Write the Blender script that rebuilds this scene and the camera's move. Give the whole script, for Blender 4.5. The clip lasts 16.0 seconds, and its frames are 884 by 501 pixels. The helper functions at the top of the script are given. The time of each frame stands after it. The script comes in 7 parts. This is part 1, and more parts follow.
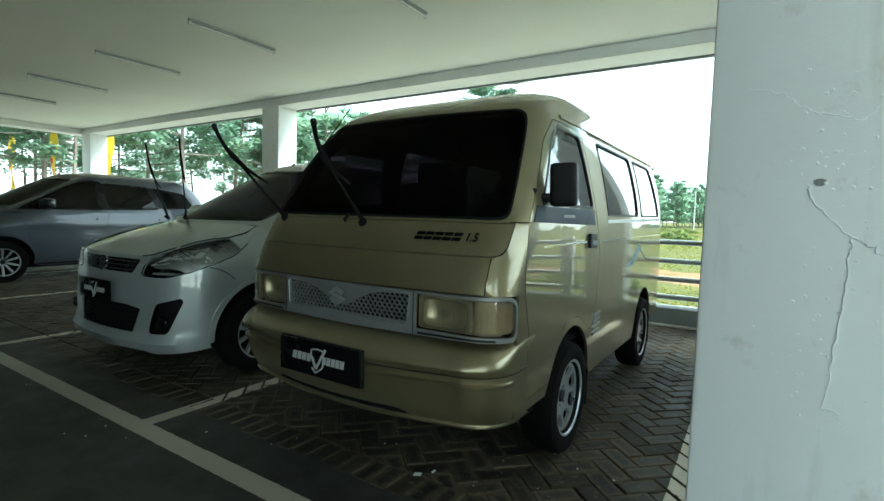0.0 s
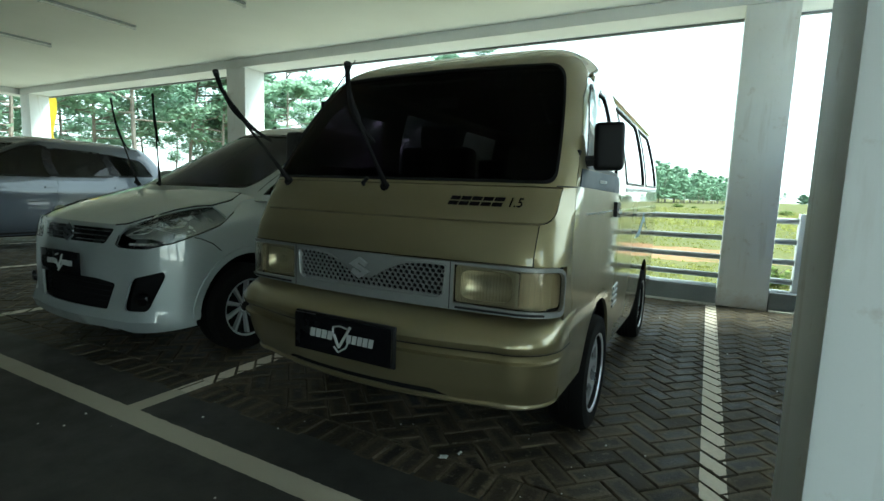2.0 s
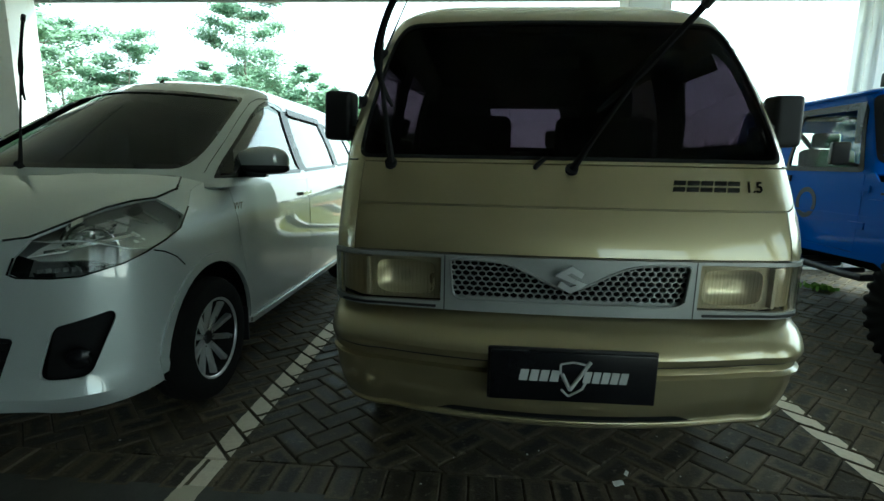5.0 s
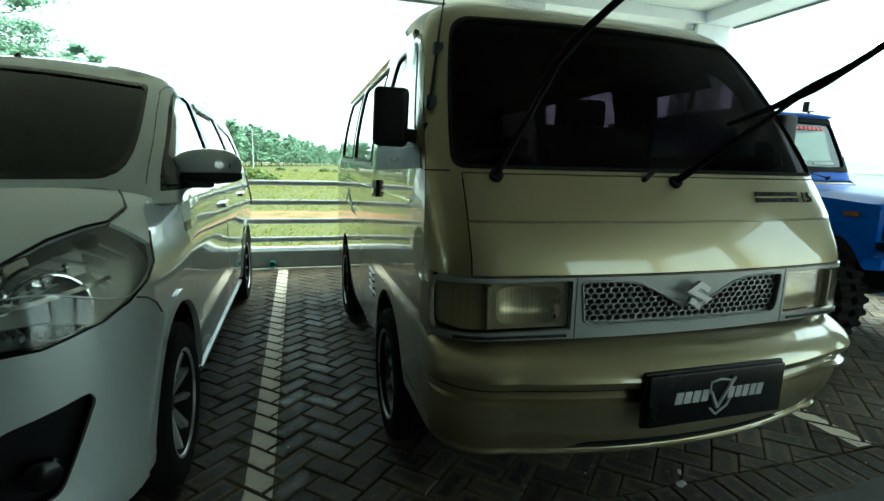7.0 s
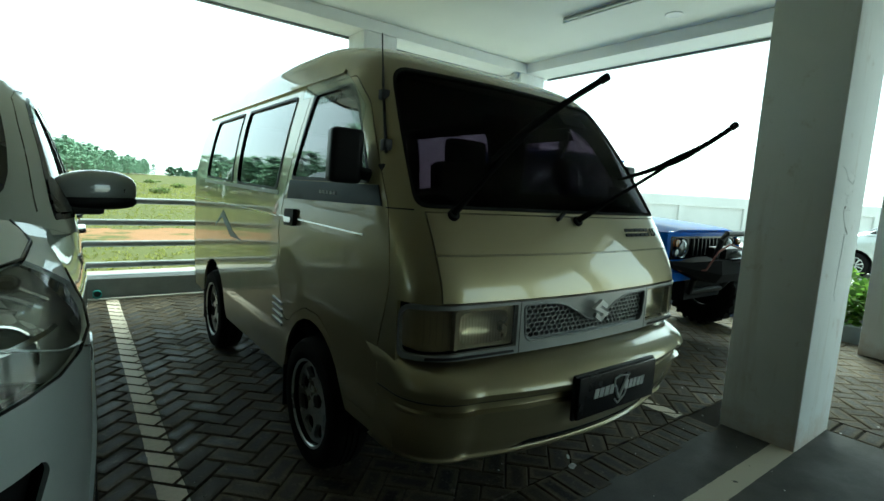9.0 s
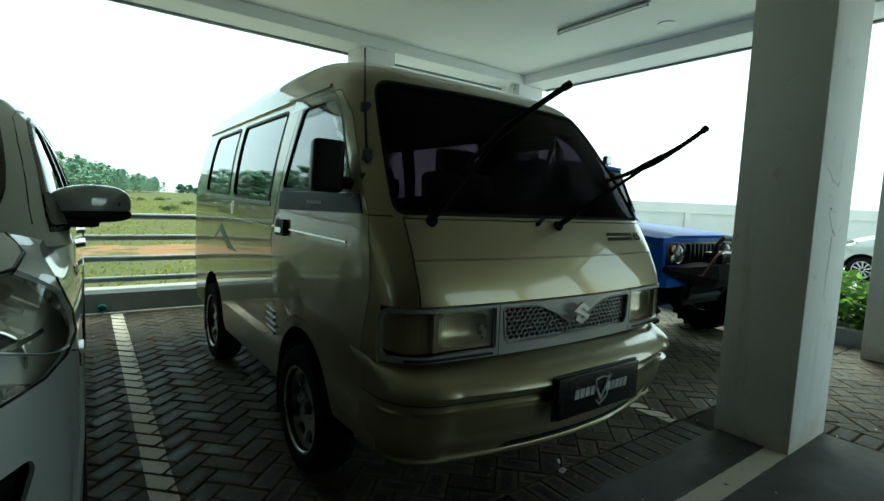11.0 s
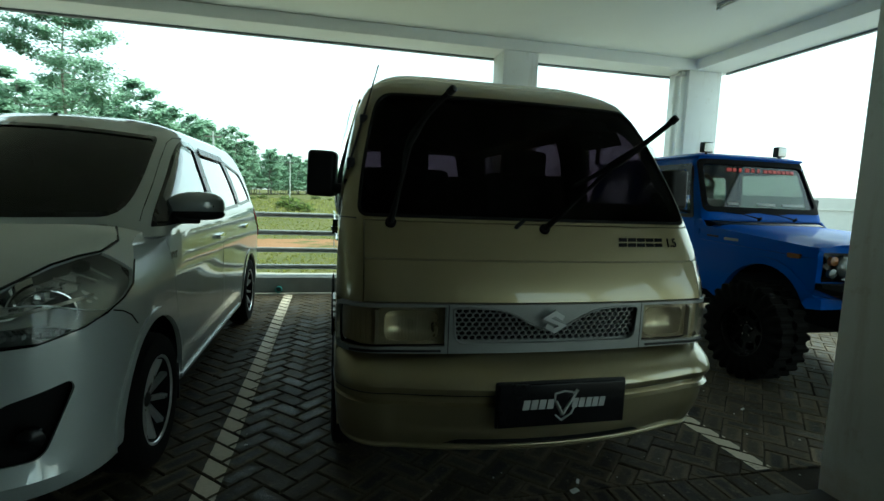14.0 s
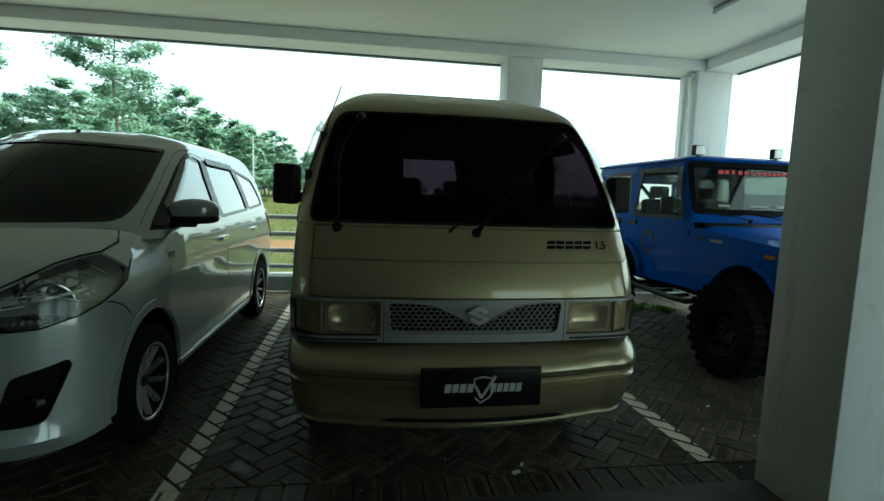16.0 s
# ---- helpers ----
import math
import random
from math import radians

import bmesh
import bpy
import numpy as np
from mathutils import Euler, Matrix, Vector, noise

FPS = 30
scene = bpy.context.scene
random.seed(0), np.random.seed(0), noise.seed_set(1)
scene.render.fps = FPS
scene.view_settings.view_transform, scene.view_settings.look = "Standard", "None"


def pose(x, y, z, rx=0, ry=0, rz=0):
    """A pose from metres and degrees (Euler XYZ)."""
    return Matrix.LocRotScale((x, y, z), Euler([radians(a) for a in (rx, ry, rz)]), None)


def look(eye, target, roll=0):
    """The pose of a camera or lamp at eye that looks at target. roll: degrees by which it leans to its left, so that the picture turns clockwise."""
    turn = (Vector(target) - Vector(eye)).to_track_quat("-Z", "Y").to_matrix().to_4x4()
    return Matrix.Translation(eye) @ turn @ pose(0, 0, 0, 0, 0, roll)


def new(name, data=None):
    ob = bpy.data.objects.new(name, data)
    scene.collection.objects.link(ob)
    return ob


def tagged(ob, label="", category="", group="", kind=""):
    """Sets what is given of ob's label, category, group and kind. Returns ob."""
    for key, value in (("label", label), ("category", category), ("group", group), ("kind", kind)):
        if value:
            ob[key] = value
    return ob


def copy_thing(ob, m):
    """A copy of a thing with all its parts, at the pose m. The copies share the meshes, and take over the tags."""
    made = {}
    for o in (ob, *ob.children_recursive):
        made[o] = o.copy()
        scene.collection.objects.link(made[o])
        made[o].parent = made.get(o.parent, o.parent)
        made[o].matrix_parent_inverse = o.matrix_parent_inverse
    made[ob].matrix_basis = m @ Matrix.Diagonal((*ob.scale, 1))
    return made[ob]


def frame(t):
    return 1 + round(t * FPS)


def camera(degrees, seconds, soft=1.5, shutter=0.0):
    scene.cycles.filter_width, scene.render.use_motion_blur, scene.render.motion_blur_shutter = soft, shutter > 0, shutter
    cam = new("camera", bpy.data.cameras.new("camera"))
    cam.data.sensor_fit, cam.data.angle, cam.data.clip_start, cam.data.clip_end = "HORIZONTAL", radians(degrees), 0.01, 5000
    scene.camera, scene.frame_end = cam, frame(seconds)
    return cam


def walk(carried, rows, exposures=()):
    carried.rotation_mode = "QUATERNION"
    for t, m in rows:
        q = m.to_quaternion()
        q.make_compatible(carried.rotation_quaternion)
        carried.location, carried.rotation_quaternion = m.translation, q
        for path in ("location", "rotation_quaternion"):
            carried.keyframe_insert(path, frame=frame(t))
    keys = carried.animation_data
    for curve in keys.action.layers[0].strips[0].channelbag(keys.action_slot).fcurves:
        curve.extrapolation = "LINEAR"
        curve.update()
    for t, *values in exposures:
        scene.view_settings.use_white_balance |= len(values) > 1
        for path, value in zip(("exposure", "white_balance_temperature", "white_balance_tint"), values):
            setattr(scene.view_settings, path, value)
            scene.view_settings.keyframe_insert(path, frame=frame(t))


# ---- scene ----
cam = camera(83.8, 16.0)
PATH = [
    (0, (0.182, 0.244, 1.23), (-0.895, 1.924, 1.09), 1.6),
    (0.5, (0.13, 0.225, 1.236), (-0.875, 1.946, 1.056), 1.5),
    (1, (0.066, 0.203, 1.224), (-0.907, 1.938, 1.016), 2.3),
    (1.5, (-0.021, 0.197, 1.198), (-0.986, 1.934, 0.977), 3.1),
    (2, (-0.17, 0.255, 1.18), (-1.106, 2.006, 0.939), 2.1),
    (2.5, (-0.363, 0.3, 1.172), (-1.225, 2.087, 0.915), 1.9),
    (3, (-0.603, 0.27, 1.152), (-1.348, 2.105, 0.874), 1.6),
    (3.5, (-0.834, 0.223, 1.176), (-1.469, 2.097, 0.881), 1.3),
    (3.7, (-0.951, 0.246, 1.174), (-1.52, 2.139, 0.867), 1.3),
    (5.8, (-2.079, 0.471, 1.221), (-1.964, 2.435, 0.86), 1.2),
    (6, (-2.171, 0.527, 1.212), (-1.993, 2.486, 0.851), 1.3),
    (6.5, (-2.38, 0.609, 1.209), (-2.021, 2.546, 0.861), 1.4),
    (7, (-2.545, 0.672, 1.222), (-1.983, 2.562, 0.886), 1.4),
    (7.5, (-2.646, 0.793, 1.241), (-1.864, 2.608, 0.935), 1.9),
    (8, (-2.779, 0.818, 1.263), (-1.801, 2.54, 0.982), 2.7),
    (8.5, (-2.929, 0.77, 1.276), (-1.817, 2.413, 1.021), 3.3),
    (9, (-3.007, 0.727, 1.275), (-1.81, 2.311, 1.039), 3.5),
    (9.2, (-3.023, 0.723, 1.271), (-1.805, 2.291, 1.037), 3.6),
    (11.3, (-2.914, 0.624, 1.261), (-1.77, 2.255, 1.082), 2.0),
    (11.5, (-2.872, 0.624, 1.27), (-1.768, 2.283, 1.099), 2.1),
    (12, (-2.697, 0.582, 1.271), (-1.738, 2.33, 1.114), 3.1),
    (12.5, (-2.601, 0.495, 1.268), (-1.725, 2.286, 1.108), 3.3),
    (13, (-2.521, 0.364, 1.276), (-1.8, 2.218, 1.074), 3.5),
    (13.5, (-2.383, 0.28, 1.296), (-1.797, 2.177, 1.055), 1.4),
    (14, (-2.197, 0.194, 1.305), (-1.757, 2.133, 1.085), 2.2),
    (14.5, (-2.073, 0.122, 1.365), (-1.698, 2.083, 1.246), 3.2),
    (15, (-2.03, 0.041, 1.354), (-1.681, 2.007, 1.235), 4.6),
    (15.5, (-1.966, -0.066, 1.348), (-1.637, 1.899, 1.168), 3.8),
    (16, (-1.849, -0.111, 1.348), (-1.551, 1.855, 1.126), 1.9),
]

SKY = 0.082
EXPOSURES = [(0.0, 2.52, 5700, -10), (2.5, 2.46, 5700, -12), (6.0, 2.66, 5700, -17), (6.7, 2.58, 5700, -19), (9.0, 2.08, 5700, -19), (12.5, 1.6, 5700, -18), (16.0, 1.6, 5700, -18)]
LINE_L, LINE_R, LINE_F = -2.71, -0.05, 1.61

walk(cam, [(t, look(eye, target, roll)) for t, eye, target, roll in PATH], EXPOSURES)

# ---- light ----
SUN_ELEV, SUN_AZ = 52.0, 60.0
world = bpy.data.worlds.new("world")
scene.world = world
world.use_nodes = True
wn = world.node_tree.nodes
sky = wn.new("ShaderNodeTexSky")
sky.sky_type = "NISHITA"
sky.sun_disc = False
sky.sun_elevation, sky.sun_rotation = radians(SUN_ELEV), radians(SUN_AZ)
sky.air_density, sky.dust_density, sky.ozone_density = 1.0, 2.0, 1.0
veil = wn.new("ShaderNodeMix")
veil.data_type = "RGBA"
veil.inputs[0].default_value = 0.66
veil.inputs[7].default_value = (8.2, 8.6, 8.4, 1)
world.node_tree.links.new(sky.outputs[0], veil.inputs[6])
world.node_tree.links.new(veil.outputs[2], wn["Background"].inputs[0])
wn["Background"].inputs[1].default_value = SKY
sun = new("sun", bpy.data.lights.new("sun", "SUN"))
sun.data.energy, sun.data.angle, sun.data.color = 2.5, radians(24), (1.0, 0.95, 0.87)
sun.matrix_world = pose(0, 0, 30, 90 - SUN_ELEV, 0, 180 - SUN_AZ)

# ---- materials ----
def nodes_of(name):
    m = bpy.data.materials.new(name)
    m.use_nodes = True
    nt = m.node_tree
    return m, nt, nt.nodes["Principled BSDF"]


def mix_rgb(nt, fac, a, b, blend="MIX"):
    n = nt.nodes.new("ShaderNodeMix")
    n.data_type, n.blend_type = "RGBA", blend
    for sock, v in ((n.inputs[0], fac), (n.inputs[6], a), (n.inputs[7], b)):
        if hasattr(v, "is_linked"):
            nt.links.new(v, sock)
        elif isinstance(v, (int, float)):
            sock.default_value = v
        else:
            sock.default_value = (*v, 1)
    return n.outputs[2]


def maths(nt, op, a, b=0.0, c=0.0):
    n = nt.nodes.new("ShaderNodeMath")
    n.operation = op
    for sock, v in zip(n.inputs, (a, b, c)):
        if hasattr(v, "is_linked"):
            nt.links.new(v, sock)
        else:
            sock.default_value = v
    return n.outputs[0]


def noise_of(nt, scale, coords=None, detail=4.0, rough=0.6):
    n = nt.nodes.new("ShaderNodeTexNoise")
    n.inputs["Scale"].default_value, n.inputs["Detail"].default_value, n.inputs["Roughness"].default_value = scale, detail, rough
    if coords is not None:
        nt.links.new(coords, n.inputs["Vector"])
    return n.outputs["Fac"]


def span(nt, fac, lo, hi, to_lo=0.0, to_hi=1.0):
    n = nt.nodes.new("ShaderNodeMapRange")
    nt.links.new(fac, n.inputs[0])
    for k, v in zip((1, 2, 3, 4), (lo, hi, to_lo, to_hi)):
        n.inputs[k].default_value = v
    return n.outputs[0]


def bumped(nt, bsdf, height, strength, distance=0.01):
    n = nt.nodes.new("ShaderNodeBump")
    n.inputs["Strength"].default_value, n.inputs["Distance"].default_value = strength, distance
    nt.links.new(height, n.inputs["Height"])
    nt.links.new(n.outputs[0], bsdf.inputs["Normal"])


def plain(name, color, rough=0.5, metal=0.0, coat=0.0, other=None, scale=3.0, fine=60.0, bump=0.05, vary=0.12, rvar=0.08, specular=0.5):
    """A surface with broad stains and fine grain."""
    m, nt, b = nodes_of(name)
    co = nt.nodes.new("ShaderNodeTexCoord").outputs["Object"]
    broad, grain = noise_of(nt, scale, co), noise_of(nt, fine, co)
    dark = other or tuple(c * (1 - 2.0 * vary) for c in color)
    light = tuple(min(1, c * (1 + vary)) for c in color)
    col = mix_rgb(nt, span(nt, broad, 0.3, 0.7), dark, light)
    col = mix_rgb(nt, vary, col, mix_rgb(nt, grain, (0, 0, 0), (1, 1, 1)), "OVERLAY")
    nt.links.new(col, b.inputs["Base Color"])
    nt.links.new(span(nt, broad, 0.25, 0.75, max(0.0, rough - rvar), min(1.0, rough + rvar)), b.inputs["Roughness"])
    b.inputs["Metallic"].default_value = metal
    b.inputs["Coat Weight"].default_value = coat
    b.inputs["Coat Roughness"].default_value = 0.04
    b.inputs["Specular IOR Level"].default_value = specular
    if bump:
        bumped(nt, b, grain, bump, 0.004)
    return m


def car_paint(name, color, metal=0.35, rough=0.32, flake=0.1, dusty=0.22, coat=1.0, specular=0.5, ior=1.5):
    m, nt, b = nodes_of(name)
    co = nt.nodes.new("ShaderNodeTexCoord").outputs["Object"]
    dust, fl = noise_of(nt, 2.5, co), noise_of(nt, 900, co, 1.0)
    col = mix_rgb(nt, span(nt, dust, 0.35, 0.75, 0.0, dusty), color, tuple(c * 0.75 + 0.05 for c in color))
    col = mix_rgb(nt, flake, col, mix_rgb(nt, fl, (0.2, 0.2, 0.2), (0.9, 0.9, 0.9)), "OVERLAY")
    nt.links.new(col, b.inputs["Base Color"])
    nt.links.new(span(nt, dust, 0.3, 0.75, rough, rough + 0.12), b.inputs["Roughness"])
    b.inputs["Metallic"].default_value = metal
    b.inputs["Coat Weight"].default_value = coat
    b.inputs["Coat IOR"].default_value = ior
    b.inputs["Specular IOR Level"].default_value = specular
    nt.links.new(span(nt, noise_of(nt, 6, co), 0.4, 0.8, 0.004, 0.016), b.inputs["Coat Roughness"])
    return m


def glass(name, tint, gloss=1.0):
    """Thin pane: tinted clear sheet with a gloss that grows towards grazing angles."""
    m, nt, b = nodes_of(name)
    nt.nodes.remove(b)
    tr, gl, mx, lw = (nt.nodes.new("ShaderNode" + k) for k in ("BsdfTransparent", "BsdfGlossy", "MixShader", "LayerWeight"))
    tr.inputs[0].default_value = (*tint, 1)
    lw.inputs[0].default_value = 0.5
    co = nt.nodes.new("ShaderNodeTexCoord").outputs["Object"]
    nt.links.new(span(nt, noise_of(nt, 5, co), 0.4, 0.8, 0.01, 0.05), gl.inputs["Roughness"])
    schlick = maths(nt, "MULTIPLY_ADD", maths(nt, "POWER", lw.outputs["Facing"], 5.0), 0.96, 0.04)
    nt.links.new(maths(nt, "MINIMUM", maths(nt, "MULTIPLY", schlick, gloss), 1.0), mx.inputs[0])
    nt.links.new(tr.outputs[0], mx.inputs[1])
    nt.links.new(gl.outputs[0], mx.inputs[2])
    nt.links.new(mx.outputs[0], nt.nodes["Material Output"].inputs[0])
    return m


M = {}
M["gold"] = car_paint("gold paint", (0.262, 0.226, 0.126), 0.82, 0.34, 0.08, 0.10, 1.0, 0.4, 1.6)
M["pearl"] = car_paint("pearl white paint", (0.335, 0.365, 0.36), 0.3, 0.36, 0.05, 0.12, 1.0, 0.3, 1.95)
M["grey"] = car_paint("grey metallic paint", (0.048, 0.057, 0.075), 0.5, 0.3)
M["blue"] = car_paint("blue paint", (0.002, 0.068, 0.36), 0.0, 0.45, 0.0, 0.02, 0.16, 0.05)
M["silver"] = plain("silver plastic", (0.245, 0.255, 0.25), 0.38, 0.5, 0.2, bump=0.02, vary=0.06)
M["pale_trim"] = plain("bright trim", (0.70, 0.71, 0.70), 0.35, 0.0, bump=0.0, vary=0.05)
M["chrome"] = plain("chrome", (0.75, 0.76, 0.77), 0.12, 1.0, bump=0.0, vary=0.03, rvar=0.05)
M["alloy"] = plain("alloy", (0.46, 0.47, 0.48), 0.3, 0.7, bump=0.02, vary=0.08)
M["black"] = plain("black plastic", (0.008, 0.008, 0.009), 0.5, bump=0.08, vary=0.15, specular=0.25)
M["gloss_black"] = plain("gloss black", (0.004, 0.004, 0.005), 0.25, coat=0.03, specular=0.2, bump=0.0, vary=0.1)
M["rubber"] = plain("tyre rubber", (0.005, 0.005, 0.005), 0.9, bump=0.15, vary=0.2, other=(0.007, 0.0067, 0.0062), specular=0.06)
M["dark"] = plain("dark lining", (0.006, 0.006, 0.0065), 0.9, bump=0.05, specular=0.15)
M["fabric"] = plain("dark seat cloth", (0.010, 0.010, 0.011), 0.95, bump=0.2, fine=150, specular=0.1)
M["tint"] = glass("tinted glass", (0.33, 0.295, 0.335), 0.15)
M["limo"] = glass("dark tinted glass", (0.15, 0.155, 0.165), 0.75)
M["privacy"] = glass("dark side glass", (0.40, 0.40, 0.42), 2.2)
M["side"] = glass("reflective side film", (0.36, 0.34, 0.375), 1.7)
M["smoke"] = glass("lightly smoked glass", (0.74, 0.79, 0.77), 1.3)
M["clear"] = glass("clear glass", (0.82, 0.86, 0.84))
M["lens"] = glass("headlamp lens", (0.955, 0.965, 0.96), 0.6)
M["yellowed"] = glass("yellowed lens", (0.968, 0.95, 0.89), 1.1)
M["lamp_back"] = plain("dull lamp housing", (0.25, 0.23, 0.175), 0.36, 0.3, bump=0.1, fine=40, vary=0.1)
M["turn_back"] = plain("brownish turn lamp", (0.24, 0.205, 0.14), 0.36, 0.1, bump=0.1, fine=40, vary=0.1)
M["round_lamp"] = plain("grey lamp glass", (0.10, 0.11, 0.11), 0.12, 0.3, coat=0.6, bump=0.15, fine=60, vary=0.1)
M["lamp_grey"] = plain("bright lamp housing", (0.42, 0.43, 0.42), 0.22, 0.65, bump=0.05, fine=40, vary=0.1)
M["lamp_chrome"] = plain("dim lamp chrome", (0.60, 0.61, 0.59), 0.14, 0.95, bump=0.15, fine=50, vary=0.1)
M["reflector"] = plain("lamp reflector", (0.78, 0.78, 0.76), 0.22, 0.45, bump=0.25, fine=90, vary=0.06)
M["jeep_glass"] = glass("clear windscreen", (0.40, 0.44, 0.42), 1.4)
M["amber"] = plain("amber lens", (0.20, 0.07, 0.012), 0.2, coat=0.5, bump=0.0)
M["red_lens"] = plain("red lens", (0.35, 0.01, 0.015), 0.2, coat=0.5, bump=0.0)
M["white_mark"] = plain("white lettering", (0.33, 0.34, 0.33), 0.5, bump=0.0, vary=0.05)
M["red_mark"] = plain("red lettering", (0.55, 0.04, 0.04), 0.5, bump=0.0, vary=0.05)
M["grey_band"] = plain("grey decal", (0.035, 0.047, 0.064), 0.5, bump=0.0, vary=0.06, specular=0.2)
M["blue_decal"] = plain("blue decal", (0.22, 0.36, 0.48), 0.4, bump=0.0, vary=0.06)
M["steel"] = plain("galvanised rail", (0.30, 0.32, 0.32), 0.42, 0.5, bump=0.05)
M["plaster"] = plain("white painted plaster", (0.76, 0.78, 0.77), 0.72, bump=0.12, fine=45, scale=1.2, vary=0.03)
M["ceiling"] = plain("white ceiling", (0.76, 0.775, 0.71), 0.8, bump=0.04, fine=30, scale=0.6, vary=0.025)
# Ceiling out of view, darkened to weaken the fill light at the front.
M["deck"] = plain("unseen darkened ceiling", (0.46, 0.47, 0.46), 0.8, bump=0.04, fine=30, scale=0.6, vary=0.05)
M["kerb"] = plain("grey kerb paint", (0.20, 0.22, 0.22), 0.7, bump=0.15, fine=40, vary=0.1)
M["pipe"] = plain("white pipe", (0.62, 0.64, 0.62), 0.4, bump=0.0, vary=0.04)
M["banner"] = plain("yellow banner cloth", (0.80, 0.55, 0.03), 0.8, bump=0.1, vary=0.08)
M["far_wall"] = plain("weathered white wall", (0.46, 0.47, 0.46), 0.8, bump=0.1, scale=0.5, vary=0.06)
# For the added walls out of view, dark so they return little light.
M["blocker_wall"] = plain("dark grey wall", (0.06, 0.065, 0.07), 0.6, bump=0.05, scale=0.6)
M["pale_concrete"] = plain("pale concrete", (0.52, 0.50, 0.46), 0.85, bump=0.2, scale=0.7, fine=35, vary=0.12)
M["bowl"] = plain("lamp bowl", (0.56, 0.53, 0.45), 0.3, 0.85, bump=0.3, fine=70, vary=0.08)
M["bark"] = plain("pale bark", (0.23, 0.21, 0.18), 0.9, other=(0.12, 0.10, 0.085), scale=2.0, fine=30, bump=0.4)
M["sand"] = plain("joint sand", (0.028, 0.025, 0.020), 0.95, bump=0.3, fine=120, specular=0.1)
M["mortar"] = plain("pale mortar", (0.56, 0.54, 0.50), 0.9, bump=0.4, fine=60, vary=0.15)
M["litter"] = plain("white litter", (0.7, 0.7, 0.68), 0.7, bump=0.1)
M["teal"] = plain("teal plastic", (0.05, 0.30, 0.28), 0.5, bump=0.0)


def column_mat():
    """White painted plaster with thin run-down stains and scuffs."""
    m, nt, b = nodes_of("stained white plaster")
    pos = nt.nodes.new("ShaderNodeNewGeometry").outputs["Position"]
    mp = nt.nodes.new("ShaderNodeMapping")
    mp.inputs["Scale"].default_value = (9.0, 9.0, 1.1)
    nt.links.new(pos, mp.inputs[0])
    runs, fine, broad, scuff = noise_of(nt, 1.0, mp.outputs[0], 6.0), noise_of(nt, 45, pos), noise_of(nt, 1.2, pos), noise_of(nt, 7, pos, 8.0, 0.7)
    col = mix_rgb(nt, span(nt, broad, 0.3, 0.7), (0.71, 0.73, 0.735), (0.80, 0.82, 0.82))
    col = mix_rgb(nt, span(nt, runs, 0.56, 0.72, 0.0, 0.42), col, (0.46, 0.42, 0.36))
    col = mix_rgb(nt, span(nt, scuff, 0.60, 0.70, 0.0, 0.5), col, (0.50, 0.46, 0.41))
    sep = nt.nodes.new("ShaderNodeSeparateXYZ")
    nt.links.new(pos, sep.inputs[0])
    splash = span(nt, maths(nt, "ADD", sep.outputs[2], maths(nt, "MULTIPLY", scuff, 0.5)), 0.20, 0.42, 0.6, 0.0)
    col = mix_rgb(nt, splash, col, (0.46, 0.33, 0.22))
    nt.links.new(col, b.inputs["Base Color"])
    b.inputs["Roughness"].default_value = 0.7
    bumped(nt, b, fine, 0.14, 0.004)
    return m


M["column"] = column_mat()


def leaf_mat(name, a, b_):
    m, nt, b = nodes_of(name)
    g = nt.nodes.new("ShaderNodeNewGeometry")
    col = mix_rgb(nt, g.outputs["Random Per Island"], a, b_)
    nt.links.new(col, b.inputs["Base Color"])
    b.inputs["Roughness"].default_value = 0.6
    b.inputs["Specular IOR Level"].default_value = 0.12
    tl, mx = nt.nodes.new("ShaderNodeBsdfTranslucent"), nt.nodes.new("ShaderNodeMixShader")
    nt.links.new(col, tl.inputs[0])
    mx.inputs[0].default_value = 0.72
    nt.links.new(b.outputs[0], mx.inputs[1])
    nt.links.new(tl.outputs[0], mx.inputs[2])
    nt.links.new(mx.outputs[0], nt.nodes["Material Output"].inputs[0])
    return m


# Paler and bluer than real foliage: distance haze is put into the colour.
M["leaf"] = leaf_mat("hazed tree leaves", (0.21, 0.32, 0.225), (0.30, 0.43, 0.31))
M["scrub"] = leaf_mat("scrub leaves", (0.09, 0.135, 0.04), (0.18, 0.225, 0.075))
M["hedge"] = leaf_mat("garden leaves", (0.05, 0.11, 0.02), (0.16, 0.26, 0.04))
M["grass"] = leaf_mat("grass blades", (0.19, 0.20, 0.055), (0.28, 0.28, 0.09))


def position_xyz(nt):
    g = nt.nodes.new("ShaderNodeNewGeometry")
    s = nt.nodes.new("ShaderNodeSeparateXYZ")
    nt.links.new(g.outputs["Position"], s.inputs[0])
    return g.outputs["Position"], s.outputs


def band(nt, v, c, half):
    """1 within half of c."""
    return maths(nt, "LESS_THAN", maths(nt, "ABSOLUTE", maths(nt, "SUBTRACT", v, c)), half)


BAYS = (-13.38, -10.71, -8.04, -5.37, LINE_L, LINE_R)


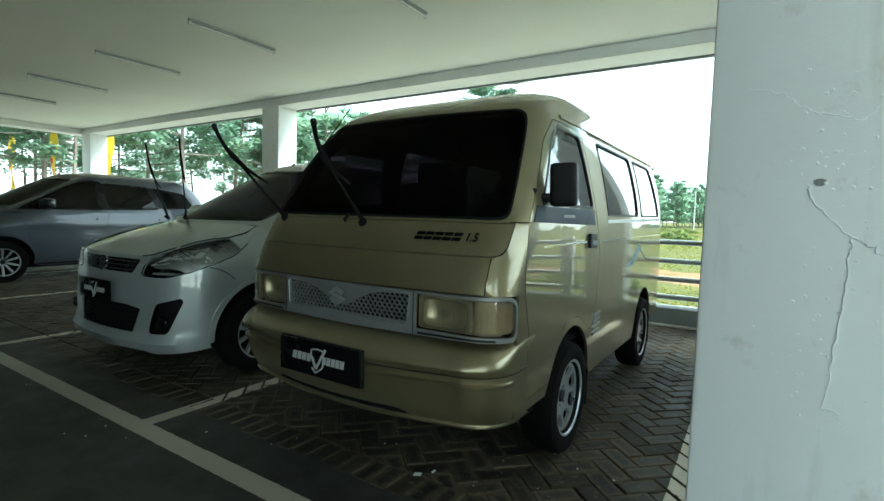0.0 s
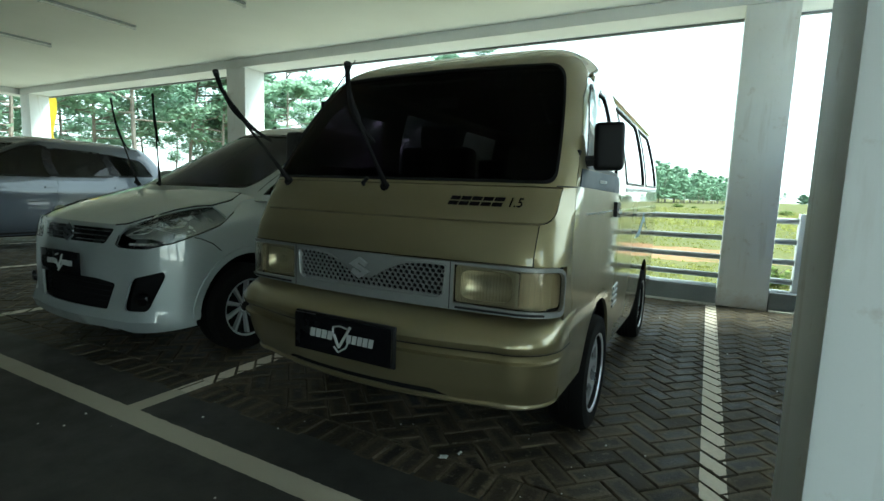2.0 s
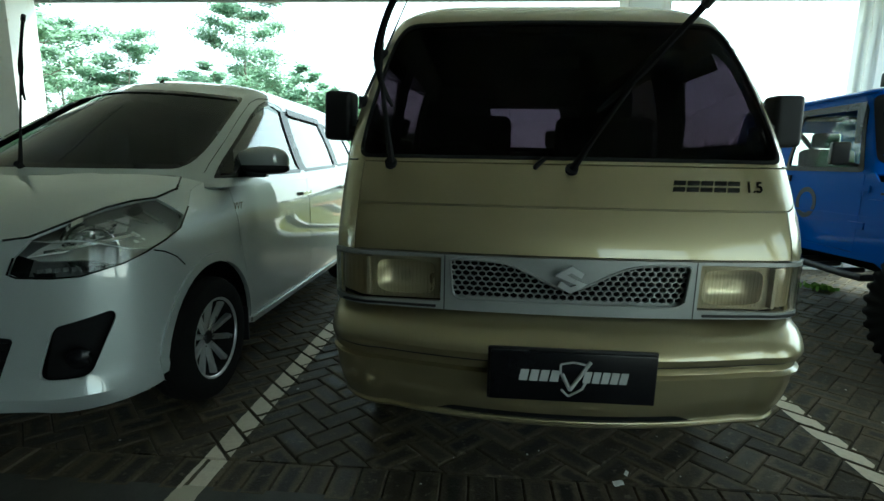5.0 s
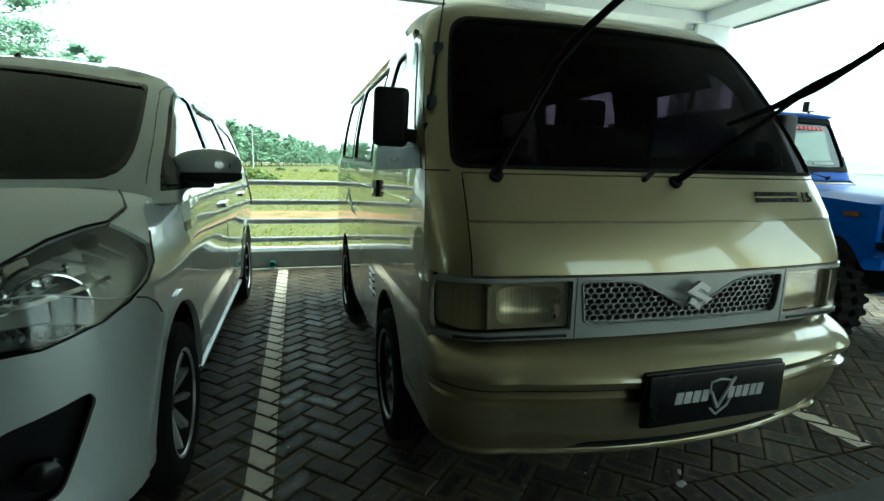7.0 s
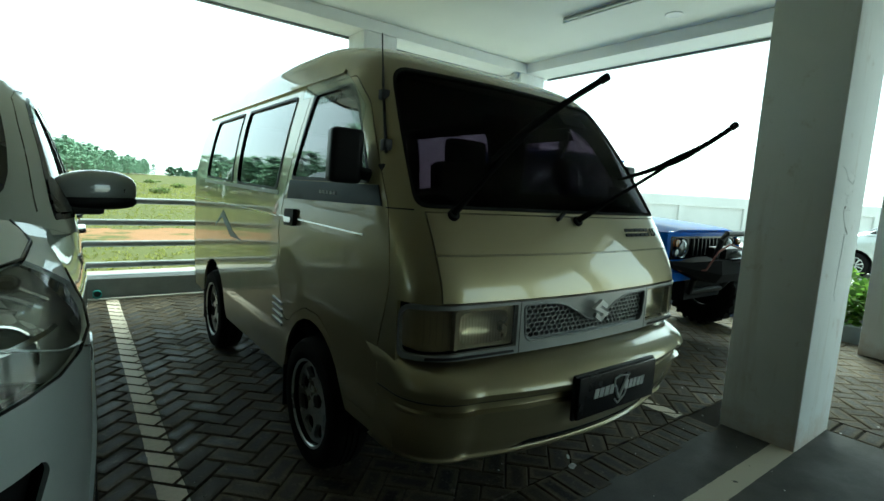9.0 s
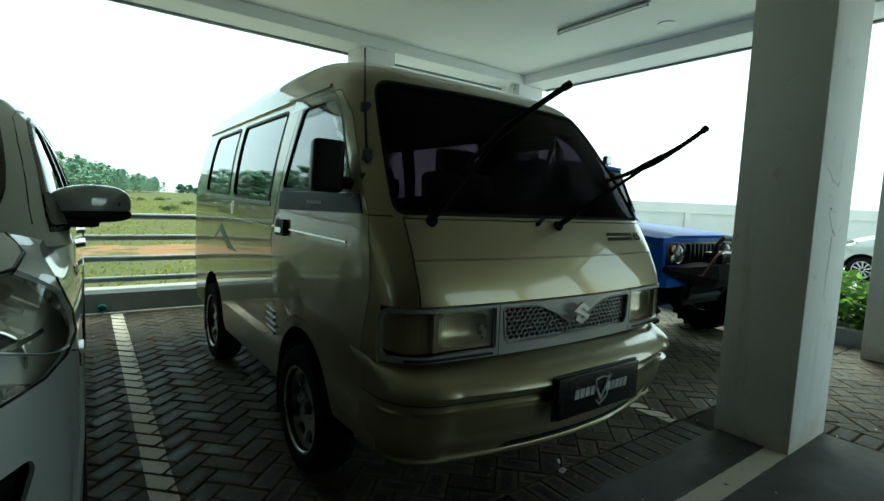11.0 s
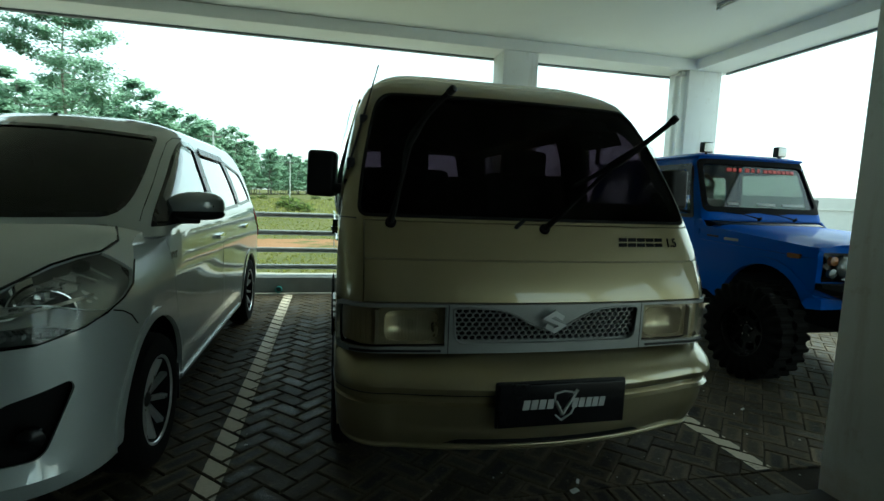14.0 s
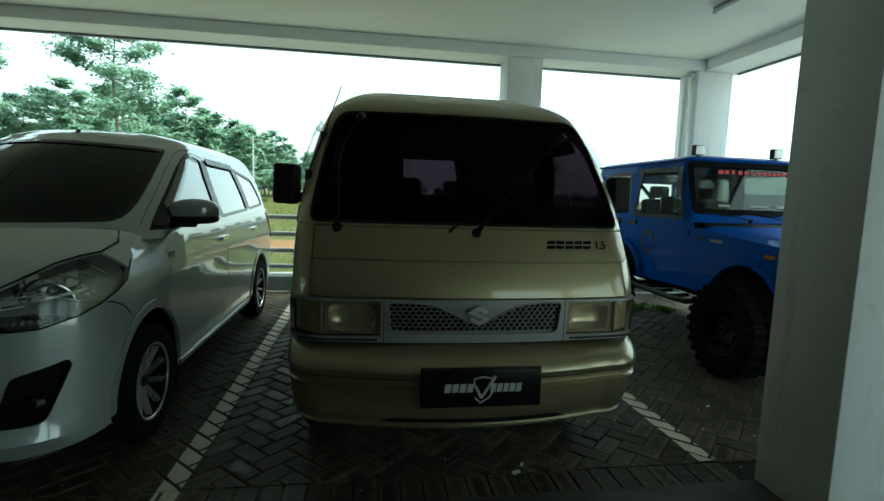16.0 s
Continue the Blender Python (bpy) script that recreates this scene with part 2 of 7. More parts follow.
def paint_lines(nt, pos, xyz, front_only):
    """The worn white parking lines."""
    edge = maths(nt, "MULTIPLY", maths(nt, "SUBTRACT", noise_of(nt, 22, pos), 0.5), 0.014)
    x = maths(nt, "ADD", xyz[0], edge)
    y = maths(nt, "ADD", xyz[1], edge)
    if front_only:
        mask = maths(nt, "MULTIPLY", band(nt, y, LINE_F, 0.055), maths(nt, "LESS_THAN", xyz[0], 0.3))
        stubs = None
        for c in BAYS[:-1]:
            k = band(nt, x, c, 0.052)
            stubs = k if stubs is None else maths(nt, "MAXIMUM", stubs, k)
        stubs = maths(nt, "MULTIPLY", stubs, maths(nt, "GREATER_THAN", xyz[1], LINE_F))
        mask = maths(nt, "MAXIMUM", mask, stubs)
    else:
        mask = None
        for c in BAYS:
            k = band(nt, x, c, 0.052)
            mask = k if mask is None else maths(nt, "MAXIMUM", mask, k)
        start = maths(nt, "ADD", maths(nt, "MULTIPLY", maths(nt, "GREATER_THAN", xyz[0], -1.0), 0.42), 1.7)
        mask = maths(nt, "MULTIPLY", mask, maths(nt, "GREATER_THAN", xyz[1], start))
    worn = maths(nt, "GREATER_THAN", noise_of(nt, 9, pos, 6.0), 0.31)
    return maths(nt, "MULTIPLY", mask, worn)


def paving_mat():
    """Concrete blocks with damp dark middles, paler worn rims, grit and line paint."""
    m, nt, b = nodes_of("paving block")
    pos, xyz = position_xyz(nt)
    uv = nt.nodes.new("ShaderNodeUVMap")
    uv.uv_map = "block"
    sep = nt.nodes.new("ShaderNodeSeparateXYZ")
    nt.links.new(uv.outputs[0], sep.inputs[0])
    du = maths(nt, "MULTIPLY", maths(nt, "SUBTRACT", 0.5, maths(nt, "ABSOLUTE", maths(nt, "SUBTRACT", sep.outputs[0], 0.5))), 0.1)
    dv = maths(nt, "MULTIPLY", maths(nt, "SUBTRACT", 0.5, maths(nt, "ABSOLUTE", maths(nt, "SUBTRACT", sep.outputs[1], 0.5))), 0.205)
    rim = maths(nt, "MINIMUM", du, dv)
    wob = maths(nt, "MULTIPLY", maths(nt, "SUBTRACT", noise_of(nt, 30, pos, 5.0), 0.5), 0.03)
    damp = span(nt, maths(nt, "ADD", rim, wob), 0.016, 0.034)
    rnd = nt.nodes.new("ShaderNodeObjectInfo").outputs["Random"]
    isl = nt.nodes.new("ShaderNodeNewGeometry").outputs["Random Per Island"]
    pick = maths(nt, "FRACT", maths(nt, "ADD", rnd, isl))
    col = mix_rgb(nt, pick, (0.060, 0.049, 0.032), (0.134, 0.110, 0.073))
    much = maths(nt, "MULTIPLY", damp, span(nt, maths(nt, "FRACT", maths(nt, "MULTIPLY", pick, 7.31)), 0.1, 0.9, 0.5, 1.0))
    col = mix_rgb(nt, much, col, (0.013, 0.0115, 0.0085))
    col = mix_rgb(nt, span(nt, noise_of(nt, 1.3, pos), 0.35, 0.7), mix_rgb(nt, 0.5, col, (0.017, 0.016, 0.013)), col)
    col = mix_rgb(nt, 0.85, col, mix_rgb(nt, noise_of(nt, 110, pos, 6.0, 0.75), (0.0, 0.0, 0.0), (1.0, 1.0, 1.0)), "OVERLAY")
    col = mix_rgb(nt, span(nt, noise_of(nt, 14, pos, 6.0), 0.58, 0.7, 0, 0.6), col, (0.016, 0.016, 0.013))
    col = mix_rgb(nt, span(nt, noise_of(nt, 75, pos, 2.0), 0.72, 0.78, 0, 0.7), col, (0.16, 0.145, 0.12))
    col = mix_rgb(nt, span(nt, noise_of(nt, 26, pos, 5.0, 0.7), 0.57, 0.66, 0, 0.55), col, (0.15, 0.128, 0.092))
    paint = maths(nt, "MULTIPLY", paint_lines(nt, pos, xyz, False), maths(nt, "GREATER_THAN", maths(nt, "ADD", rim, maths(nt, "MULTIPLY", wob, 0.35)), 0.0065))
    col = mix_rgb(nt, paint, col, mix_rgb(nt, noise_of(nt, 40, pos, 6.0), (0.42, 0.37, 0.29), (0.66, 0.595, 0.485)))
    nt.links.new(col, b.inputs["Base Color"])
    dry = span(nt, noise_of(nt, 3, pos), 0.3, 0.7, 0.6, 0.85)
    nt.links.new(maths(nt, "SUBTRACT", dry, maths(nt, "MULTIPLY", much, 0.25)), b.inputs["Roughness"])
    b.inputs["Specular IOR Level"].default_value = 0.10
    bumped(nt, b, noise_of(nt, 90, pos, 5.0), 0.5, 0.005)
    return m


def concrete_mat():
    m, nt, b = nodes_of("worn concrete")
    pos, xyz = position_xyz(nt)
    col = mix_rgb(nt, span(nt, noise_of(nt, 0.8, pos, 6.0), 0.3, 0.7), (0.028, 0.027, 0.023), (0.058, 0.056, 0.048))
    col = mix_rgb(nt, span(nt, noise_of(nt, 6, pos, 6.0), 0.45, 0.7, 0, 0.5), col, (0.015, 0.0155, 0.015))
    col = mix_rgb(nt, 0.4, col, mix_rgb(nt, noise_of(nt, 150, pos), (0.15, 0.15, 0.15), (0.85, 0.85, 0.85)), "OVERLAY")
    col = mix_rgb(nt, paint_lines(nt, pos, xyz, True), col, (0.38, 0.345, 0.265))
    nt.links.new(col, b.inputs["Base Color"])
    nt.links.new(span(nt, noise_of(nt, 4, pos), 0.3, 0.7, 0.55, 0.8), b.inputs["Roughness"])
    b.inputs["Specular IOR Level"].default_value = 0.3
    bumped(nt, b, noise_of(nt, 70, pos, 5.0), 0.25, 0.004)
    return m


def field_mat():
    m, nt, b = nodes_of("field")
    pos, xyz = position_xyz(nt)
    big, mid, fine = noise_of(nt, 0.08, pos), noise_of(nt, 0.5, pos, 6.0), noise_of(nt, 9, pos, 6.0)
    col = mix_rgb(nt, span(nt, mid, 0.35, 0.65), (0.068, 0.077, 0.027), (0.112, 0.108, 0.043))
    col = mix_rgb(nt, span(nt, big, 0.4, 0.6), col, (0.088, 0.093, 0.034))
    col = mix_rgb(nt, 0.6, col, mix_rgb(nt, fine, (0.1, 0.1, 0.1), (0.9, 0.9, 0.9)), "OVERLAY")
    wob = maths(nt, "MULTIPLY", maths(nt, "SUBTRACT", noise_of(nt, 0.25, pos, 5.0), 0.5), 7.0)
    dirt = band(nt, maths(nt, "ADD", xyz[1], wob), 15.6, 1.5)
    dirt = maths(nt, "MULTIPLY", dirt, span(nt, noise_of(nt, 0.9, pos, 6.0), 0.4, 0.5))
    col = mix_rgb(nt, dirt, col, mix_rgb(nt, mid, (0.21, 0.110, 0.056), (0.26, 0.150, 0.082)))
    verge = maths(nt, "LESS_THAN", maths(nt, "ADD", xyz[1], maths(nt, "MULTIPLY", wob, 0.15)), 10.3)
    col = mix_rgb(nt, verge, col, mix_rgb(nt, fine, (0.25, 0.235, 0.19), (0.38, 0.36, 0.31)))
    nt.links.new(col, b.inputs["Base Color"])
    b.inputs["Roughness"].default_value = 0.9
    b.inputs["Specular IOR Level"].default_value = 0.05
    bumped(nt, b, fine, 0.6, 0.05)
    return m


M["paving"], M["concrete"], M["field"] = paving_mat(), concrete_mat(), field_mat()

# ---- mesh tools ----
def finish(name, bm, material, parent=None, label="", smooth=0):
    me = bpy.data.meshes.new(name)
    bm.normal_update()
    bm.to_mesh(me)
    bm.free()
    for mt in material if isinstance(material, (list, tuple)) else (material,):
        me.materials.append(mt)
    if smooth:
        me.shade_smooth()
        me.set_sharp_from_angle(angle=radians(smooth))
    ob = new(name, me)
    if parent:
        ob.parent = parent
    if label:
        ob["label"] = label
    return ob


def part(name, bm, material, parent, label="", smooth=35):
    return finish(name, bm, material, parent, label, smooth)


def empty(name, at, label, category, group="", kind="", rz=0):
    ob = new(name)
    ob.empty_display_size = 0.2
    ob.matrix_basis = pose(*at, 0, 0, rz)
    return tagged(ob, label, category, group, kind)


def box(bm, lo, hi, bevel=0.0, segs=2, m=None):
    """An axis-aligned box with bevelled edges, added to bm."""
    lo, hi = Vector(lo), Vector(hi)
    r = bmesh.ops.create_cube(bm, size=1.0)
    vs = r["verts"]
    for v in vs:
        v.co = Vector([(a + b) / 2 + c * (b - a) for a, b, c in zip(lo, hi, v.co)])
    if bevel:
        es = list({e for v in vs for e in v.link_edges})
        r2 = bmesh.ops.bevel(bm, geom=es, offset=bevel, segments=segs, profile=0.6, affect="EDGES")
        vs = list({v for f in r2["faces"] for v in f.verts} | {v for v in vs if v.is_valid})
    if m is not None:
        bmesh.ops.transform(bm, matrix=m, verts=[v for v in vs if v.is_valid])
    return bm


def boxes(*args, bevel=0.0, segs=2):
    bm = bmesh.new()
    for lo, hi in args:
        box(bm, lo, hi, bevel, segs)
    return bm


def tube(bm, pts, r, n=10, cap=True):
    """A round bar along pts; r is one radius or one for each point."""
    pts = [Vector(p) for p in pts]
    rs = r if isinstance(r, (list, tuple)) else [r] * len(pts)
    rings = []
    up = Vector((0.31, 0.23, 0.92))
    for i, p in enumerate(pts):
        d = (pts[min(i + 1, len(pts) - 1)] - pts[max(i - 1, 0)]).normalized()
        a = d.cross(up if abs(d.dot(up)) < 0.95 else Vector((1, 0, 0))).normalized()
        b = d.cross(a)
        rings.append([bm.verts.new(p + rs[i] * (math.cos(k * math.tau / n) * a + math.sin(k * math.tau / n) * b)) for k in range(n)])
    for u, v in zip(rings, rings[1:]):
        for k in range(n):
            bm.faces.new((u[k], u[(k + 1) % n], v[(k + 1) % n], v[k]))
    if cap:
        bm.faces.new(rings[0][::-1])
        bm.faces.new(rings[-1])
    return bm


def lathe(bm, prof, n=32, m=None):
    """Profile of (radius, x) turned about the x axis."""
    rings = []
    for r, x in prof:
        rings.append([bm.verts.new((x, r * math.cos(k * math.tau / n), r * math.sin(k * math.tau / n))) for k in range(n)])
    for u, v in zip(rings, rings[1:]):
        for k in range(n):
            bm.faces.new((u[k], v[k], v[(k + 1) % n], u[(k + 1) % n]))
    if m is not None:
        bmesh.ops.transform(bm, matrix=m, verts=[v for r in rings for v in r])
    return bm


def spline(pts):
    """A smooth curve through (u, value) pairs."""
    u = np.array([p[0] for p in pts], float)
    v = np.array([p[1] for p in pts], float)
    d = np.diff(v) / np.diff(u)
    k = np.concatenate(([d[0]], [0.0 if a * b <= 0 else 2 * a * b / (a + b) for a, b in zip(d, d[1:])], [d[-1]]))

    def at(x):
        x = np.clip(np.asarray(x, float), u[0], u[-1])
        i = np.clip(np.searchsorted(u, x) - 1, 0, len(u) - 2)
        h = u[i + 1] - u[i]
        t = (x - u[i]) / h
        return (2 * t**3 - 3 * t**2 + 1) * v[i] + (t**3 - 2 * t**2 + t) * h * k[i] + (3 * t**2 - 2 * t**3) * v[i + 1] + (t**3 - t**2) * h * k[i + 1]

    return at


class Shell:
    """A car's wall as a sheet over (s, z): s runs along the plan's outline from the front's middle, to +x and -x."""

    def __init__(self, width, length, w, f, r, bow=0.04, rf=0.17, rr=0.12, rear_bow=0.03, nip=None):
        self.nip = nip
        self.w, self.f, self.r, self.width, self.length = spline(w), spline(f), spline(r), width, length
        p = [(x, bow * (x / (width - rf)) ** 2) for x in np.linspace(0, width - rf, 24)]
        p += [(width - rf + rf * math.sin(a), bow + rf * (1 - math.cos(a))) for a in np.linspace(0, math.pi / 2, 24)[1:]]
        p += [(width, y) for y in np.linspace(bow + rf, length - rr - rear_bow, 60)[1:]]
        p += [(width - rr + rr * math.cos(a), length - rr - rear_bow + rr * math.sin(a)) for a in np.linspace(0, math.pi / 2, 16)[1:]]
        p += [(x, length - rear_bow * (x / (width - rr)) ** 2) for x in np.linspace(width - rr, 0, 16)[1:]]
        p = np.array(p)
        self.p = p
        self.a = np.concatenate(([0], np.cumsum(np.hypot(*np.diff(p, axis=0).T))))
        self.end = self.a[-1]
        self.half = int(np.argmax(p[:, 0] >= width - 1e-9))

    def __call__(self, s, z):
        s, z = np.asarray(s, float), np.asarray(z, float)
        x, y = np.interp(np.abs(s), self.a, self.p[:, 0]), np.interp(np.abs(s), self.a, self.p[:, 1])
        t = np.clip(y / self.length, 0, 1)
        t = t * t * (3 - 2 * t)
        xx = x * self.w(z) / self.width
        if self.nip:
            k = np.clip((1.15 - y) / 0.65, 0, 1)
            xx = xx - self.nip(z) * k * k * (3 - 2 * k) * x / self.width
        return np.stack([np.sign(s) * xx, y * 1.0 + self.f(z) * (1 - t) + self.r(z) * t, z], -1)

    def sx(self, x):
        """The s of a front point x out from the middle, at full width."""
        return float(np.sign(x) * np.interp(abs(x), self.p[: self.half + 1, 0], self.a[: self.half + 1]))


def normals_of(fn, u, v, e=2e-3):
    a = fn(u + e, v) - fn(u - e, v)
    b = fn(u, v + e) - fn(u, v - e)
    n = np.cross(a, b)
    return n / np.maximum(np.linalg.norm(n, axis=-1, keepdims=True), 1e-12)


def offset(fn, d):
    return lambda u, v: fn(np.asarray(u, float), np.asarray(v, float)) + normals_of(fn, np.asarray(u, float), np.asarray(v, float)) * d


def flat(fn2):
    """Turns a height function z(x, y) into a sheet."""
    return lambda x, y: np.stack([np.asarray(x, float), np.asarray(y, float), fn2(np.asarray(x, float), np.asarray(y, float))], -1)


def resample(loop, step):
    out = []
    for a, b in zip(loop, loop[1:] + loop[:1]):
        n = max(1, int(math.ceil(math.hypot(b[0] - a[0], b[1] - a[1]) / step)))
        out += [(a[0] + (b[0] - a[0]) * k / n, a[1] + (b[1] - a[1]) * k / n) for k in range(n)]
    return out


def soft(loop, r, n=4):
    """The polygon with its corners rounded by up to r (one value, or one for each corner)."""
    out = []
    rs = r if isinstance(r, (list, tuple)) else [r] * len(loop)
    for i, p in enumerate(loop):
        a, p, b = (Vector(q) for q in (loop[i - 1], p, loop[(i + 1) % len(loop)]))
        d = min(rs[i], (a - p).length * 0.48, (b - p).length * 0.48)
        if d < 1e-5:
            out.append(tuple(p))
            continue
        q0, q1 = p + (a - p).normalized() * d, p + (b - p).normalized() * d
        for k in range(n + 1):
            t = k / n
            out.append(tuple((1 - t) ** 2 * q0 + 2 * t * (1 - t) * p + t * t * q1))
    return out


def within(px, py, loops):
    c = np.zeros(px.shape, bool)
    for lp in loops:
        q = np.array(lp)
        x0, y0, x1, y1 = q[:, 0], q[:, 1], np.roll(q[:, 0], -1), np.roll(q[:, 1], -1)
        for a, b, e, f in zip(x0, y0, x1, y1):
            if b != f:
                c ^= ((b > py) != (f > py)) & (px < (e - a) * (py - b) / (f - b) + a)
    return c


def sheet(fn, outer, holes=(), step=0.06, thick=0.012, bm=None):
    """A curved panel: the polygon outer, less the holes, laid on the sheet fn(u, v), with thickness inwards."""
    from mathutils.geometry import delaunay_2d_cdt
    loops = [resample(list(lp), step) for lp in (outer, *holes)]
    pts, edges = [], []
    for lp in loops:
        n0 = len(pts)
        pts += lp
        edges += [(n0 + i, n0 + (i + 1) % len(lp)) for i in range(len(lp))]
    q = np.array(loops[0])
    (u0, v0), (u1, v1) = q.min(0), q.max(0)
    gu, gv = np.meshgrid(np.arange(u0 + step / 2, u1, step), np.arange(v0 + step / 2, v1, step))
    gu, gv = gu.ravel(), gv.ravel()
    ok = within(gu, gv, loops)
    bp = np.array(pts)
    gu, gv = gu[ok], gv[ok]
    if len(gu):
        near = np.array([np.min((bp[:, 0] - a) ** 2 + (bp[:, 1] - b) ** 2) for a, b in zip(gu, gv)])
        gu, gv = gu[near > (0.45 * step) ** 2], gv[near > (0.45 * step) ** 2]
    pts += list(zip(gu.tolist(), gv.tolist()))
    vs, _, fs, *_ = delaunay_2d_cdt([Vector(p) for p in pts], edges, [], 0, 1e-6)
    uv = np.array([tuple(v) for v in vs])
    fs = np.array([tuple(f) for f in fs])
    cen = uv[fs].mean(1)
    fs = fs[within(cen[:, 0], cen[:, 1], loops)]
    top = fn(uv[:, 0], uv[:, 1])
    low = top - normals_of(fn, uv[:, 0], uv[:, 1]) * thick
    bm = bm or bmesh.new()
    A = [bm.verts.new(p) for p in top]
    B = [bm.verts.new(p) for p in low]
    count = {}
    for a, b, c in fs.tolist():
        p, r, s = uv[a], uv[b], uv[c]
        if (r[0] - p[0]) * (s[1] - p[1]) - (r[1] - p[1]) * (s[0] - p[0]) < 0:
            b, c = c, b
        bm.faces.new((A[a], A[b], A[c]))
        bm.faces.new((B[c], B[b], B[a]))
        for e in ((a, b), (b, c), (c, a)):
            count[e] = 1
    for a, b in count:
        if (b, a) not in count:
            bm.faces.new((A[b], A[a], B[a], B[b]))
    for v in [v for v in bm.verts if not v.link_faces]:
        bm.verts.remove(v)
    return bm


def mirror(loop):
    return [(-u, v) for u, v in loop][::-1]


def ring_patch(outline, height, rings=14, sides=None):
    """A dome over a closed outline of points: height(q, x, y) lifts it, q runs from 0 at the rim to 1 on the spine."""
    bm = bmesh.new()
    ys = [p[1] for p in outline]
    w = max(abs(p[0]) for p in outline)
    mid, reach = (min(ys) + max(ys)) / 2, max(0.0, (max(ys) - min(ys)) / 2 - w * 0.9)
    rows = []
    for k in range(rings + 1):
        q = k / rings
        q = q * q * 0.4 + q * 0.6
        row = []
        for x, y, z in outline:
            cy = mid + max(-reach, min(reach, y - mid))
            xx, yy = x * (1 - q), cy + (y - cy) * (1 - q)
            row.append(bm.verts.new((xx, yy, height(q, xx, yy, z))))
        rows.append(row)
    n = len(outline)
    for a, b in zip(rows, rows[1:]):
        for i in range(n):
            bm.faces.new((a[i], a[(i + 1) % n], b[(i + 1) % n], b[i]))
    bmesh.ops.remove_doubles(bm, verts=bm.verts, dist=1e-4)
    bmesh.ops.dissolve_degenerate(bm, dist=1e-5, edges=bm.edges)
    return bm


def arc(cy, cz, r, a0, a1, n=14):
    return [(cy + r * math.cos(math.radians(a0 + (a1 - a0) * k / n)), cz + r * math.sin(math.radians(a0 + (a1 - a0) * k / n))) for k in range(n + 1)]

# ---- the place ----
def setting(name, bm, material, label="", category="", smooth=0, kind="structure"):
    return tagged(finish(name, bm, material, smooth=smooth), label, category, kind=kind)


GROUND = -0.32
bm = bmesh.new()
xs = [-3000, -600, -200, -90, -40, -20, 0, 20, 40, 90, 200, 600, 3000]
grid = [[bm.verts.new((x, y, GROUND)) for x in xs] for y in xs]
for a, b in zip(grid, grid[1:]):
    for i in range(len(xs) - 1):
        bm.faces.new((a[i], a[i + 1], b[i + 1], b[i]))
setting("ground", bm, M["field"], "overgrown green field with patches of bare orange soil", "field")

X0, X1, Y0, Y1 = -16.7, 3.38, -4.6, 7.12
CEIL, SOFFIT = 3.41, 3.26
FRONT_Y, BACK_Y = 1.93, 6.62
setting("driveway", boxes(((-24, -14, GROUND - 0.2), (0.58, FRONT_Y, 0.0)), ((0.58, -14, GROUND - 0.2), (3.355, -4.62, 0.0))), M["concrete"], "dark worn concrete driveway with a white painted line", "driveway")
setting("bed", boxes(((X0, FRONT_Y + 0.004, GROUND - 0.2), (3.3, BACK_Y, -0.012)), ((0.584, -4.616, GROUND - 0.2), (3.3, FRONT_Y + 0.002, -0.012))), M["sand"], "dark sand bed under the paving blocks", "bed")
setting("plinth", boxes(((X0 - 0.3, BACK_Y + 0.004, GROUND - 0.2), (3.7, Y1 + 0.25, -0.01))), M["kerb"], "grey concrete plinth at the edge of the floor", "plinth")
setting("ceiling", boxes(((X0, 0.9, CEIL), (X1 + 0.14, Y1, CEIL + 0.25))), M["ceiling"], "plain white ceiling with thin lamp fittings", "ceiling")
# Unseen half, greyer than the white one so less light bounces down.
setting("ceiling_driveway", boxes(((X0, Y0, CEIL), (X1 + 0.14, 0.896, CEIL + 0.25))), M["deck"], "unseen ceiling over the driveway, darkened to cut its bounced light", "ceiling")
setting("beam_back", boxes(((X0, BACK_Y, SOFFIT), (X1 + 0.14, Y1, CEIL - 0.002)), bevel=0.006), M["plaster"], "white plastered beam along the open back side", "beam")
setting("beam_back_drip", boxes(((X0, Y1 - 0.05, SOFFIT - 0.028), (X1, Y1 - 0.004, SOFFIT - 0.002))), M["kerb"], "thin dark drip edge under the beam", "trim")
setting("beam_right", boxes(((2.94, Y0 + 0.01, SOFFIT), (X1 + 0.12, BACK_Y - 0.003, CEIL - 0.002)), bevel=0.006), M["plaster"], "white plastered beam along the open end", "beam")
setting("beam_right_drip", boxes(((X1 + 0.06, Y0, SOFFIT - 0.028), (X1 + 0.10, BACK_Y, SOFFIT - 0.002))), M["kerb"], "thin dark drip edge under the end beam", "trim")
setting("beam_left", boxes(((X0 + 0.004, Y0 + 0.01, SOFFIT), (X0 + 0.5, BACK_Y - 0.003, CEIL - 0.002)), bevel=0.006), M["plaster"], "white plastered beam along the far end", "beam")
setting("beam_front", boxes(((X0 + 0.51, Y0 + 0.012, SOFFIT), (2.93, Y0 + 0.5, CEIL - 0.002)), bevel=0.006), M["plaster"], "white plastered beam along the driveway", "beam")

# Two unseen walls, added to keep light off the floor and car fronts.
setting("wall_front", boxes(((X0, Y0 - 0.25, -0.02), (0.6, Y0 - 0.004, CEIL + 0.25))), M["blocker_wall"], "unseen dark grey wall added to block light from the driveway side", "wall")
setting("wall_left", boxes(((X0 - 0.25, Y0, -0.02), (X0 - 0.004, 1.5, CEIL + 0.25))), M["blocker_wall"], "unseen dark grey wall added to block light from the driveway's far end", "wall")


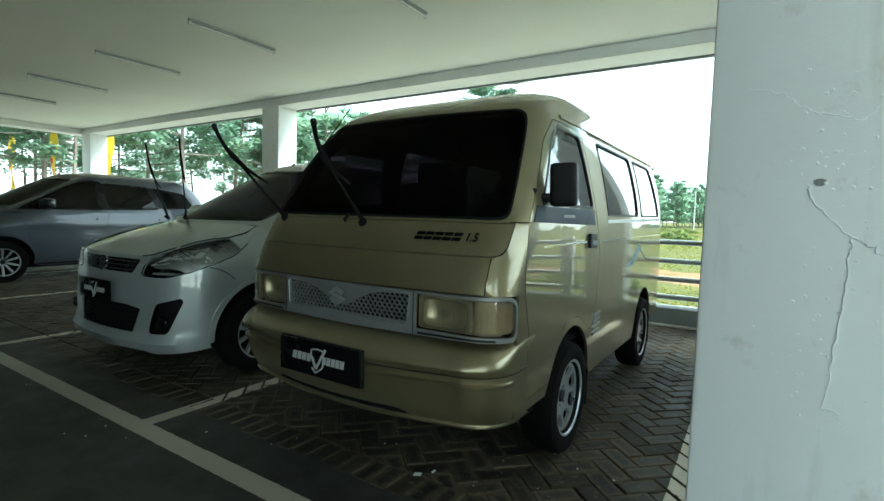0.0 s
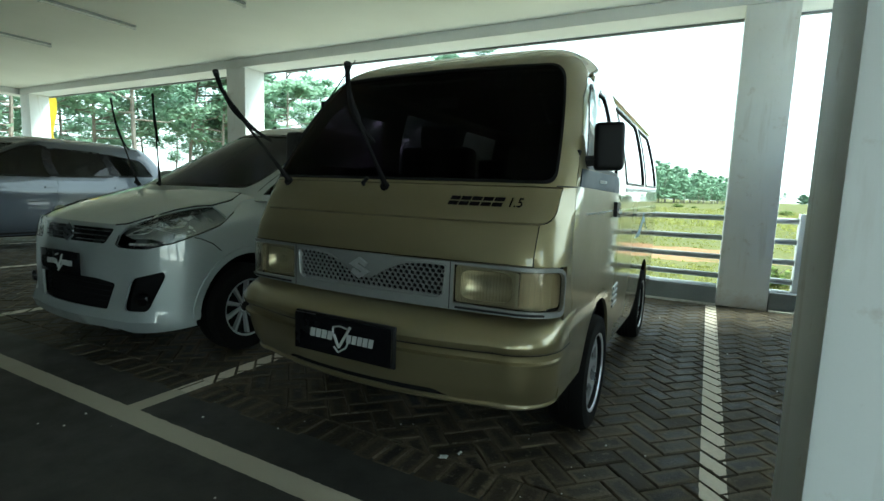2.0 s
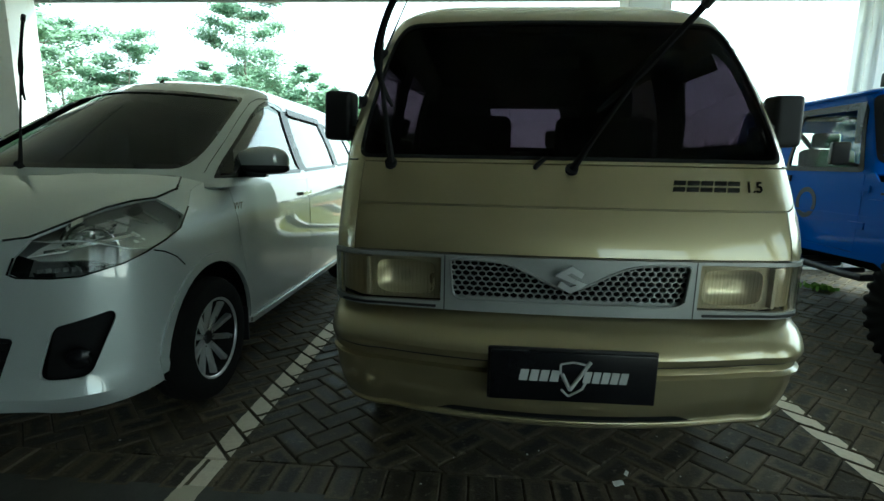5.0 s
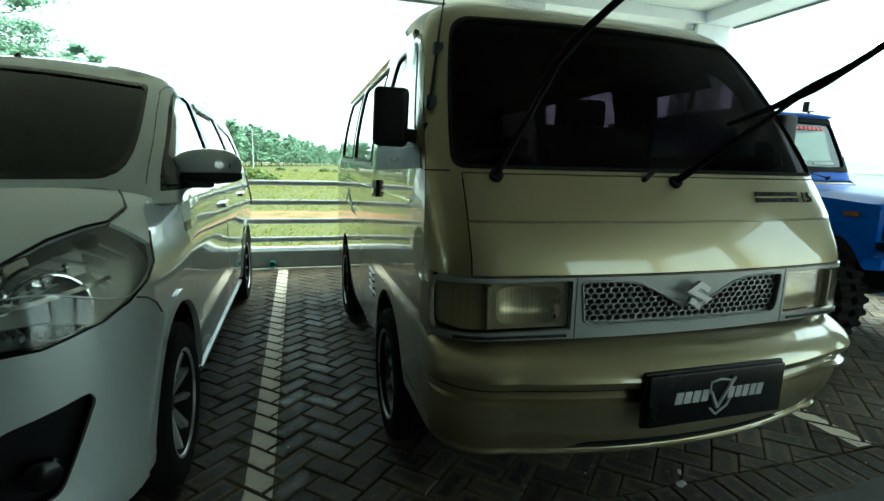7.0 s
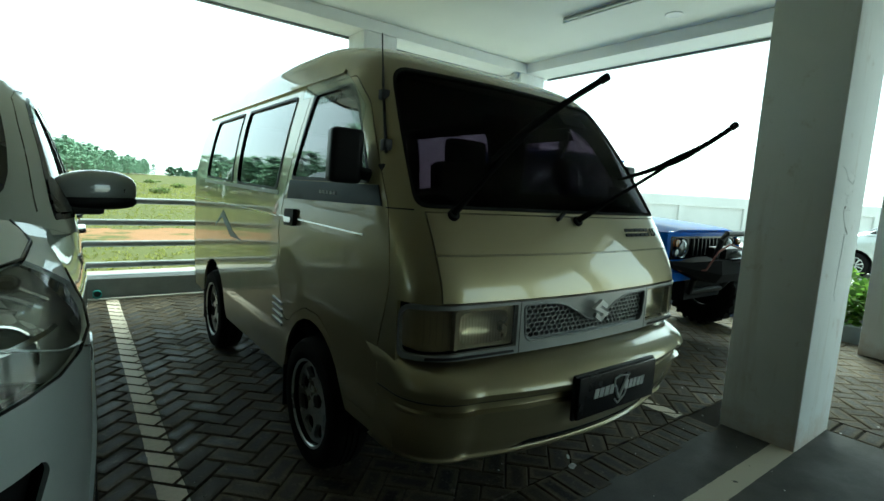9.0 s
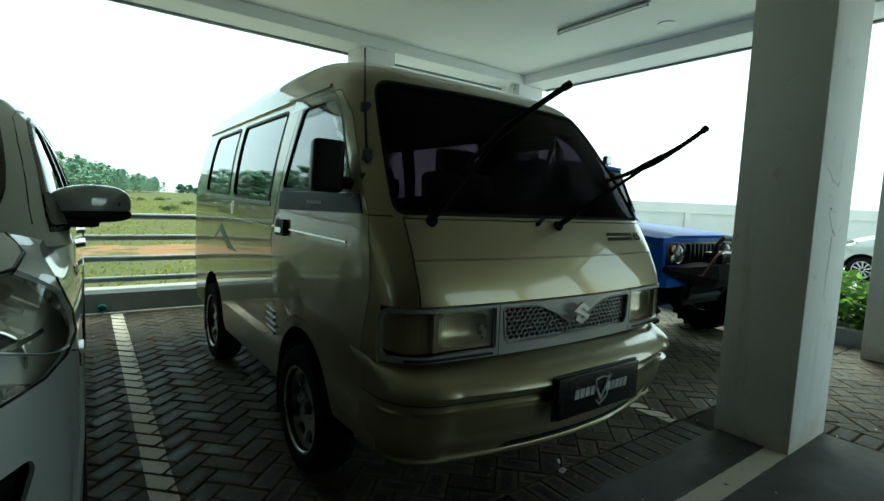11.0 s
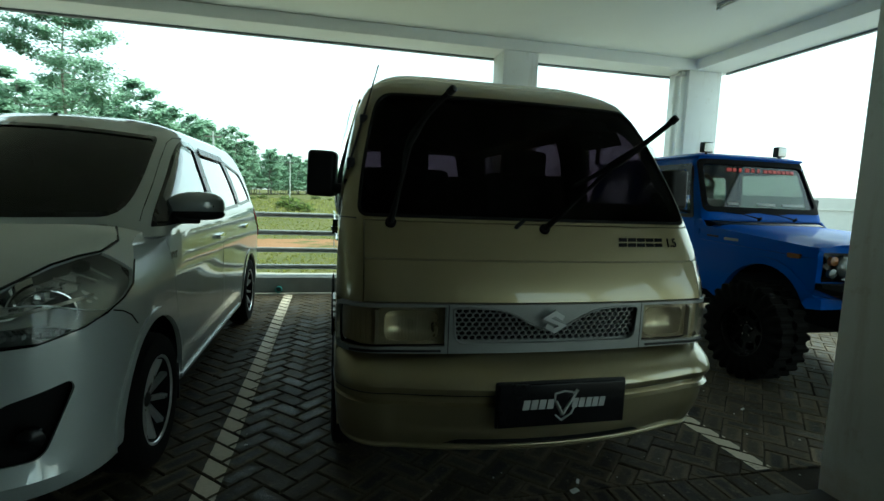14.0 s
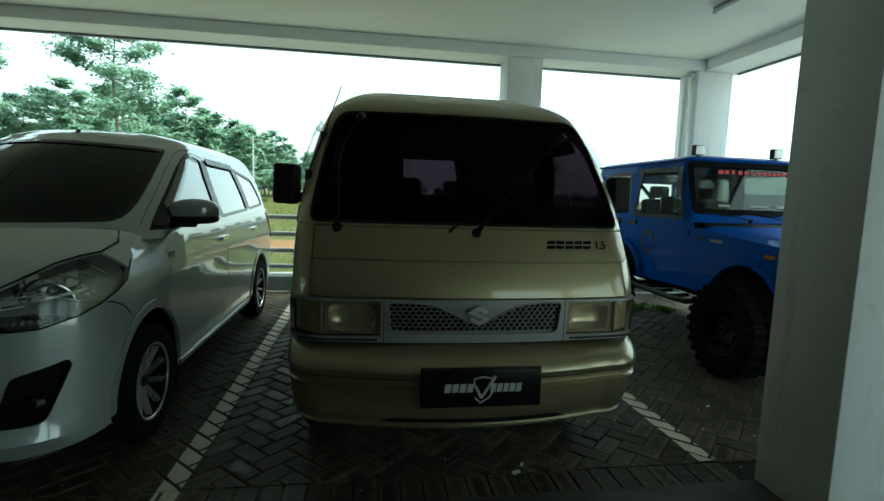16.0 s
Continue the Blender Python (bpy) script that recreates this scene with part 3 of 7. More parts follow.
def column(name, x0, x1, y0, y1):
    bm = boxes(((x0, y0, -0.02), (x1, y1, SOFFIT - 0.003 if y0 > 6 or x0 > 2 or x0 < -15 else CEIL - 0.003)), bevel=0.012, segs=2)
    return setting(name, bm, M["column"], "square white plastered column, smudged near its foot", "column", smooth=40)


for i, x in enumerate((-16.2, -8.22, 0.0, 2.83)):
    column(f"column_back_{i + 1}", x, x + (0.49 if x < 2 else 0.55), BACK_Y, Y1 - 0.06)
for i, x in enumerate((-16.2, -8.15, 0.07, 2.87)):
    column(f"column_front_{i + 1}", x, x + 0.54, 1.555, 1.945)

for i, y in enumerate((-1.35, -4.25)):
    column(f"column_end_{i + 1}", 2.90, 3.44, y, y + 0.39)

# kerb under the rails, between the columns
for i, (a, b) in enumerate(((-15.70, -8.23), (-7.72, -0.01), (0.50, 2.82))):
    setting(f"kerb_{i + 1}", boxes(((a, BACK_Y + 0.002, -0.02), (b, BACK_Y + 0.30, 0.205)), bevel=0.012), M["kerb"], "grey painted concrete kerb under the railing", "kerb", smooth=40)

for i, (a, b) in enumerate(((-15.70, -8.23), (-7.72, -0.01), (0.50, 2.82))):
    setting(f"kerb_foot_{i + 1}", boxes(((a, BACK_Y - 0.075, -0.01), (b, BACK_Y - 0.002, 0.016)), bevel=0.006), M["mortar"], "rough pale mortar strip along the foot of the kerb", "trim", smooth=40)


def railing(x0, x1, posts):
    rail = empty("railing", ((x0 + x1) / 2, 6.86, 0.2), "four round grey steel rails between white posts on the kerb", "railing", "railings along the back")
    m = Matrix.Translation((-(x0 + x1) / 2, -6.86, -0.2))
    for z in (0.985, 0.755, 0.53, 0.31):
        bm = tube(bmesh.new(), [(x0, 6.86, z), (x1, 6.86, z)], 0.033, 14)
        bm.transform(m)
        part("rail", bm, M["steel"], rail, smooth=50)
    for px in posts:
        bm = boxes(((px - 0.085, 6.79, 0.2), (px + 0.085, 6.93, 1.07)), bevel=0.008)
        bm.transform(m)
        part("post", bm, M["plaster"], rail, "white square post")
    return rail


railing(-15.71, -8.22, (-13.8, -11.9, -10.0))
railing(-7.73, 0.0, (-5.75, -3.86))
railing(0.49, 2.83, (0.80,))


def tube_lamp(x):
    t = empty("tube_lamp", (x, 4.12, CEIL), "slim fluorescent tube fitting, switched off, on the ceiling", "lamp", "lamps on the ceiling")
    part("tray", boxes(((-0.016, -0.60, -0.032), (0.016, 0.60, -0.001)), bevel=0.005), M["steel"], t)
    part("glass_tube", tube(bmesh.new(), [(0, -0.57, -0.052), (0, 0.57, -0.052)], 0.013, 10), M["pipe"], t, smooth=50)
    for y in (-0.585, 0.585):
        part("holder", boxes(((-0.02, y - 0.015, -0.072), (0.02, y + 0.015, -0.034)), bevel=0.004), M["pipe"], t)
    return t


lamp = tube_lamp(-12.5)
for x, y in ((-10.2, 4.12), (-7.76, 4.12), (-5.45, 4.12), (-2.97, 4.12), (-0.76, 4.12), (1.72, 4.26)):
    copy_thing(lamp, pose(x, y, CEIL))

# round cover on the ceiling, drain pipe at the corner column
t = empty("ceiling_disc", (2.45, 3.9, CEIL), "flat round white cover plate on the ceiling", "cover plate")
part("plate", lathe(bmesh.new(), [(0.001, -0.012), (0.09, -0.012), (0.10, -0.001)], 28, pose(0, 0, 0, 0, -90, 0)), M["pipe"], t)
t = empty("drain_pipe", (2.72, 6.72, 0), "white plastic drain pipe with a collar beside the corner column", "pipe")
part("pipe", tube(bmesh.new(), [(0, 0, -0.01), (0, 0, SOFFIT - 0.10), (0.03, 0, SOFFIT - 0.05), (0.10, 0, SOFFIT - 0.04)], 0.045, 16), M["pipe"], t, smooth=50)
part("collar", tube(bmesh.new(), [(0, 0, 2.78), (0, 0, 2.88)], 0.056, 16), M["pipe"], t, smooth=50)

# ---- wheels ----
def wheel_parts(parent, at, r, width, rim_r, style, face=1, tread=0):
    """A wheel whose axle lies along x and whose outer face looks to face * x."""
    hub = new("wheel")
    hub.parent = parent
    hub.matrix_basis = pose(*at)
    hub.empty_display_size = 0.1
    h = width / 2
    prof = [(rim_r - 0.015, -h * 0.8), (rim_r + 0.005, -h), (r - 0.055, -h * 1.06), (r - 0.018, -h * 0.97), (r - 0.004, -h * 0.72), (r, -h * 0.36), (r - 0.006, -h * 0.33), (r - 0.006, -h * 0.29), (r, -h * 0.26), (r, -h * 0.04), (r - 0.006, -h * 0.02), (r - 0.006, h * 0.02), (r, h * 0.04), (r, h * 0.26), (r - 0.006, h * 0.29), (r - 0.006, h * 0.33), (r, h * 0.36), (r - 0.004, h * 0.72), (r - 0.018, h * 0.97), (r - 0.055, h * 1.06), (rim_r + 0.005, h), (rim_r - 0.015, h * 0.8)]
    bm = lathe(bmesh.new(), prof, 48)
    if tread:
        # knobbly tread: every other stretch of the shoulders stands proud
        bm.free()
        n, d = 4 * tread, 0.02
        prof = [(rim_r - 0.015, -h * 0.8), (rim_r + 0.005, -h), (r - 0.10, -h * 1.06), (r - 0.045, -h * 1.06), (r - 0.02, -h * 1.05), (r, -h * 0.95), (r, -h * 0.5), (r, -h * 0.12), (r - 0.012, -h * 0.06), (r - 0.012, h * 0.06), (r, h * 0.12), (r, h * 0.5), (r, h * 0.95), (r - 0.02, h * 1.05), (r - 0.045, h * 1.06), (r - 0.10, h * 1.06), (rim_r + 0.005, h), (rim_r - 0.015, h * 0.8)]
        bm = lathe(bmesh.new(), prof, n)
        bm.verts.ensure_lookup_table()
        for i, (pr, px) in enumerate(prof):
            for k in range(n):
                v = bm.verts[i * n + k]
                shift = 2 if px > 0 else 0
                if pr > r - 0.05 and abs(px) > h * 0.1 and (k + shift) % 4 < 2:
                    out = (r + d) / r if pr > r - 0.03 else 1.0
                    v.co = (px * (1.12 if abs(px) > h * 0.9 else 1.0), v.co.y * out, v.co.z * out)
    part("tyre", bm, M["rubber"], hub)
    x1 = face * (h * 0.86)
    bm = bmesh.new()
    lathe(bm, [(rim_r, face * h * 0.98), (rim_r - 0.010, face * h * 0.96), (rim_r - 0.014, face * h * 0.90)], 40)
    part("barrel", lathe(bmesh.new(), [(rim_r - 0.0145, face * h * 0.895), (rim_r - 0.03, -face * h * 0.8), (rim_r, -face * h * 0.95)], 40), M["dark"], hub)
    kind, n, mat, back = style
    dish = face * h * 0.25
    if kind == "spoke":
        for k in range(n):
            a = math.tau * k / n
            bmk = bmesh.new()
            box(bmk, (dish, -0.0125, 0.03), (face * h * 0.9 if face > 0 else dish, 0.0125, rim_r - 0.008), 0.0)
            for v in bmk.verts:
                t = (v.co.z - 0.03) / (rim_r - 0.04)
                v.co.y *= (1.0 + 0.45 * t) * (0.6 if abs(v.co.x - dish) > 1e-4 else 1.0)
                v.co.x = face * (h * 0.42 + 0.035 * t if abs(v.co.x - dish) > 1e-4 else h * 0.25 + 0.025 * t)
                if abs(v.co.x) < 1e-5:
                    v.co.x = dish
            bmk.transform(pose(0, 0, 0, math.degrees(a), 0, 0))
            me = bpy.data.meshes.new("tmp")
            bmk.to_mesh(me)
            bmk.free()
            bm.from_mesh(me)
            bpy.data.meshes.remove(me)
    else:
        # pierced disc with rounded slots
        holes = []
        for k in range(n):
            a = math.tau * (k + 0.5) / n
            c, s = math.cos(a), math.sin(a)
            r0, r1, w0, w1 = rim_r * 0.50, rim_r * 0.80, rim_r * 0.16, rim_r * 0.24
            holes.append(soft([(c * u - s * v, s * u + c * v) for u, v in ((r0, -w0), (r1, -w1), (r1, w1), (r0, w0))], rim_r * 0.12))
        outer = [(math.cos(math.tau * k / 48) * (rim_r - 0.02), math.sin(math.tau * k / 48) * (rim_r - 0.02)) for k in range(48)]
        fn = lambda u, v: np.stack([face * (h * 0.30 + 0.035 * np.sqrt(u * u + v * v) / rim_r), u * face, v], -1)
        sheet(fn, outer, holes, 0.03, 0.02, bm)
    rim = part("rim", bm, mat, hub)
    bm = lathe(bmesh.new(), [(0.0005, face * h * 0.52), (0.028, face * h * 0.52), (0.034, face * h * 0.44), (0.036, face * h * 0.2)], 24)
    part("hub_cap", bm, M["black"] if back else M["alloy"], rim)
    for k in range(5):
        a = math.tau * (k + 0.25) / 5
        bm = tube(bmesh.new(), [(face * h * 0.2, 0.052 * math.cos(a), 0.052 * math.sin(a)), (face * h * 0.47, 0.052 * math.cos(a), 0.052 * math.sin(a))], 0.008, 6)
        part("wheel_nut", bm, M["chrome"], rim)
    bm = lathe(bmesh.new(), [(0.0005, face * h * 0.02), (rim_r - 0.03, face * h * 0.02), (rim_r - 0.03, -face * h * 0.1), (0.0005, -face * h * 0.1)], 32)
    part("brake_disc", bm, M["dark"], hub)
    return hub


def wiper(parent, base, joint, tip, end, thick=1.0, name="wiper"):
    """A raised wiper: a slim arm from base to joint, and a bowed blade from tip over the joint to its lower end."""
    w = new(name)
    w.parent = parent
    w.empty_display_size = 0.1
    base, joint, tip, end = Vector(base), Vector(joint), Vector(tip), Vector(end)
    k = thick
    d = (joint - base).normalized()
    bm = tube(bmesh.new(), [base - d * 0.01, base + d * 0.05, base.lerp(joint, 0.4), base.lerp(joint, 0.97)], [0.013 * k, 0.012 * k, 0.007 * k, 0.006 * k], 8)
    tube(bm, [base + Vector((0, 0.012, -0.014)), base + Vector((0, -0.018, 0.010))], 0.021 * k, 14)
    part("arm", bm, M["dark"], w)

    def bow(t):
        # a curve through the tip, the joint and the lower end
        c = joint * 2 - (tip + end) / 2
        return (1 - t) ** 2 * tip + 2 * t * (1 - t) * c + t * t * end

    bm = tube(bmesh.new(), [bow(t) for t in np.linspace(0, 1, 15)], [0.0085 * k, 0.0085 * k, 0.0085 * k, 0.0085 * k, 0.009 * k, 0.0105 * k, 0.013 * k, 0.014 * k, 0.0125 * k, 0.0095 * k, 0.0085 * k, 0.008 * k, 0.0075 * k, 0.007 * k, 0.005 * k], 8)
    blade = part("blade", bm, M["dark"], w)
    cap = tube(bmesh.new(), [bow(-0.008), bow(0.0), bow(0.045), bow(0.05)], [0.007 * k, 0.0115 * k, 0.0115 * k, 0.009 * k], 10)
    part("end_cap", cap, M["black"], blade)
    return w


# ---- the gold van ----
VX, VY = -1.39, 1.862
van = empty("van", (VX, VY, 0), "gold metallic passenger van with raised wipers, parked in its bay", "van")
S = Shell(0.785, 3.66, [(0.25, 0.765), (0.45, 0.78), (0.9, 0.785), (1.2, 0.780), (1.3, 0.773), (1.5, 0.742), (1.74, 0.678), (1.80, 0.645)],
          [(0.25, 0.02), (0.7, 0.005), (0.92, 0.006), (1.07, 0.06), (1.2, 0.135), (1.5, 0.335), (1.745, 0.53), (1.80, 0.60)],
          [(0.25, 0.02), (0.8, 0.0), (1.2, -0.02), (1.74, -0.13), (1.80, -0.17)], bow=0.045, rf=0.165, rr=0.14)
TOP = 1.755
YF, YR = 2.76, 4.66


def lean(y, z):
    """The s of a side point at world y, allowing for the front's rake at height z."""
    lo, hi = 0.0, S.end
    for _ in range(40):
        mid = (lo + hi) / 2
        lo, hi = (mid, hi) if float(S(mid, z)[1]) + VY < y and mid < S.end * 0.85 else (lo, mid)
    return lo


def leaned(pts):
    return [(lean(y, z), z) for y, z in pts]


WS = soft([(-S.sx(0.705) - 0.012, 1.222), (S.sx(0.705) + 0.012, 1.222), (S.sx(0.715), 1.748), (-S.sx(0.708), 1.748)], [0.045, 0.045, 0.085, 0.085], 6)
hx = S.sx(0.69)
HATCH = soft([(-hx, 1.074), (hx + 0.055, 1.074), (hx + 0.06, 1.204), (-hx, 1.204)], [0.004, 0.06, 0.004, 0.004], 6)
PANEL = [(-hx, 0.925), (hx, 0.925), (hx, 1.068), (-hx, 1.068)]
DOOR = leaned([(2.165, 0.74), (2.165, 0.455), (2.425, 0.455), (2.455, 0.52), (2.54, 0.65), (2.68, 0.715), (2.84, 0.715), (2.97, 0.66), (3.05, 0.60), (3.11, 0.60), (3.19, 0.78), (3.22, 1.05), (3.13, 1.29), (3.05, 1.725), (2.60, 1.725), (2.42, 1.60), (2.16, 1.22)])
DOOR = soft(DOOR, 0.03, 3)
DWIN = soft(leaned([(2.29, 1.295), (3.07, 1.295), (2.99, 1.69), (2.62, 1.69), (2.50, 1.60)]), 0.035, 4)
WIN2 = soft(leaned([(3.40, 1.262), (4.28, 1.268), (4.22, 1.70), (3.34, 1.70)]), 0.04, 4)
WIN2_L = soft(leaned([(3.27, 1.240), (4.03, 1.258), (4.05, 1.70), (3.22, 1.70)]), 0.04, 4)
WIN3_L = soft(leaned([(4.15, 1.262), (4.90, 1.285), (4.86, 1.695), (4.17, 1.70)]), 0.04, 4)
WIN3 = soft(leaned([(4.42, 1.27), (5.20, 1.28), (5.02, 1.70), (4.36, 1.70)]), 0.04, 4)
REARWIN = [(S.end - 0.58, 1.24), (S.end - 0.004, 1.24), (S.end - 0.004, 1.738), (S.end - 0.54, 1.738)]
foot = [(0.012, 0.5), (lean(2.43, 0.5), 0.5), *[(lean(y, z), z) for y, z in arc(YF, 0.34, 0.335, 168, 10, 12)], (lean(3.13, 0.33), 0.33), (lean(4.30, 0.31), 0.31), *[(lean(y, z), z) for y, z in arc(YR, 0.34, 0.335, 176, 8, 12)], (lean(5.05, 0.36), 0.36), (S.end, 0.38)]
grow = lambda lp, d: [(u + d * (1 if u > sum(p[0] for p in lp) / len(lp) else -1), v + d * (1 if v > sum(p[1] for p in lp) / len(lp) else -1)) for u, v in lp]
body_holes = [WS, grow(HATCH, 0.0042), grow(PANEL, 0.0042)]
body_holes += [DOOR, mirror(DOOR), WIN2, WIN3, mirror(WIN2_L), mirror(WIN3_L)]
body_holes += [REARWIN, mirror(REARWIN)]
NOSE_S = S.sx(0.783)
outline_r = [(NOSE_S, 0.41), (lean(2.405, 0.41), 0.405)] + [p for p in foot if p[0] > lean(2.43, 0.5) + 1e-4]
outline = [(-u, v) for u, v in outline_r][::-1] + [(-NOSE_S, 0.92), (NOSE_S, 0.92)] + outline_r + [(S.end, TOP), (-S.end, TOP)]
part("body", sheet(S, outline, body_holes, 0.055, 0.014), M["gold"], van)
part("hatch", sheet(S, HATCH, [], 0.06), M["gold"], van)
part("front_panel", sheet(S, PANEL, [], 0.06), M["gold"], van)
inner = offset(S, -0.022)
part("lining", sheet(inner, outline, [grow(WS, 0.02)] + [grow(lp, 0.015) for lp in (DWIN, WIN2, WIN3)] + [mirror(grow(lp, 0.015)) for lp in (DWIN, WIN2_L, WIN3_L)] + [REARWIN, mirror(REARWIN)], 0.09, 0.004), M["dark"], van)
part("windscreen", sheet(offset(S, -0.004), grow(WS, 0.004), [], 0.07, 0.004), M["tint"], van, "dark tinted windscreen")
part("windscreen_seal", sheet(offset(S, 0.003), grow(WS, 0.003), [grow(WS, -0.008)], 0.05, 0.008), M["dark"], van, "black rubber seal")
for flip in (False, True):
    f = (lambda lp: mirror(lp)) if flip else (lambda lp: lp)
    shrink = grow(DOOR, -0.0045)
    d = part("door", sheet(S, f(shrink), [f(DWIN)], 0.05, 0.014), M["gold"], van)
    part("window", sheet(offset(S, -0.006), f(grow(DWIN, 0.004)), [], 0.07, 0.004), M["side"], d, "tinted glass")
    part("window_frame", sheet(offset(S, 0.002), f(grow(DWIN, 0.006)), [f(grow(DWIN, -0.010))], 0.05, 0.01), M["black"], d)
    part("decal_band", sheet(offset(S, 0.003), f(leaned([(2.19, 1.215), (3.10, 1.20), (3.085, 1.288), (2.23, 1.285)])), [], 0.06, 0.004), M["grey_band"], d, "grey decal band with pale lettering")
    hz = soft(leaned([(2.97, 1.075), (3.09, 1.07), (3.09, 1.15), (2.97, 1.155)]), 0.012)
    h = part("handle", sheet(offset(S, 0.018), f(hz), [], 0.03, 0.02), M["black"], d, "black and chrome door handle")
    part("pull", sheet(offset(S, 0.026), f(soft(leaned([(2.985, 1.09), (3.075, 1.087), (3.075, 1.112), (2.985, 1.115)]), 0.006)), [], 0.03, 0.01), M["chrome"], h)
    a0, a1 = (3.24, 4.95) if flip else (3.38, 5.22)
    part("belt_moulding", sheet(offset(S, 0.004), f(leaned([(a0, 1.212), (a1, 1.240), (a1, 1.262), (a0, 1.234)])), [], 0.07, 0.006), M["pale_trim"], van, "pale bright strip under the windows")
    for wl in ((WIN2_L, WIN3_L) if flip else (WIN2, WIN3)):
        part("side_window", sheet(offset(S, -0.006), f(grow(wl, 0.004)), [], 0.08, 0.004), M["side"], van, "tinted glass")
        part("window_seal", sheet(offset(S, 0.004), f(grow(wl, 0.007)), [f(grow(wl, -0.007))], 0.05, 0.01), M["black"], van, "black rubber window seal")
    part("rear_window", sheet(offset(S, -0.004), f(REARWIN), [], 0.08, 0.004), M["side"], van, "tinted glass")
    for y0, y1 in ((2.30, 3.20), (3.24, 5.25)):
        part("trim_strip", sheet(offset(S, 0.006), f(leaned([(y0, 1.102), (y1, 1.108), (y1, 1.115), (y0, 1.109)])), [], 0.08, 0.007), M["chrome"], van, "thin chrome strip")
    for k in range(4):
        z = 0.555 + 0.035 * k
        part("vent_slat", sheet(offset(S, 0.008), f(leaned([(3.13, z), (3.27, z + 0.012), (3.27, z + 0.026), (3.13, z + 0.014)])), [], 0.05, 0.012), M["silver"], van)
    gut = [(lean(y, z), z) for y, z in ((2.72, 1.744), (3.2, 1.746), (4.4, 1.746), (5.3, 1.746), (5.3, 1.762), (4.4, 1.762), (3.2, 1.762), (2.72, 1.760))]
    part("gutter", sheet(offset(S, 0.012), f(gut), [], 0.06, 0.02), M["gold"], van)
    vis = leaned([(2.40, 1.565), (2.52, 1.66), (2.62, 1.715), (3.06, 1.72), (3.06, 1.66), (2.66, 1.66), (2.54, 1.60), (2.36, 1.43)])
    part("rain_visor", sheet(offset(S, 0.03), f(vis), [], 0.05, 0.004), M["clear"], van, "clear plastic rain visor")
    for yy in (YF + 0.36, YR + 0.36):
        sgn = -1 if flip else 1
        bm = boxes(((sgn * 0.70 - 0.075, yy - VY - 0.006, 0.14), (sgn * 0.70 + 0.075, yy - VY + 0.006, 0.42)), bevel=0.004)
        part("mud_flap", bm, M["black"], van)

# dark sun strips on the door glass, pale bars on them and on the decal bands
for flip in (False, True):
    f = (lambda lp: mirror(lp)) if flip else (lambda lp: lp)
    strip = part("sun_strip", sheet(offset(S, -0.014), f(leaned([(2.60, 1.615), (3.02, 1.615), (2.995, 1.685), (2.63, 1.685)])), [], 0.06, 0.002), M["dark"], van, "dark strip with pale bars")
    for k in range(6):
        y = 2.67 + 0.05 * k
        part("mark", sheet(offset(S, -0.0085), f(leaned([(y, 1.64), (y + 0.034, 1.64), (y + 0.036, 1.664), (y + 0.002, 1.664)])), [], 0.06, 0.002), M["white_mark"], strip)
    for k in range(5):
        y = 2.55 + 0.034 * k
        part("band_mark", sheet(offset(S, 0.0065), f(leaned([(y, 1.238), (y + 0.024, 1.238), (y + 0.026, 1.252), (y + 0.002, 1.252)])), [], 0.06, 0.002), M["white_mark"], van)

# faint swoosh decals behind the doors
for flip in (False, True):
    f = (lambda lp: mirror(lp)) if flip else (lambda lp: lp)
    part("swoosh_decal", sheet(offset(S, 0.0025), f(leaned([(3.9, 0.90), (4.1, 0.94), (4.35, 1.06), (4.6, 0.93), (4.38, 1.01), (4.15, 0.90)])), [], 0.06, 0.003), M["blue_decal"], van, "pale blue swoosh decal")

# roof: a tall crown rising behind the windscreen
edge = []
ss = np.concatenate([np.linspace(-S.end, S.end, 161)[:-1]])
for p in S(ss, np.full(ss.shape, TOP)):
    edge.append(tuple(p))
crown = spline([(2.36, 1.79), (2.6, 1.86), (2.85, 1.93), (3.2, 1.985), (3.8, 2.0), (4.6, 1.985), (5.5, 1.95)])


def roof_z(q, x, y, z):
    return z + (float(crown(y + VY)) - z) * (1 - (1 - q) ** 7.5) ** 0.72


part("roof", ring_patch(edge, roof_z, 16), M["gold"], van, smooth=60)

# nose: lamps, silver surround and mesh grille
lamp_in, lamp_out = S.sx(0.395), S.sx(0.781)
surround = soft([(-lamp_out, 0.737), (lamp_out, 0.737), (lamp_out, 0.918), (-lamp_out, 0.918)], [0.03, 0.03, 0.055, 0.055], 6)
LAMP = soft([(lamp_in + 0.006, 0.764), (lamp_out - 0.010, 0.755), (lamp_out - 0.005, 0.902), (lamp_in + 0.006, 0.909)], [0.006, 0.03, 0.05, 0.006], 6)
dip = [(0.372, 0.898), (0.36, 0.905), (0.28, 0.905), (0.21, 0.900), (0.17, 0.890), (0.12, 0.868), (0.06, 0.836), (0.03, 0.824), (0, 0.820)]
MESH = [(-0.34, 0.774), (0.34, 0.774), (0.362, 0.790)] + dip + [(-a, b) for a, b in dip[::-1][1:]] + [(-0.362, 0.790)]
part("grille_frame", sheet(offset(S, 0.006), surround, [LAMP, mirror(LAMP), MESH], 0.045, 0.016), M["silver"], van, "silver plastic grille surround")
for sg in (-1, 1):
    u = sg * (lamp_in - 0.006)
    part("grille_seam", sheet(offset(S, 0.0068), [(u - 0.0016, 0.738), (u + 0.0016, 0.738), (u + 0.0016, 0.917), (u - 0.0016, 0.917)], [], 0.04, 0.003), M["black"], van)
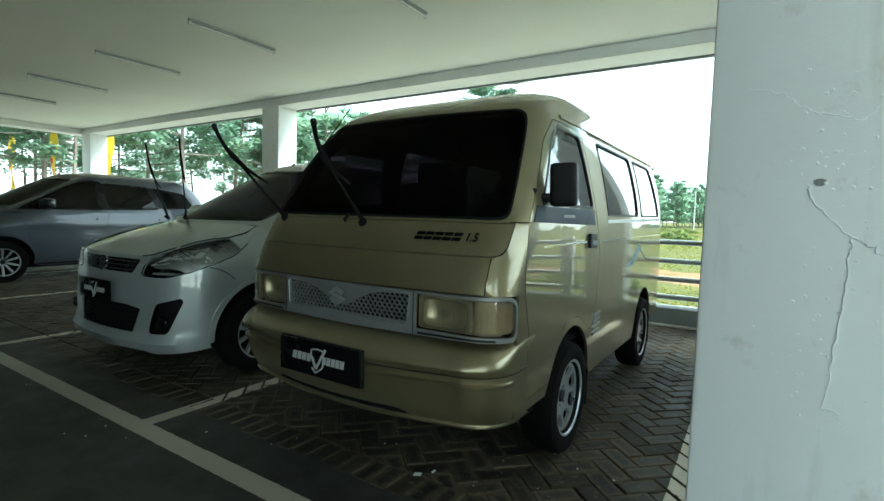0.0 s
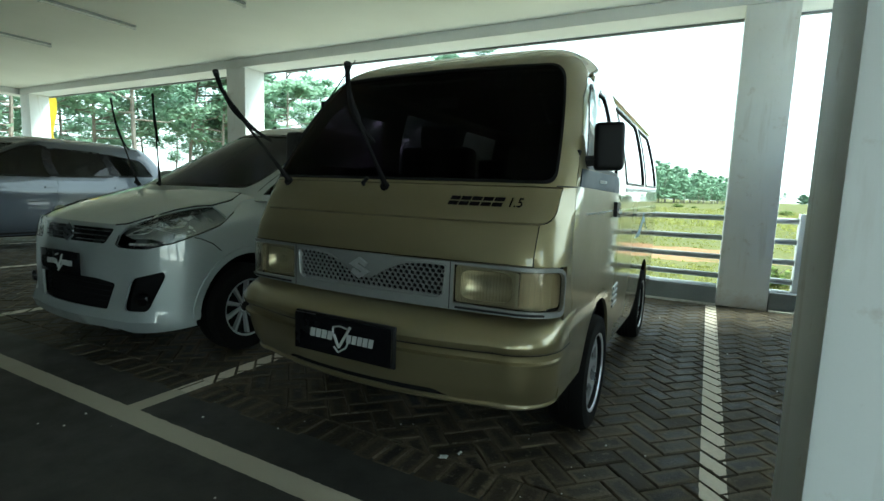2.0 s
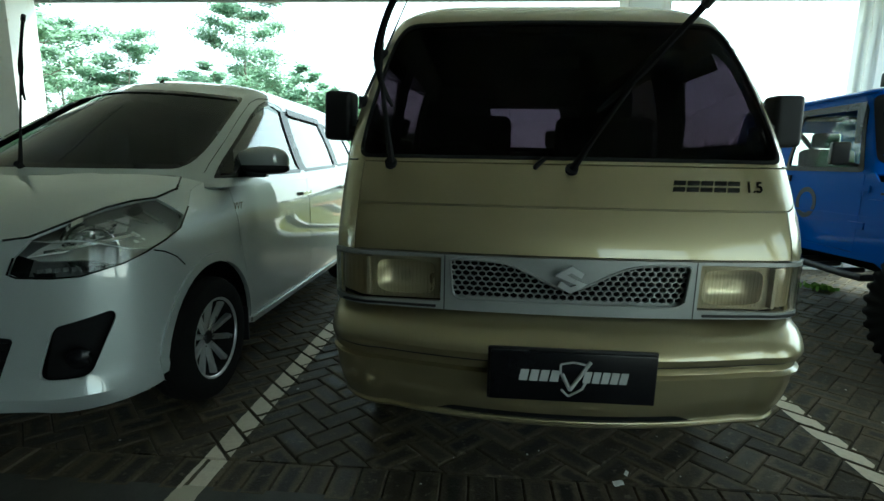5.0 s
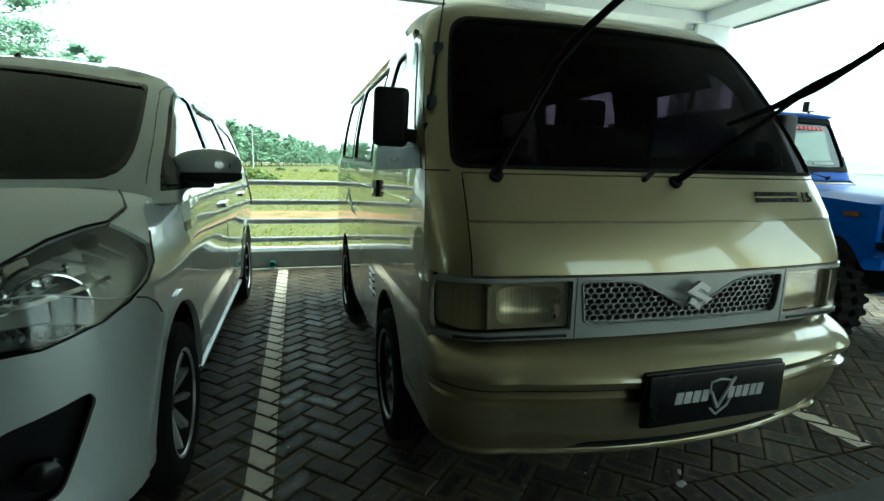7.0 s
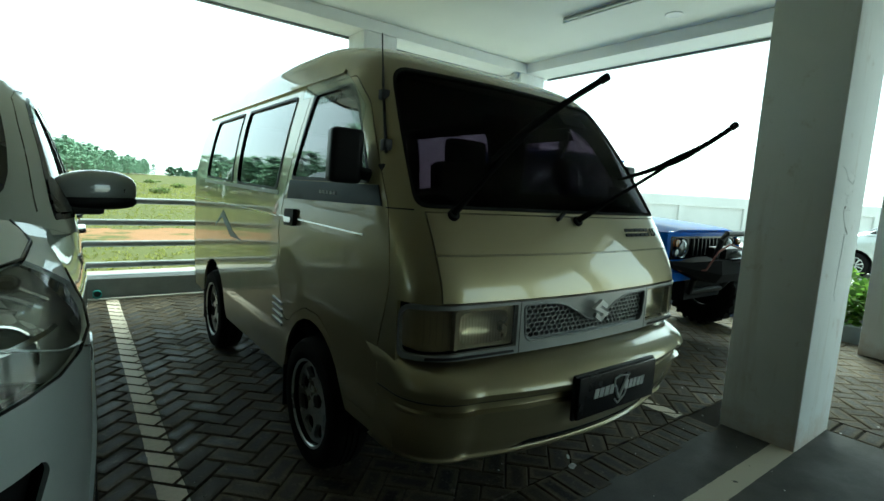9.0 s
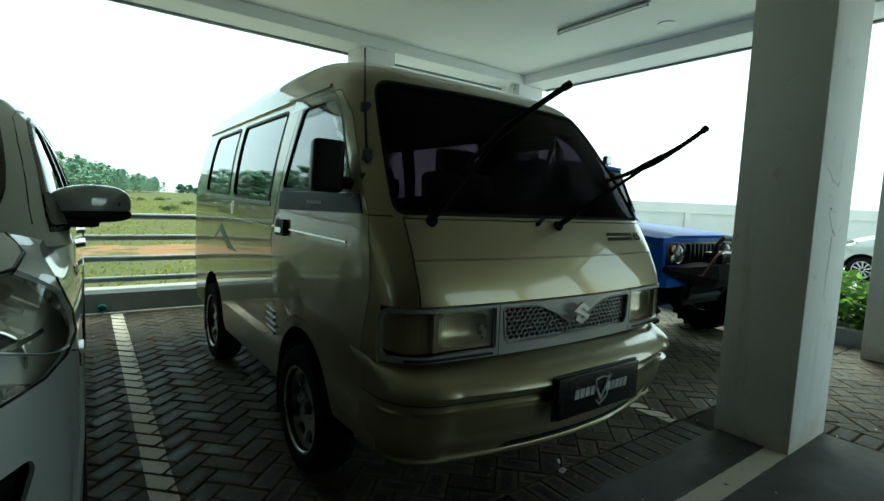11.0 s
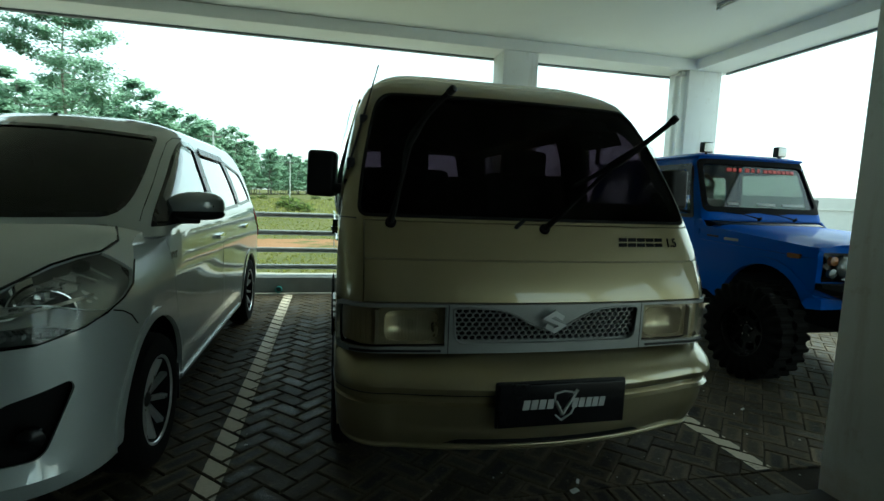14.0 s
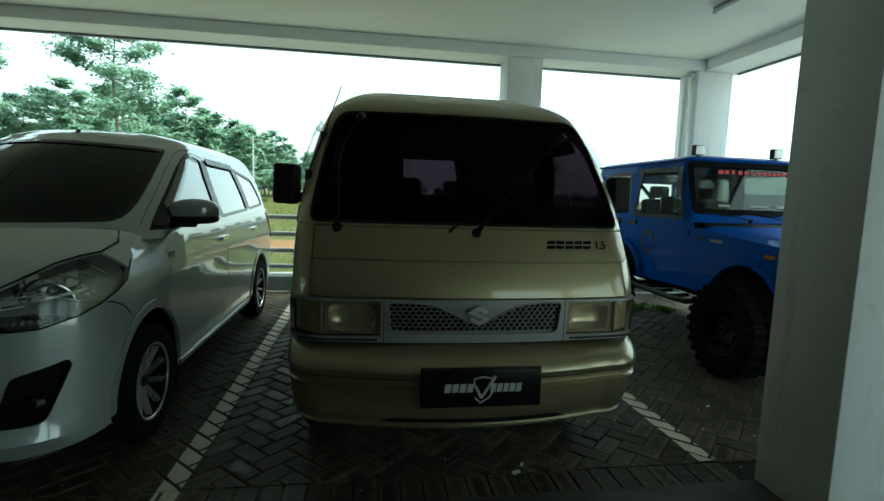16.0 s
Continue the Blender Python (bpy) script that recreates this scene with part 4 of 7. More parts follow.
part("grille_back", sheet(offset(S, -0.03), [(-0.38, 0.765), (0.38, 0.765), (0.38, 0.912), (-0.38, 0.912)], [], 0.08, 0.004), M["dark"], van)
hexes = []
hr, dx, dz = 0.0119, 0.0258, 0.0166
FIELD = [(-0.395, 0.768), (0.395, 0.768), (0.395, 0.914), (-0.395, 0.914)]
for j in range(9):
    for i in range(-16, 17):
        cx, cz = (i + 0.5 * (j % 2)) * dx, 0.7745 + j * dz
        hx6 = [(cx + 1.06 * hr * math.cos(math.radians(60 * k + 30)), cz + 0.80 * hr * math.sin(math.radians(60 * k + 30))) for k in range(6)]
        q = np.array(hx6)
        c = q.mean(0)
        big = c + (q - c) * 1.06
        if within(big[:, 0], big[:, 1], [FIELD]).all():
            hexes.append(hx6)
part("grille_mesh", sheet(offset(S, -0.009), FIELD, hexes, 0.05, 0.012), M["silver"], van, "silver hexagonal mesh")
rim_pts = [Vector(p) for p in offset(S, 0.006)(*np.array(resample(soft(MESH, 0.012, 3), 0.012)).T)]
part("grille_rim", tube(bmesh.new(), rim_pts + rim_pts[:1], 0.0042, 8, cap=False), M["silver"], van, "raised silver rim")
ZIG = [(0.036, 0.014), (0.0, 0.034), (-0.034, 0.014), (0.034, -0.014), (0.0, -0.034), (-0.036, -0.014)]


def emblem_bm(fn, cz, d, k=1.0, half=0.0095):
    """A flat zigzag band with mitred corners, laid on the sheet fn at the height cz."""
    pts = [Vector(p) for p in ZIG]
    rows = []
    for i, p in enumerate(pts):
        a = (p - pts[i - 1]).normalized() if i else (pts[1] - p).normalized()
        b = (pts[i + 1] - p).normalized() if i + 1 < len(pts) else a
        na, nb = Vector((-a.y, a.x)), Vector((-b.y, b.x))
        m = (na + nb).normalized()
        rows.append((p + m * (half / max(0.55, m.dot(na))), p - m * (half / max(0.55, m.dot(na)))))
    loop = [(v.x * k, cz + v.y * k) for v, _ in rows] + [(v.x * k, cz + v.y * k) for _, v in rows[::-1]]
    return sheet(offset(fn, d), loop, [], 0.02, 0.012)


part("emblem", emblem_bm(S, 0.860, 0.040, 0.95), M["alloy"], van, "chrome zigzag emblem")
for flip in (False, True):
    f = (lambda lp: mirror(lp)) if flip else (lambda lp: lp)
    lampthing = part("headlamp", sheet(offset(S, -0.062), f(grow(LAMP, 0.01)), [], 0.04, 0.01), M["lamp_back"], van, "yellowed headlamp")
    part("turn_signal", sheet(offset(S, -0.022), f(soft([(lamp_in + 0.258, 0.768), (lamp_out + 0.01, 0.765), (lamp_out + 0.01, 0.895), (lamp_in + 0.258, 0.895)], [0.01, 0.03, 0.04, 0.01])), [], 0.04, 0.006), M["turn_back"], lampthing, "brownish turn signal")
    a0, a1 = lamp_in + 0.02, lamp_in + 0.235
    mid, sgn = (a0 + a1) / 2, -1 if flip else 1
    oval = lambda k: [(sgn * (mid + 0.098 * k * math.copysign(abs(math.cos(q)) ** 0.42, math.cos(q))), 0.834 + 0.056 * k * math.copysign(abs(math.sin(q)) ** 0.42, math.sin(q))) for q in np.linspace(0, math.tau, 33)[:-1]]
    plate_ = soft([(a0 - 0.012, 0.768), (a1 + 0.008, 0.766), (a1 + 0.008, 0.899), (a0 - 0.012, 0.903)], 0.012)
    part("mask", sheet(offset(S, -0.018), f(plate_), [oval(1.0)], 0.03, 0.004), M["lamp_back"], lampthing, "beige lamp mask")
    dish = lambda u, v: offset(S, -0.018)(u, v) - normals_of(S, np.asarray(u, float), np.asarray(v, float)) * (0.042 * np.clip(1 - np.abs((np.abs(u) - mid) / 0.098) ** 4 - np.abs((v - 0.834) / 0.056) ** 4, 0, 1) ** 0.7)[..., None]
    part("bowl", sheet(dish, oval(1.0), [], 0.014, 0.003), M["bowl"], lampthing, "bright reflector bowl", smooth=60)
    bm = bmesh.new()
    bmesh.ops.create_uvsphere(bm, u_segments=14, v_segments=10, radius=0.02)
    bulb = part("bulb", bm, M["lens"], lampthing)
    bulb.location = offset(S, -0.03)(np.array([(-1 if flip else 1) * (a0 + a1) / 2]), np.array([0.835]))[0]
    bm = bmesh.new()
    for k in range(17):
        u = a0 + 0.006 + 0.0122 * k
        sheet(offset(S, -0.004), f([(u, 0.775), (u + 0.0022, 0.775), (u + 0.0022, 0.896), (u, 0.896)]), [], 0.05, 0.003, bm)
    for k in range(5):
        u = a1 + 0.035 + 0.022 * k
        sheet(offset(S, -0.008), f([(u, 0.785), (u + 0.003, 0.785), (u + 0.003, 0.885), (u, 0.885)]), [], 0.05, 0.003, bm)
    part("flutes", bm, M["lens"], lampthing, "moulded glass ribs")
    part("divider", sheet(offset(S, 0.002), f([(a1 + 0.010, 0.77), (a1 + 0.020, 0.77), (a1 + 0.020, 0.895), (a1 + 0.010, 0.895)]), [], 0.03, 0.03), M["lamp_back"], lampthing)
    part("lens", sheet(offset(S, 0.006), f(grow(LAMP, -0.002)), [], 0.04, 0.006), M["yellowed"], lampthing, "yellowed lens")
    part("slot", sheet(offset(S, 0.0135), f(soft([(lamp_in + 0.02, 0.745), (lamp_out - 0.10, 0.743), (lamp_out - 0.10, 0.751), (lamp_in + 0.02, 0.753)], 0.003)), [], 0.05, 0.004), M["black"], van)

# bumper: a round bulge over a shallow band, a sharp ridge and a thin lip
B = Shell(0.787, 3.66, [(0.34, 0.75), (0.385, 0.765), (0.45, 0.778), (0.55, 0.786), (0.6, 0.79), (0.70, 0.79), (0.738, 0.782)],
          [(0.36, 0.0), (0.381, -0.012), (0.386, -0.050), (0.394, -0.054), (0.401, -0.046), (0.42, -0.056), (0.47, -0.080), (0.53, -0.096), (0.564, -0.100), (0.570, -0.117), (0.579, -0.118), (0.585, -0.096), (0.605, -0.096), (0.614, -0.102), (0.622, -0.122), (0.645, -0.132), (0.668, -0.120), (0.69, -0.094), (0.712, -0.052), (0.727, -0.012), (0.738, 0.025)],
          [(0.34, 0.0), (0.738, 0.0)], bow=0.085, rf=0.20)
e = B.sx(0.787) + 0.11


def loft(fn, us, vs, thick=0.012):
    """A sheet over a grid of u and v, with thickness inwards."""
    u, v = np.meshgrid(np.asarray(us, float), np.asarray(vs, float))
    top = fn(u, v)
    low = top - normals_of(fn, u, v, 6e-3) * thick
    bm = bmesh.new()
    A = [[bm.verts.new(p) for p in row] for row in top]
    L_ = [[bm.verts.new(p) for p in row] for row in low]
    n, m = len(A), len(A[0])
    for i in range(n - 1):
        for j in range(m - 1):
            bm.faces.new((A[i][j], A[i][j + 1], A[i + 1][j + 1], A[i + 1][j]))
            bm.faces.new((L_[i + 1][j], L_[i + 1][j + 1], L_[i][j + 1], L_[i][j]))
    ring = [(0, j) for j in range(m)] + [(i, m - 1) for i in range(1, n)] + [(n - 1, j) for j in range(m - 2, -1, -1)] + [(i, 0) for i in range(n - 2, 0, -1)]
    for (a, b), (c, d) in zip(ring, ring[1:] + ring[:1]):
        bm.faces.new((A[c][d], A[a][b], L_[a][b], L_[c][d]))
    return bm


def raised(s, z):
    """Bumper face whose lower edge steps up between the notches."""
    up = np.clip((0.44 - np.abs(s)) / 0.09, 0, 1)
    lift = 0.405 + 0.028 * up * up * (3 - 2 * up)
    return B(s, np.where(z < 0.47, lift + (z - 0.405) / 0.065 * (0.47 - lift), z))


heights = [0.405, 0.42, 0.44, 0.47, 0.50, 0.53, 0.555, 0.564, 0.5665, 0.570, 0.5745, 0.579, 0.582, 0.585, 0.595, 0.605, 0.610, 0.614, 0.618, 0.622, 0.628, 0.634, 0.645, 0.656, 0.668, 0.679, 0.69, 0.701, 0.712, 0.72, 0.727, 0.7325, 0.738]
across = np.linspace(-e, e, 121)
bump = part("bumper", loft(raised, across, heights), M["gold"], van, smooth=28)
part("bumper_lip", loft(B, across, [0.375, 0.381, 0.3835, 0.386, 0.390, 0.394, 0.398, 0.401, 0.4045]), M["gold"], bump, "thin lip along the lower edge", smooth=60)
# Black strip laid over the crease under the bulge, painting its shade.
part("groove", sheet(offset(B, 0.0015), [(-e + 0.02, 0.6085), (e - 0.02, 0.6085), (e - 0.02, 0.6125), (-e + 0.02, 0.6125)], [], 0.04, 0.003), M["black"], bump)
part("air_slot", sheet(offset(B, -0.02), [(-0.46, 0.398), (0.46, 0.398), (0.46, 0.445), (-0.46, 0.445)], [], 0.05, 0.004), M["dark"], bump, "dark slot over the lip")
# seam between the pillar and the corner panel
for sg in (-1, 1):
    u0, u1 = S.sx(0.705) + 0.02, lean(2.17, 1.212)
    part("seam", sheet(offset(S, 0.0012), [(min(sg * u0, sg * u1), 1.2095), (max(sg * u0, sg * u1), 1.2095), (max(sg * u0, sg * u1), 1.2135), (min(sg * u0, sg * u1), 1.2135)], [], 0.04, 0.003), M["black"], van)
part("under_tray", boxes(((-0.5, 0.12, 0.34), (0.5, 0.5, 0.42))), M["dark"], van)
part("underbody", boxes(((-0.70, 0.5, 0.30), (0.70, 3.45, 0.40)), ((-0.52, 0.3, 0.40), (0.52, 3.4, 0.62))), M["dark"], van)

# dealer plate on the bumper: bars and a shield, no letters
plate = part("number_plate", boxes(((-0.239, -0.142, 0.517), (0.239, -0.128, 0.668)), bevel=0.004), M["gloss_black"], van, "black dealer plate with pale marks")
part("plate_frame", boxes(((-0.246, -0.128, 0.511), (0.246, -0.115, 0.674)), bevel=0.004), M["black"], van)


def bars(spots, z, h, y, slant=0.18, depth=0.002):
    bm = bmesh.new()
    for a, b in spots:
        vs = [bm.verts.new((x + slant * dz, yy, z + dz)) for yy in (y - depth, y) for x, dz in ((a, 0), (b, 0), (b, h), (a, h))]
        for q in ((0, 1, 2, 3), (7, 6, 5, 4), (0, 4, 5, 1), (1, 5, 6, 2), (2, 6, 7, 3), (3, 7, 4, 0)):
            bm.faces.new([vs[i] for i in q])
    return bm


part("mark_left", bars([(-0.155 + 0.030 * k, -0.131 + 0.030 * k) for k in range(4)], 0.580, 0.034, -0.142), M["white_mark"], plate)
part("mark_right", bars([(0.030 + 0.026 * k, 0.051 + 0.026 * k) for k in range(5)], 0.580, 0.034, -0.142), M["white_mark"], plate)
bm = bmesh.new()
for pts in ([(-0.035, 0.606), (-0.035, 0.634), (0.0, 0.642), (0.045, 0.634)], [(-0.03, 0.556), (-0.008, 0.536), (0.03, 0.56), (0.04, 0.582)]):
    for (a, b), (c, d) in zip(pts, pts[1:]):
        tube(bm, [(a, -0.1435, b), (c, -0.1435, d)], 0.0035, 6)
for (a, b), (c, d) in (((-0.03, 0.605), (-0.005, 0.556)), ((-0.005, 0.556), (0.05, 0.645))):
    tube(bm, [(a, -0.1435, b), (c, -0.1435, d)], 0.006, 6)
part("shield_mark", bm, M["white_mark"], plate)

# model lettering on the hatch as slanted bars, and the engine size
def on_sheet(bm, fn, d):
    """Lays flat geometry (x, z) of bm on the sheet, standing d proud."""
    for v in bm.verts:
        p = offset(fn, d + v.co.y)(np.array([v.co.x]), np.array([v.co.z]))[0]
        v.co = p
    return bm


for k in range(5):
    bm = bmesh.new()
    a = S.sx(0.325) + 0.0445 * k
    for z0, z1 in ((1.128, 1.141), (1.148, 1.161)):
        vs = [(a + (z0 - 1.128) * 0.3, z0), (a + 0.038 + (z0 - 1.128) * 0.3, z0), (a + 0.038 + (z1 - 1.128) * 0.3, z1), (a + (z1 - 1.128) * 0.3, z1)]
        lo = [bm.verts.new((x, 0.0, z)) for x, z in vs]
        hi = [bm.verts.new((x, 0.004, z)) for x, z in vs]
        bm.faces.new(hi)
        for i in range(4):
            bm.faces.new((lo[i], lo[(i + 1) % 4], hi[(i + 1) % 4], hi[i]))
    part("letter_bar", on_sheet(bm, S, 0.0), M["gloss_black"], van, "dark slanted badge bar")


def text_mesh(body, size, depth=0.002):
    cu = bpy.data.curves.new("text", "FONT")
    cu.body, cu.size, cu.extrude, cu.align_x = body, size, depth, "LEFT"
    ob = bpy.data.objects.new("text", cu)
    scene.collection.objects.link(ob)
    bpy.context.view_layer.update()
    me = bpy.data.meshes.new_from_object(ob.evaluated_get(bpy.context.evaluated_depsgraph_get()))
    bpy.data.objects.remove(ob)
    bm = bmesh.new()
    bm.from_mesh(me)
    bpy.data.meshes.remove(me)
    return bm


bm = text_mesh("1.5", 0.048)
for v in bm.verts:
    v.co = Vector((S.sx(0.325) + 0.237 + v.co.x * 1.0 + v.co.y * 0.15, v.co.z, 1.128 + v.co.y))
part("engine_mark", on_sheet(bm, S, 0.003), M["gloss_black"], van, smooth=0)

# mirrors, wipers, aerial, nozzle
for sgn in (-1, 1):
    mir = part("mirror", boxes(((-0.058, -0.045, -0.095), (0.058, 0.04, 0.095)), bevel=0.024, segs=4), M["black"], van, "large black door mirror")
    mir.matrix_basis = pose(sgn * (0.845), 0.49, 1.38, 0, -2 * sgn, 12 * sgn)
    part("mirror_glass", boxes(((-0.047, 0.041, -0.08), (0.047, 0.044, 0.08)), bevel=0.001, segs=1), M["chrome"], mir)
    bm = tube(bmesh.new(), [(sgn * 0.72, 0.42, 1.32), (sgn * 0.78, 0.45, 1.32), (sgn * 0.83, 0.49, 1.33)], 0.022, 10)
    box(bm, (sgn * 0.745 - 0.015, 0.37, 1.25), (sgn * 0.745 + 0.015, 0.50, 1.36), 0.008)
    part("mirror_arm", bm, M["black"], van)
L = lambda x, y, z: (x - VX, y - VY, z)
wiper(van, L(-1.98, 2.045, 1.195), L(-1.958, 1.712, 1.482), L(-1.872, 1.552, 1.602), L(-1.953, 1.900, 1.375))
wiper(van, L(-1.381, 2.0, 1.185), L(-1.285, 1.655, 1.44), L(-1.198, 1.51, 1.563), L(-1.340, 1.850, 1.362))
part("nozzle", tube(bmesh.new(), [L(-1.50, 2.01, 1.185), L(-1.495, 1.985, 1.20), L(-1.47, 1.985, 1.225)], 0.009, 8), M["black"], van)
bm = tube(bmesh.new(), [L(-2.135, 2.235, 1.40), L(-2.06, 2.41, 1.66), L(-1.995, 2.55, 1.89)], [0.006, 0.005, 0.003], 8)
for t_ in (0.05, 0.42):
    p = Vector(L(-2.135, 2.235, 1.40)).lerp(Vector(L(-2.06, 2.41, 1.66)), t_ * 2)
    box(bm, p - Vector((0.012, 0.012, 0.02)), p + Vector((0.02, 0.02, 0.02)), 0.004)
part("aerial", bm, M["black"], van, "thin telescopic aerial on the pillar")

# cabin
def seat_bm(w, d, h, back_h, rake=0.12):
    bm = bmesh.new()
    box(bm, (-w / 2, -d / 2, h - 0.16), (w / 2, d / 2, h), 0.05, 3)
    k = bmesh.new()
    box(k, (-w / 2, 0, 0), (w / 2, 0.13, back_h), 0.05, 3)
    k.transform(Matrix.Translation((0, d / 2 - 0.1, h - 0.05)) @ Matrix.Rotation(-rake, 4, "X"))
    me = bpy.data.meshes.new("tmp")
    k.to_mesh(me)
    k.free()
    bm.from_mesh(me)
    bpy.data.meshes.remove(me)
    return bm


def headrest_bm(at, w=0.26, h=0.17):
    bm = bmesh.new()
    x, y, z = at
    box(bm, (x - w / 2, y, z), (x + w / 2, y + 0.09, z + h), 0.04, 3)
    tube(bm, [(x - 0.06, y + 0.045, z + 0.03), (x - 0.06, y + 0.04, z - 0.1)], 0.007, 6)
    tube(bm, [(x + 0.06, y + 0.045, z + 0.03), (x + 0.06, y + 0.04, z - 0.1)], 0.007, 6)
    return bm


for x in (-0.38, 0.38):
    o = part("seat", seat_bm(0.52, 0.48, 0.90, 0.62), M["fabric"], van)
    o.location = (x, 1.02, 0)
    part("headrest", headrest_bm((x, 1.28, 1.44), 0.29, 0.17), M["fabric"], van)
for y, zz in ((2.0, 0.80), (2.75, 0.85)):
    o = part("bench", seat_bm(1.25, 0.46, zz, 0.56), M["fabric"], van)
    o.location = (0, y, 0)
    for x in (-0.42, 0.42):
        part("headrest", headrest_bm((x, y + 0.27, zz + 0.50), 0.25, 0.15), M["fabric"], van)
part("dashboard", boxes(((-0.70, 0.27, 0.9), (0.70, 0.62, 1.19)), bevel=0.05, segs=3), M["black"], van)
bm = bmesh.new()
ringp = [(0.19 * math.cos(math.tau * k / 28), 0, 0.19 * math.sin(math.tau * k / 28)) for k in range(29)]
tube(bm, ringp, 0.014, 8, cap=False)
tube(bm, [(-0.19, 0, 0), (0.19, 0, 0)], 0.016, 8)
tube(bm, [(0, 0, 0), (0, 0, -0.19)], 0.016, 8)
o = part("steering_wheel", bm, M["black"], van)
o.matrix_basis = pose(-0.38, 0.72, 1.16, 52, 0, 0)
part("cabin_floor", boxes(((-0.72, 0.15, 0.55), (0.72, 3.5, 0.60))), M["dark"], van)
part("headliner", boxes(((-0.56, 0.75, 1.745), (0.56, 3.4, 1.76)), bevel=0.004), M["dark"], van)
part("rear_view_mirror", boxes(((-0.10, 0.60, 1.585), (0.10, 0.625, 1.64)), bevel=0.01), M["black"], van)
bm = tube(bmesh.new(), [(0.50, 0.62, 1.63), (0.53, 0.68, 1.50)], 0.012, 8)
part("grab_handle", bm, M["black"], van)
part("sun_strip", sheet(offset(S, -0.012), [(S.sx(0.30), 1.64), (S.sx(0.52), 1.64), (S.sx(0.52), 1.69), (S.sx(0.30), 1.69)], [], 0.06, 0.002), M["dark"], van)

slot = ("disc", 8, M["alloy"], True)
for y in (YF - VY, YR - VY):
    for sgn in (-1, 1):
        wheel_parts(van, (sgn * 0.705, y, 0.294), 0.294, 0.17, 0.200, slot, sgn)

# ---- people carriers ----
def find_s(sh, y, z):
    """The s of a side point y behind the front, at height z."""
    lo, hi = 0.0, sh.end * 0.88
    for _ in range(40):
        mid = (lo + hi) / 2
        lo, hi = (mid, hi) if float(sh(mid, z)[1]) < y else (lo, mid)
    return lo


def mirror_bm():
    """A rounded mirror housing: blunt oval seen from ahead, flat behind."""
    bm = bmesh.new()
    bmesh.ops.create_uvsphere(bm, u_segments=28, v_segments=18, radius=1.0)
    for v in bm.verts:
        x, y, z = v.co
        k = 1.0 - 0.18 * max(0.0, -x)
        sq = lambda a, e: math.copysign(abs(a) ** e, a)
        v.co = (0.145 * sq(x, 0.75), 0.075 * sq(y, 0.8) if y < 0 else 0.045 * sq(y, 0.5), 0.078 * sq(z, 0.75) * k)
    return bm


def carrier(name, label, at, paint, rz=0.0, near=True, group=""):
    """A people carrier with a sloping bonnet: x across, y back from the bumper."""
    car = empty(name, at, label, "car", group, rz=rz)
    E = Shell(0.85, 4.20, [(0.15, 0.79), (0.3, 0.828), (0.42, 0.838), (0.6, 0.845), (0.80, 0.846), (0.87, 0.853), (0.905, 0.850), (0.93, 0.843), (1.0, 0.836), (1.16, 0.81)],
              [(0.17, 0.10), (0.225, 0.03), (0.268, -0.030), (0.296, -0.040), (0.322, -0.022), (0.355, -0.006), (0.45, 0.0), (0.6, 0.012), (0.75, 0.02), (0.9, 0.05), (1.0, 0.10), (1.16, 0.18)],
              [(0.15, -0.02), (0.6, 0.02), (1.16, -0.06)], bow=0.055, rf=0.34, rr=0.26, rear_bow=0.06, nip=spline([(0.15, 0.0), (0.78, 0.0), (0.88, 0.015), (0.98, 0.05), (1.06, 0.10), (1.2, 0.19)]))
    hood = spline([(0.0, 0.885), (0.06, 0.905), (0.15, 0.955), (0.35, 1.035), (0.6, 1.11), (0.75, 1.15), (1.1, 1.20)])
    hz = lambda x, y: hood(y) - 0.085 * (np.abs(x) / 0.8) ** 2.2 - 0.085 * np.clip((np.abs(x) - 0.66) / 0.16, 0, 1.1) ** 1.5 * np.clip((1.08 - np.asarray(y)) / 0.42, 0, 1)
    belt = spline([(0.0, 1.06), (1.0, 1.075), (1.9, 1.09), (3.0, 1.115), (4.2, 1.14)])
    G = Shell(0.81, 3.46, [(1.02, 0.835), (1.08, 0.825), (1.16, 0.80), (1.3, 0.765), (1.5, 0.70), (1.6, 0.655), (1.66, 0.60)],
              [(1.02, 0.46), (1.15, 0.66), (1.3, 0.93), (1.5, 1.30), (1.6, 1.50), (1.66, 1.64)],
              [(1.02, 0.66), (1.3, 0.58), (1.5, 0.45), (1.66, 0.28)], bow=0.27, rf=0.22, rr=0.22, rear_bow=0.05)
    # walls up to the bonnet and the belt
    s1 = find_s(E, 0.86, 1.05)
    top = []
    for s in np.linspace(0, s1, 26):
        z = 0.95
        for _ in range(6):
            p = E(s, z)
            z = float(hz(p[0], p[1]))
        top.append((float(s), z))
    rise = [(find_s(E, y, 1.05), float(belt(y))) for y in np.linspace(0.95, 3.9, 14)] + [(E.end * 0.95, 1.13), (E.end, 1.13)]
    WF, WR = 0.74, 3.40
    foot = [(0.0, 0.235), (E.sx(0.6), 0.228), (find_s(E, 0.34, 0.27), 0.262), *[(find_s(E, y, z), z) for y, z in arc(WF, 0.315, 0.385, 190, -8, 16)], (find_s(E, 1.2, 0.24), 0.235), (find_s(E, 2.9, 0.24), 0.235), *[(find_s(E, y, z), z) for y, z in arc(WR, 0.315, 0.36, 190, -8, 16)], (E.end * 0.93, 0.26), (E.end, 0.26)]
    half = foot + rise[::-1] + top[::-1]
    outline = [p for p in half] + [(-u, v) for u, v in half[::-1] if u > 1e-6]
    zt = lambda s: float(np.interp(s, [p[0] for p in top], [p[1] for p in top])) - 0.003
    ends = np.linspace(find_s(E, 0.635, 0.94), E.sx(0.52), 12)
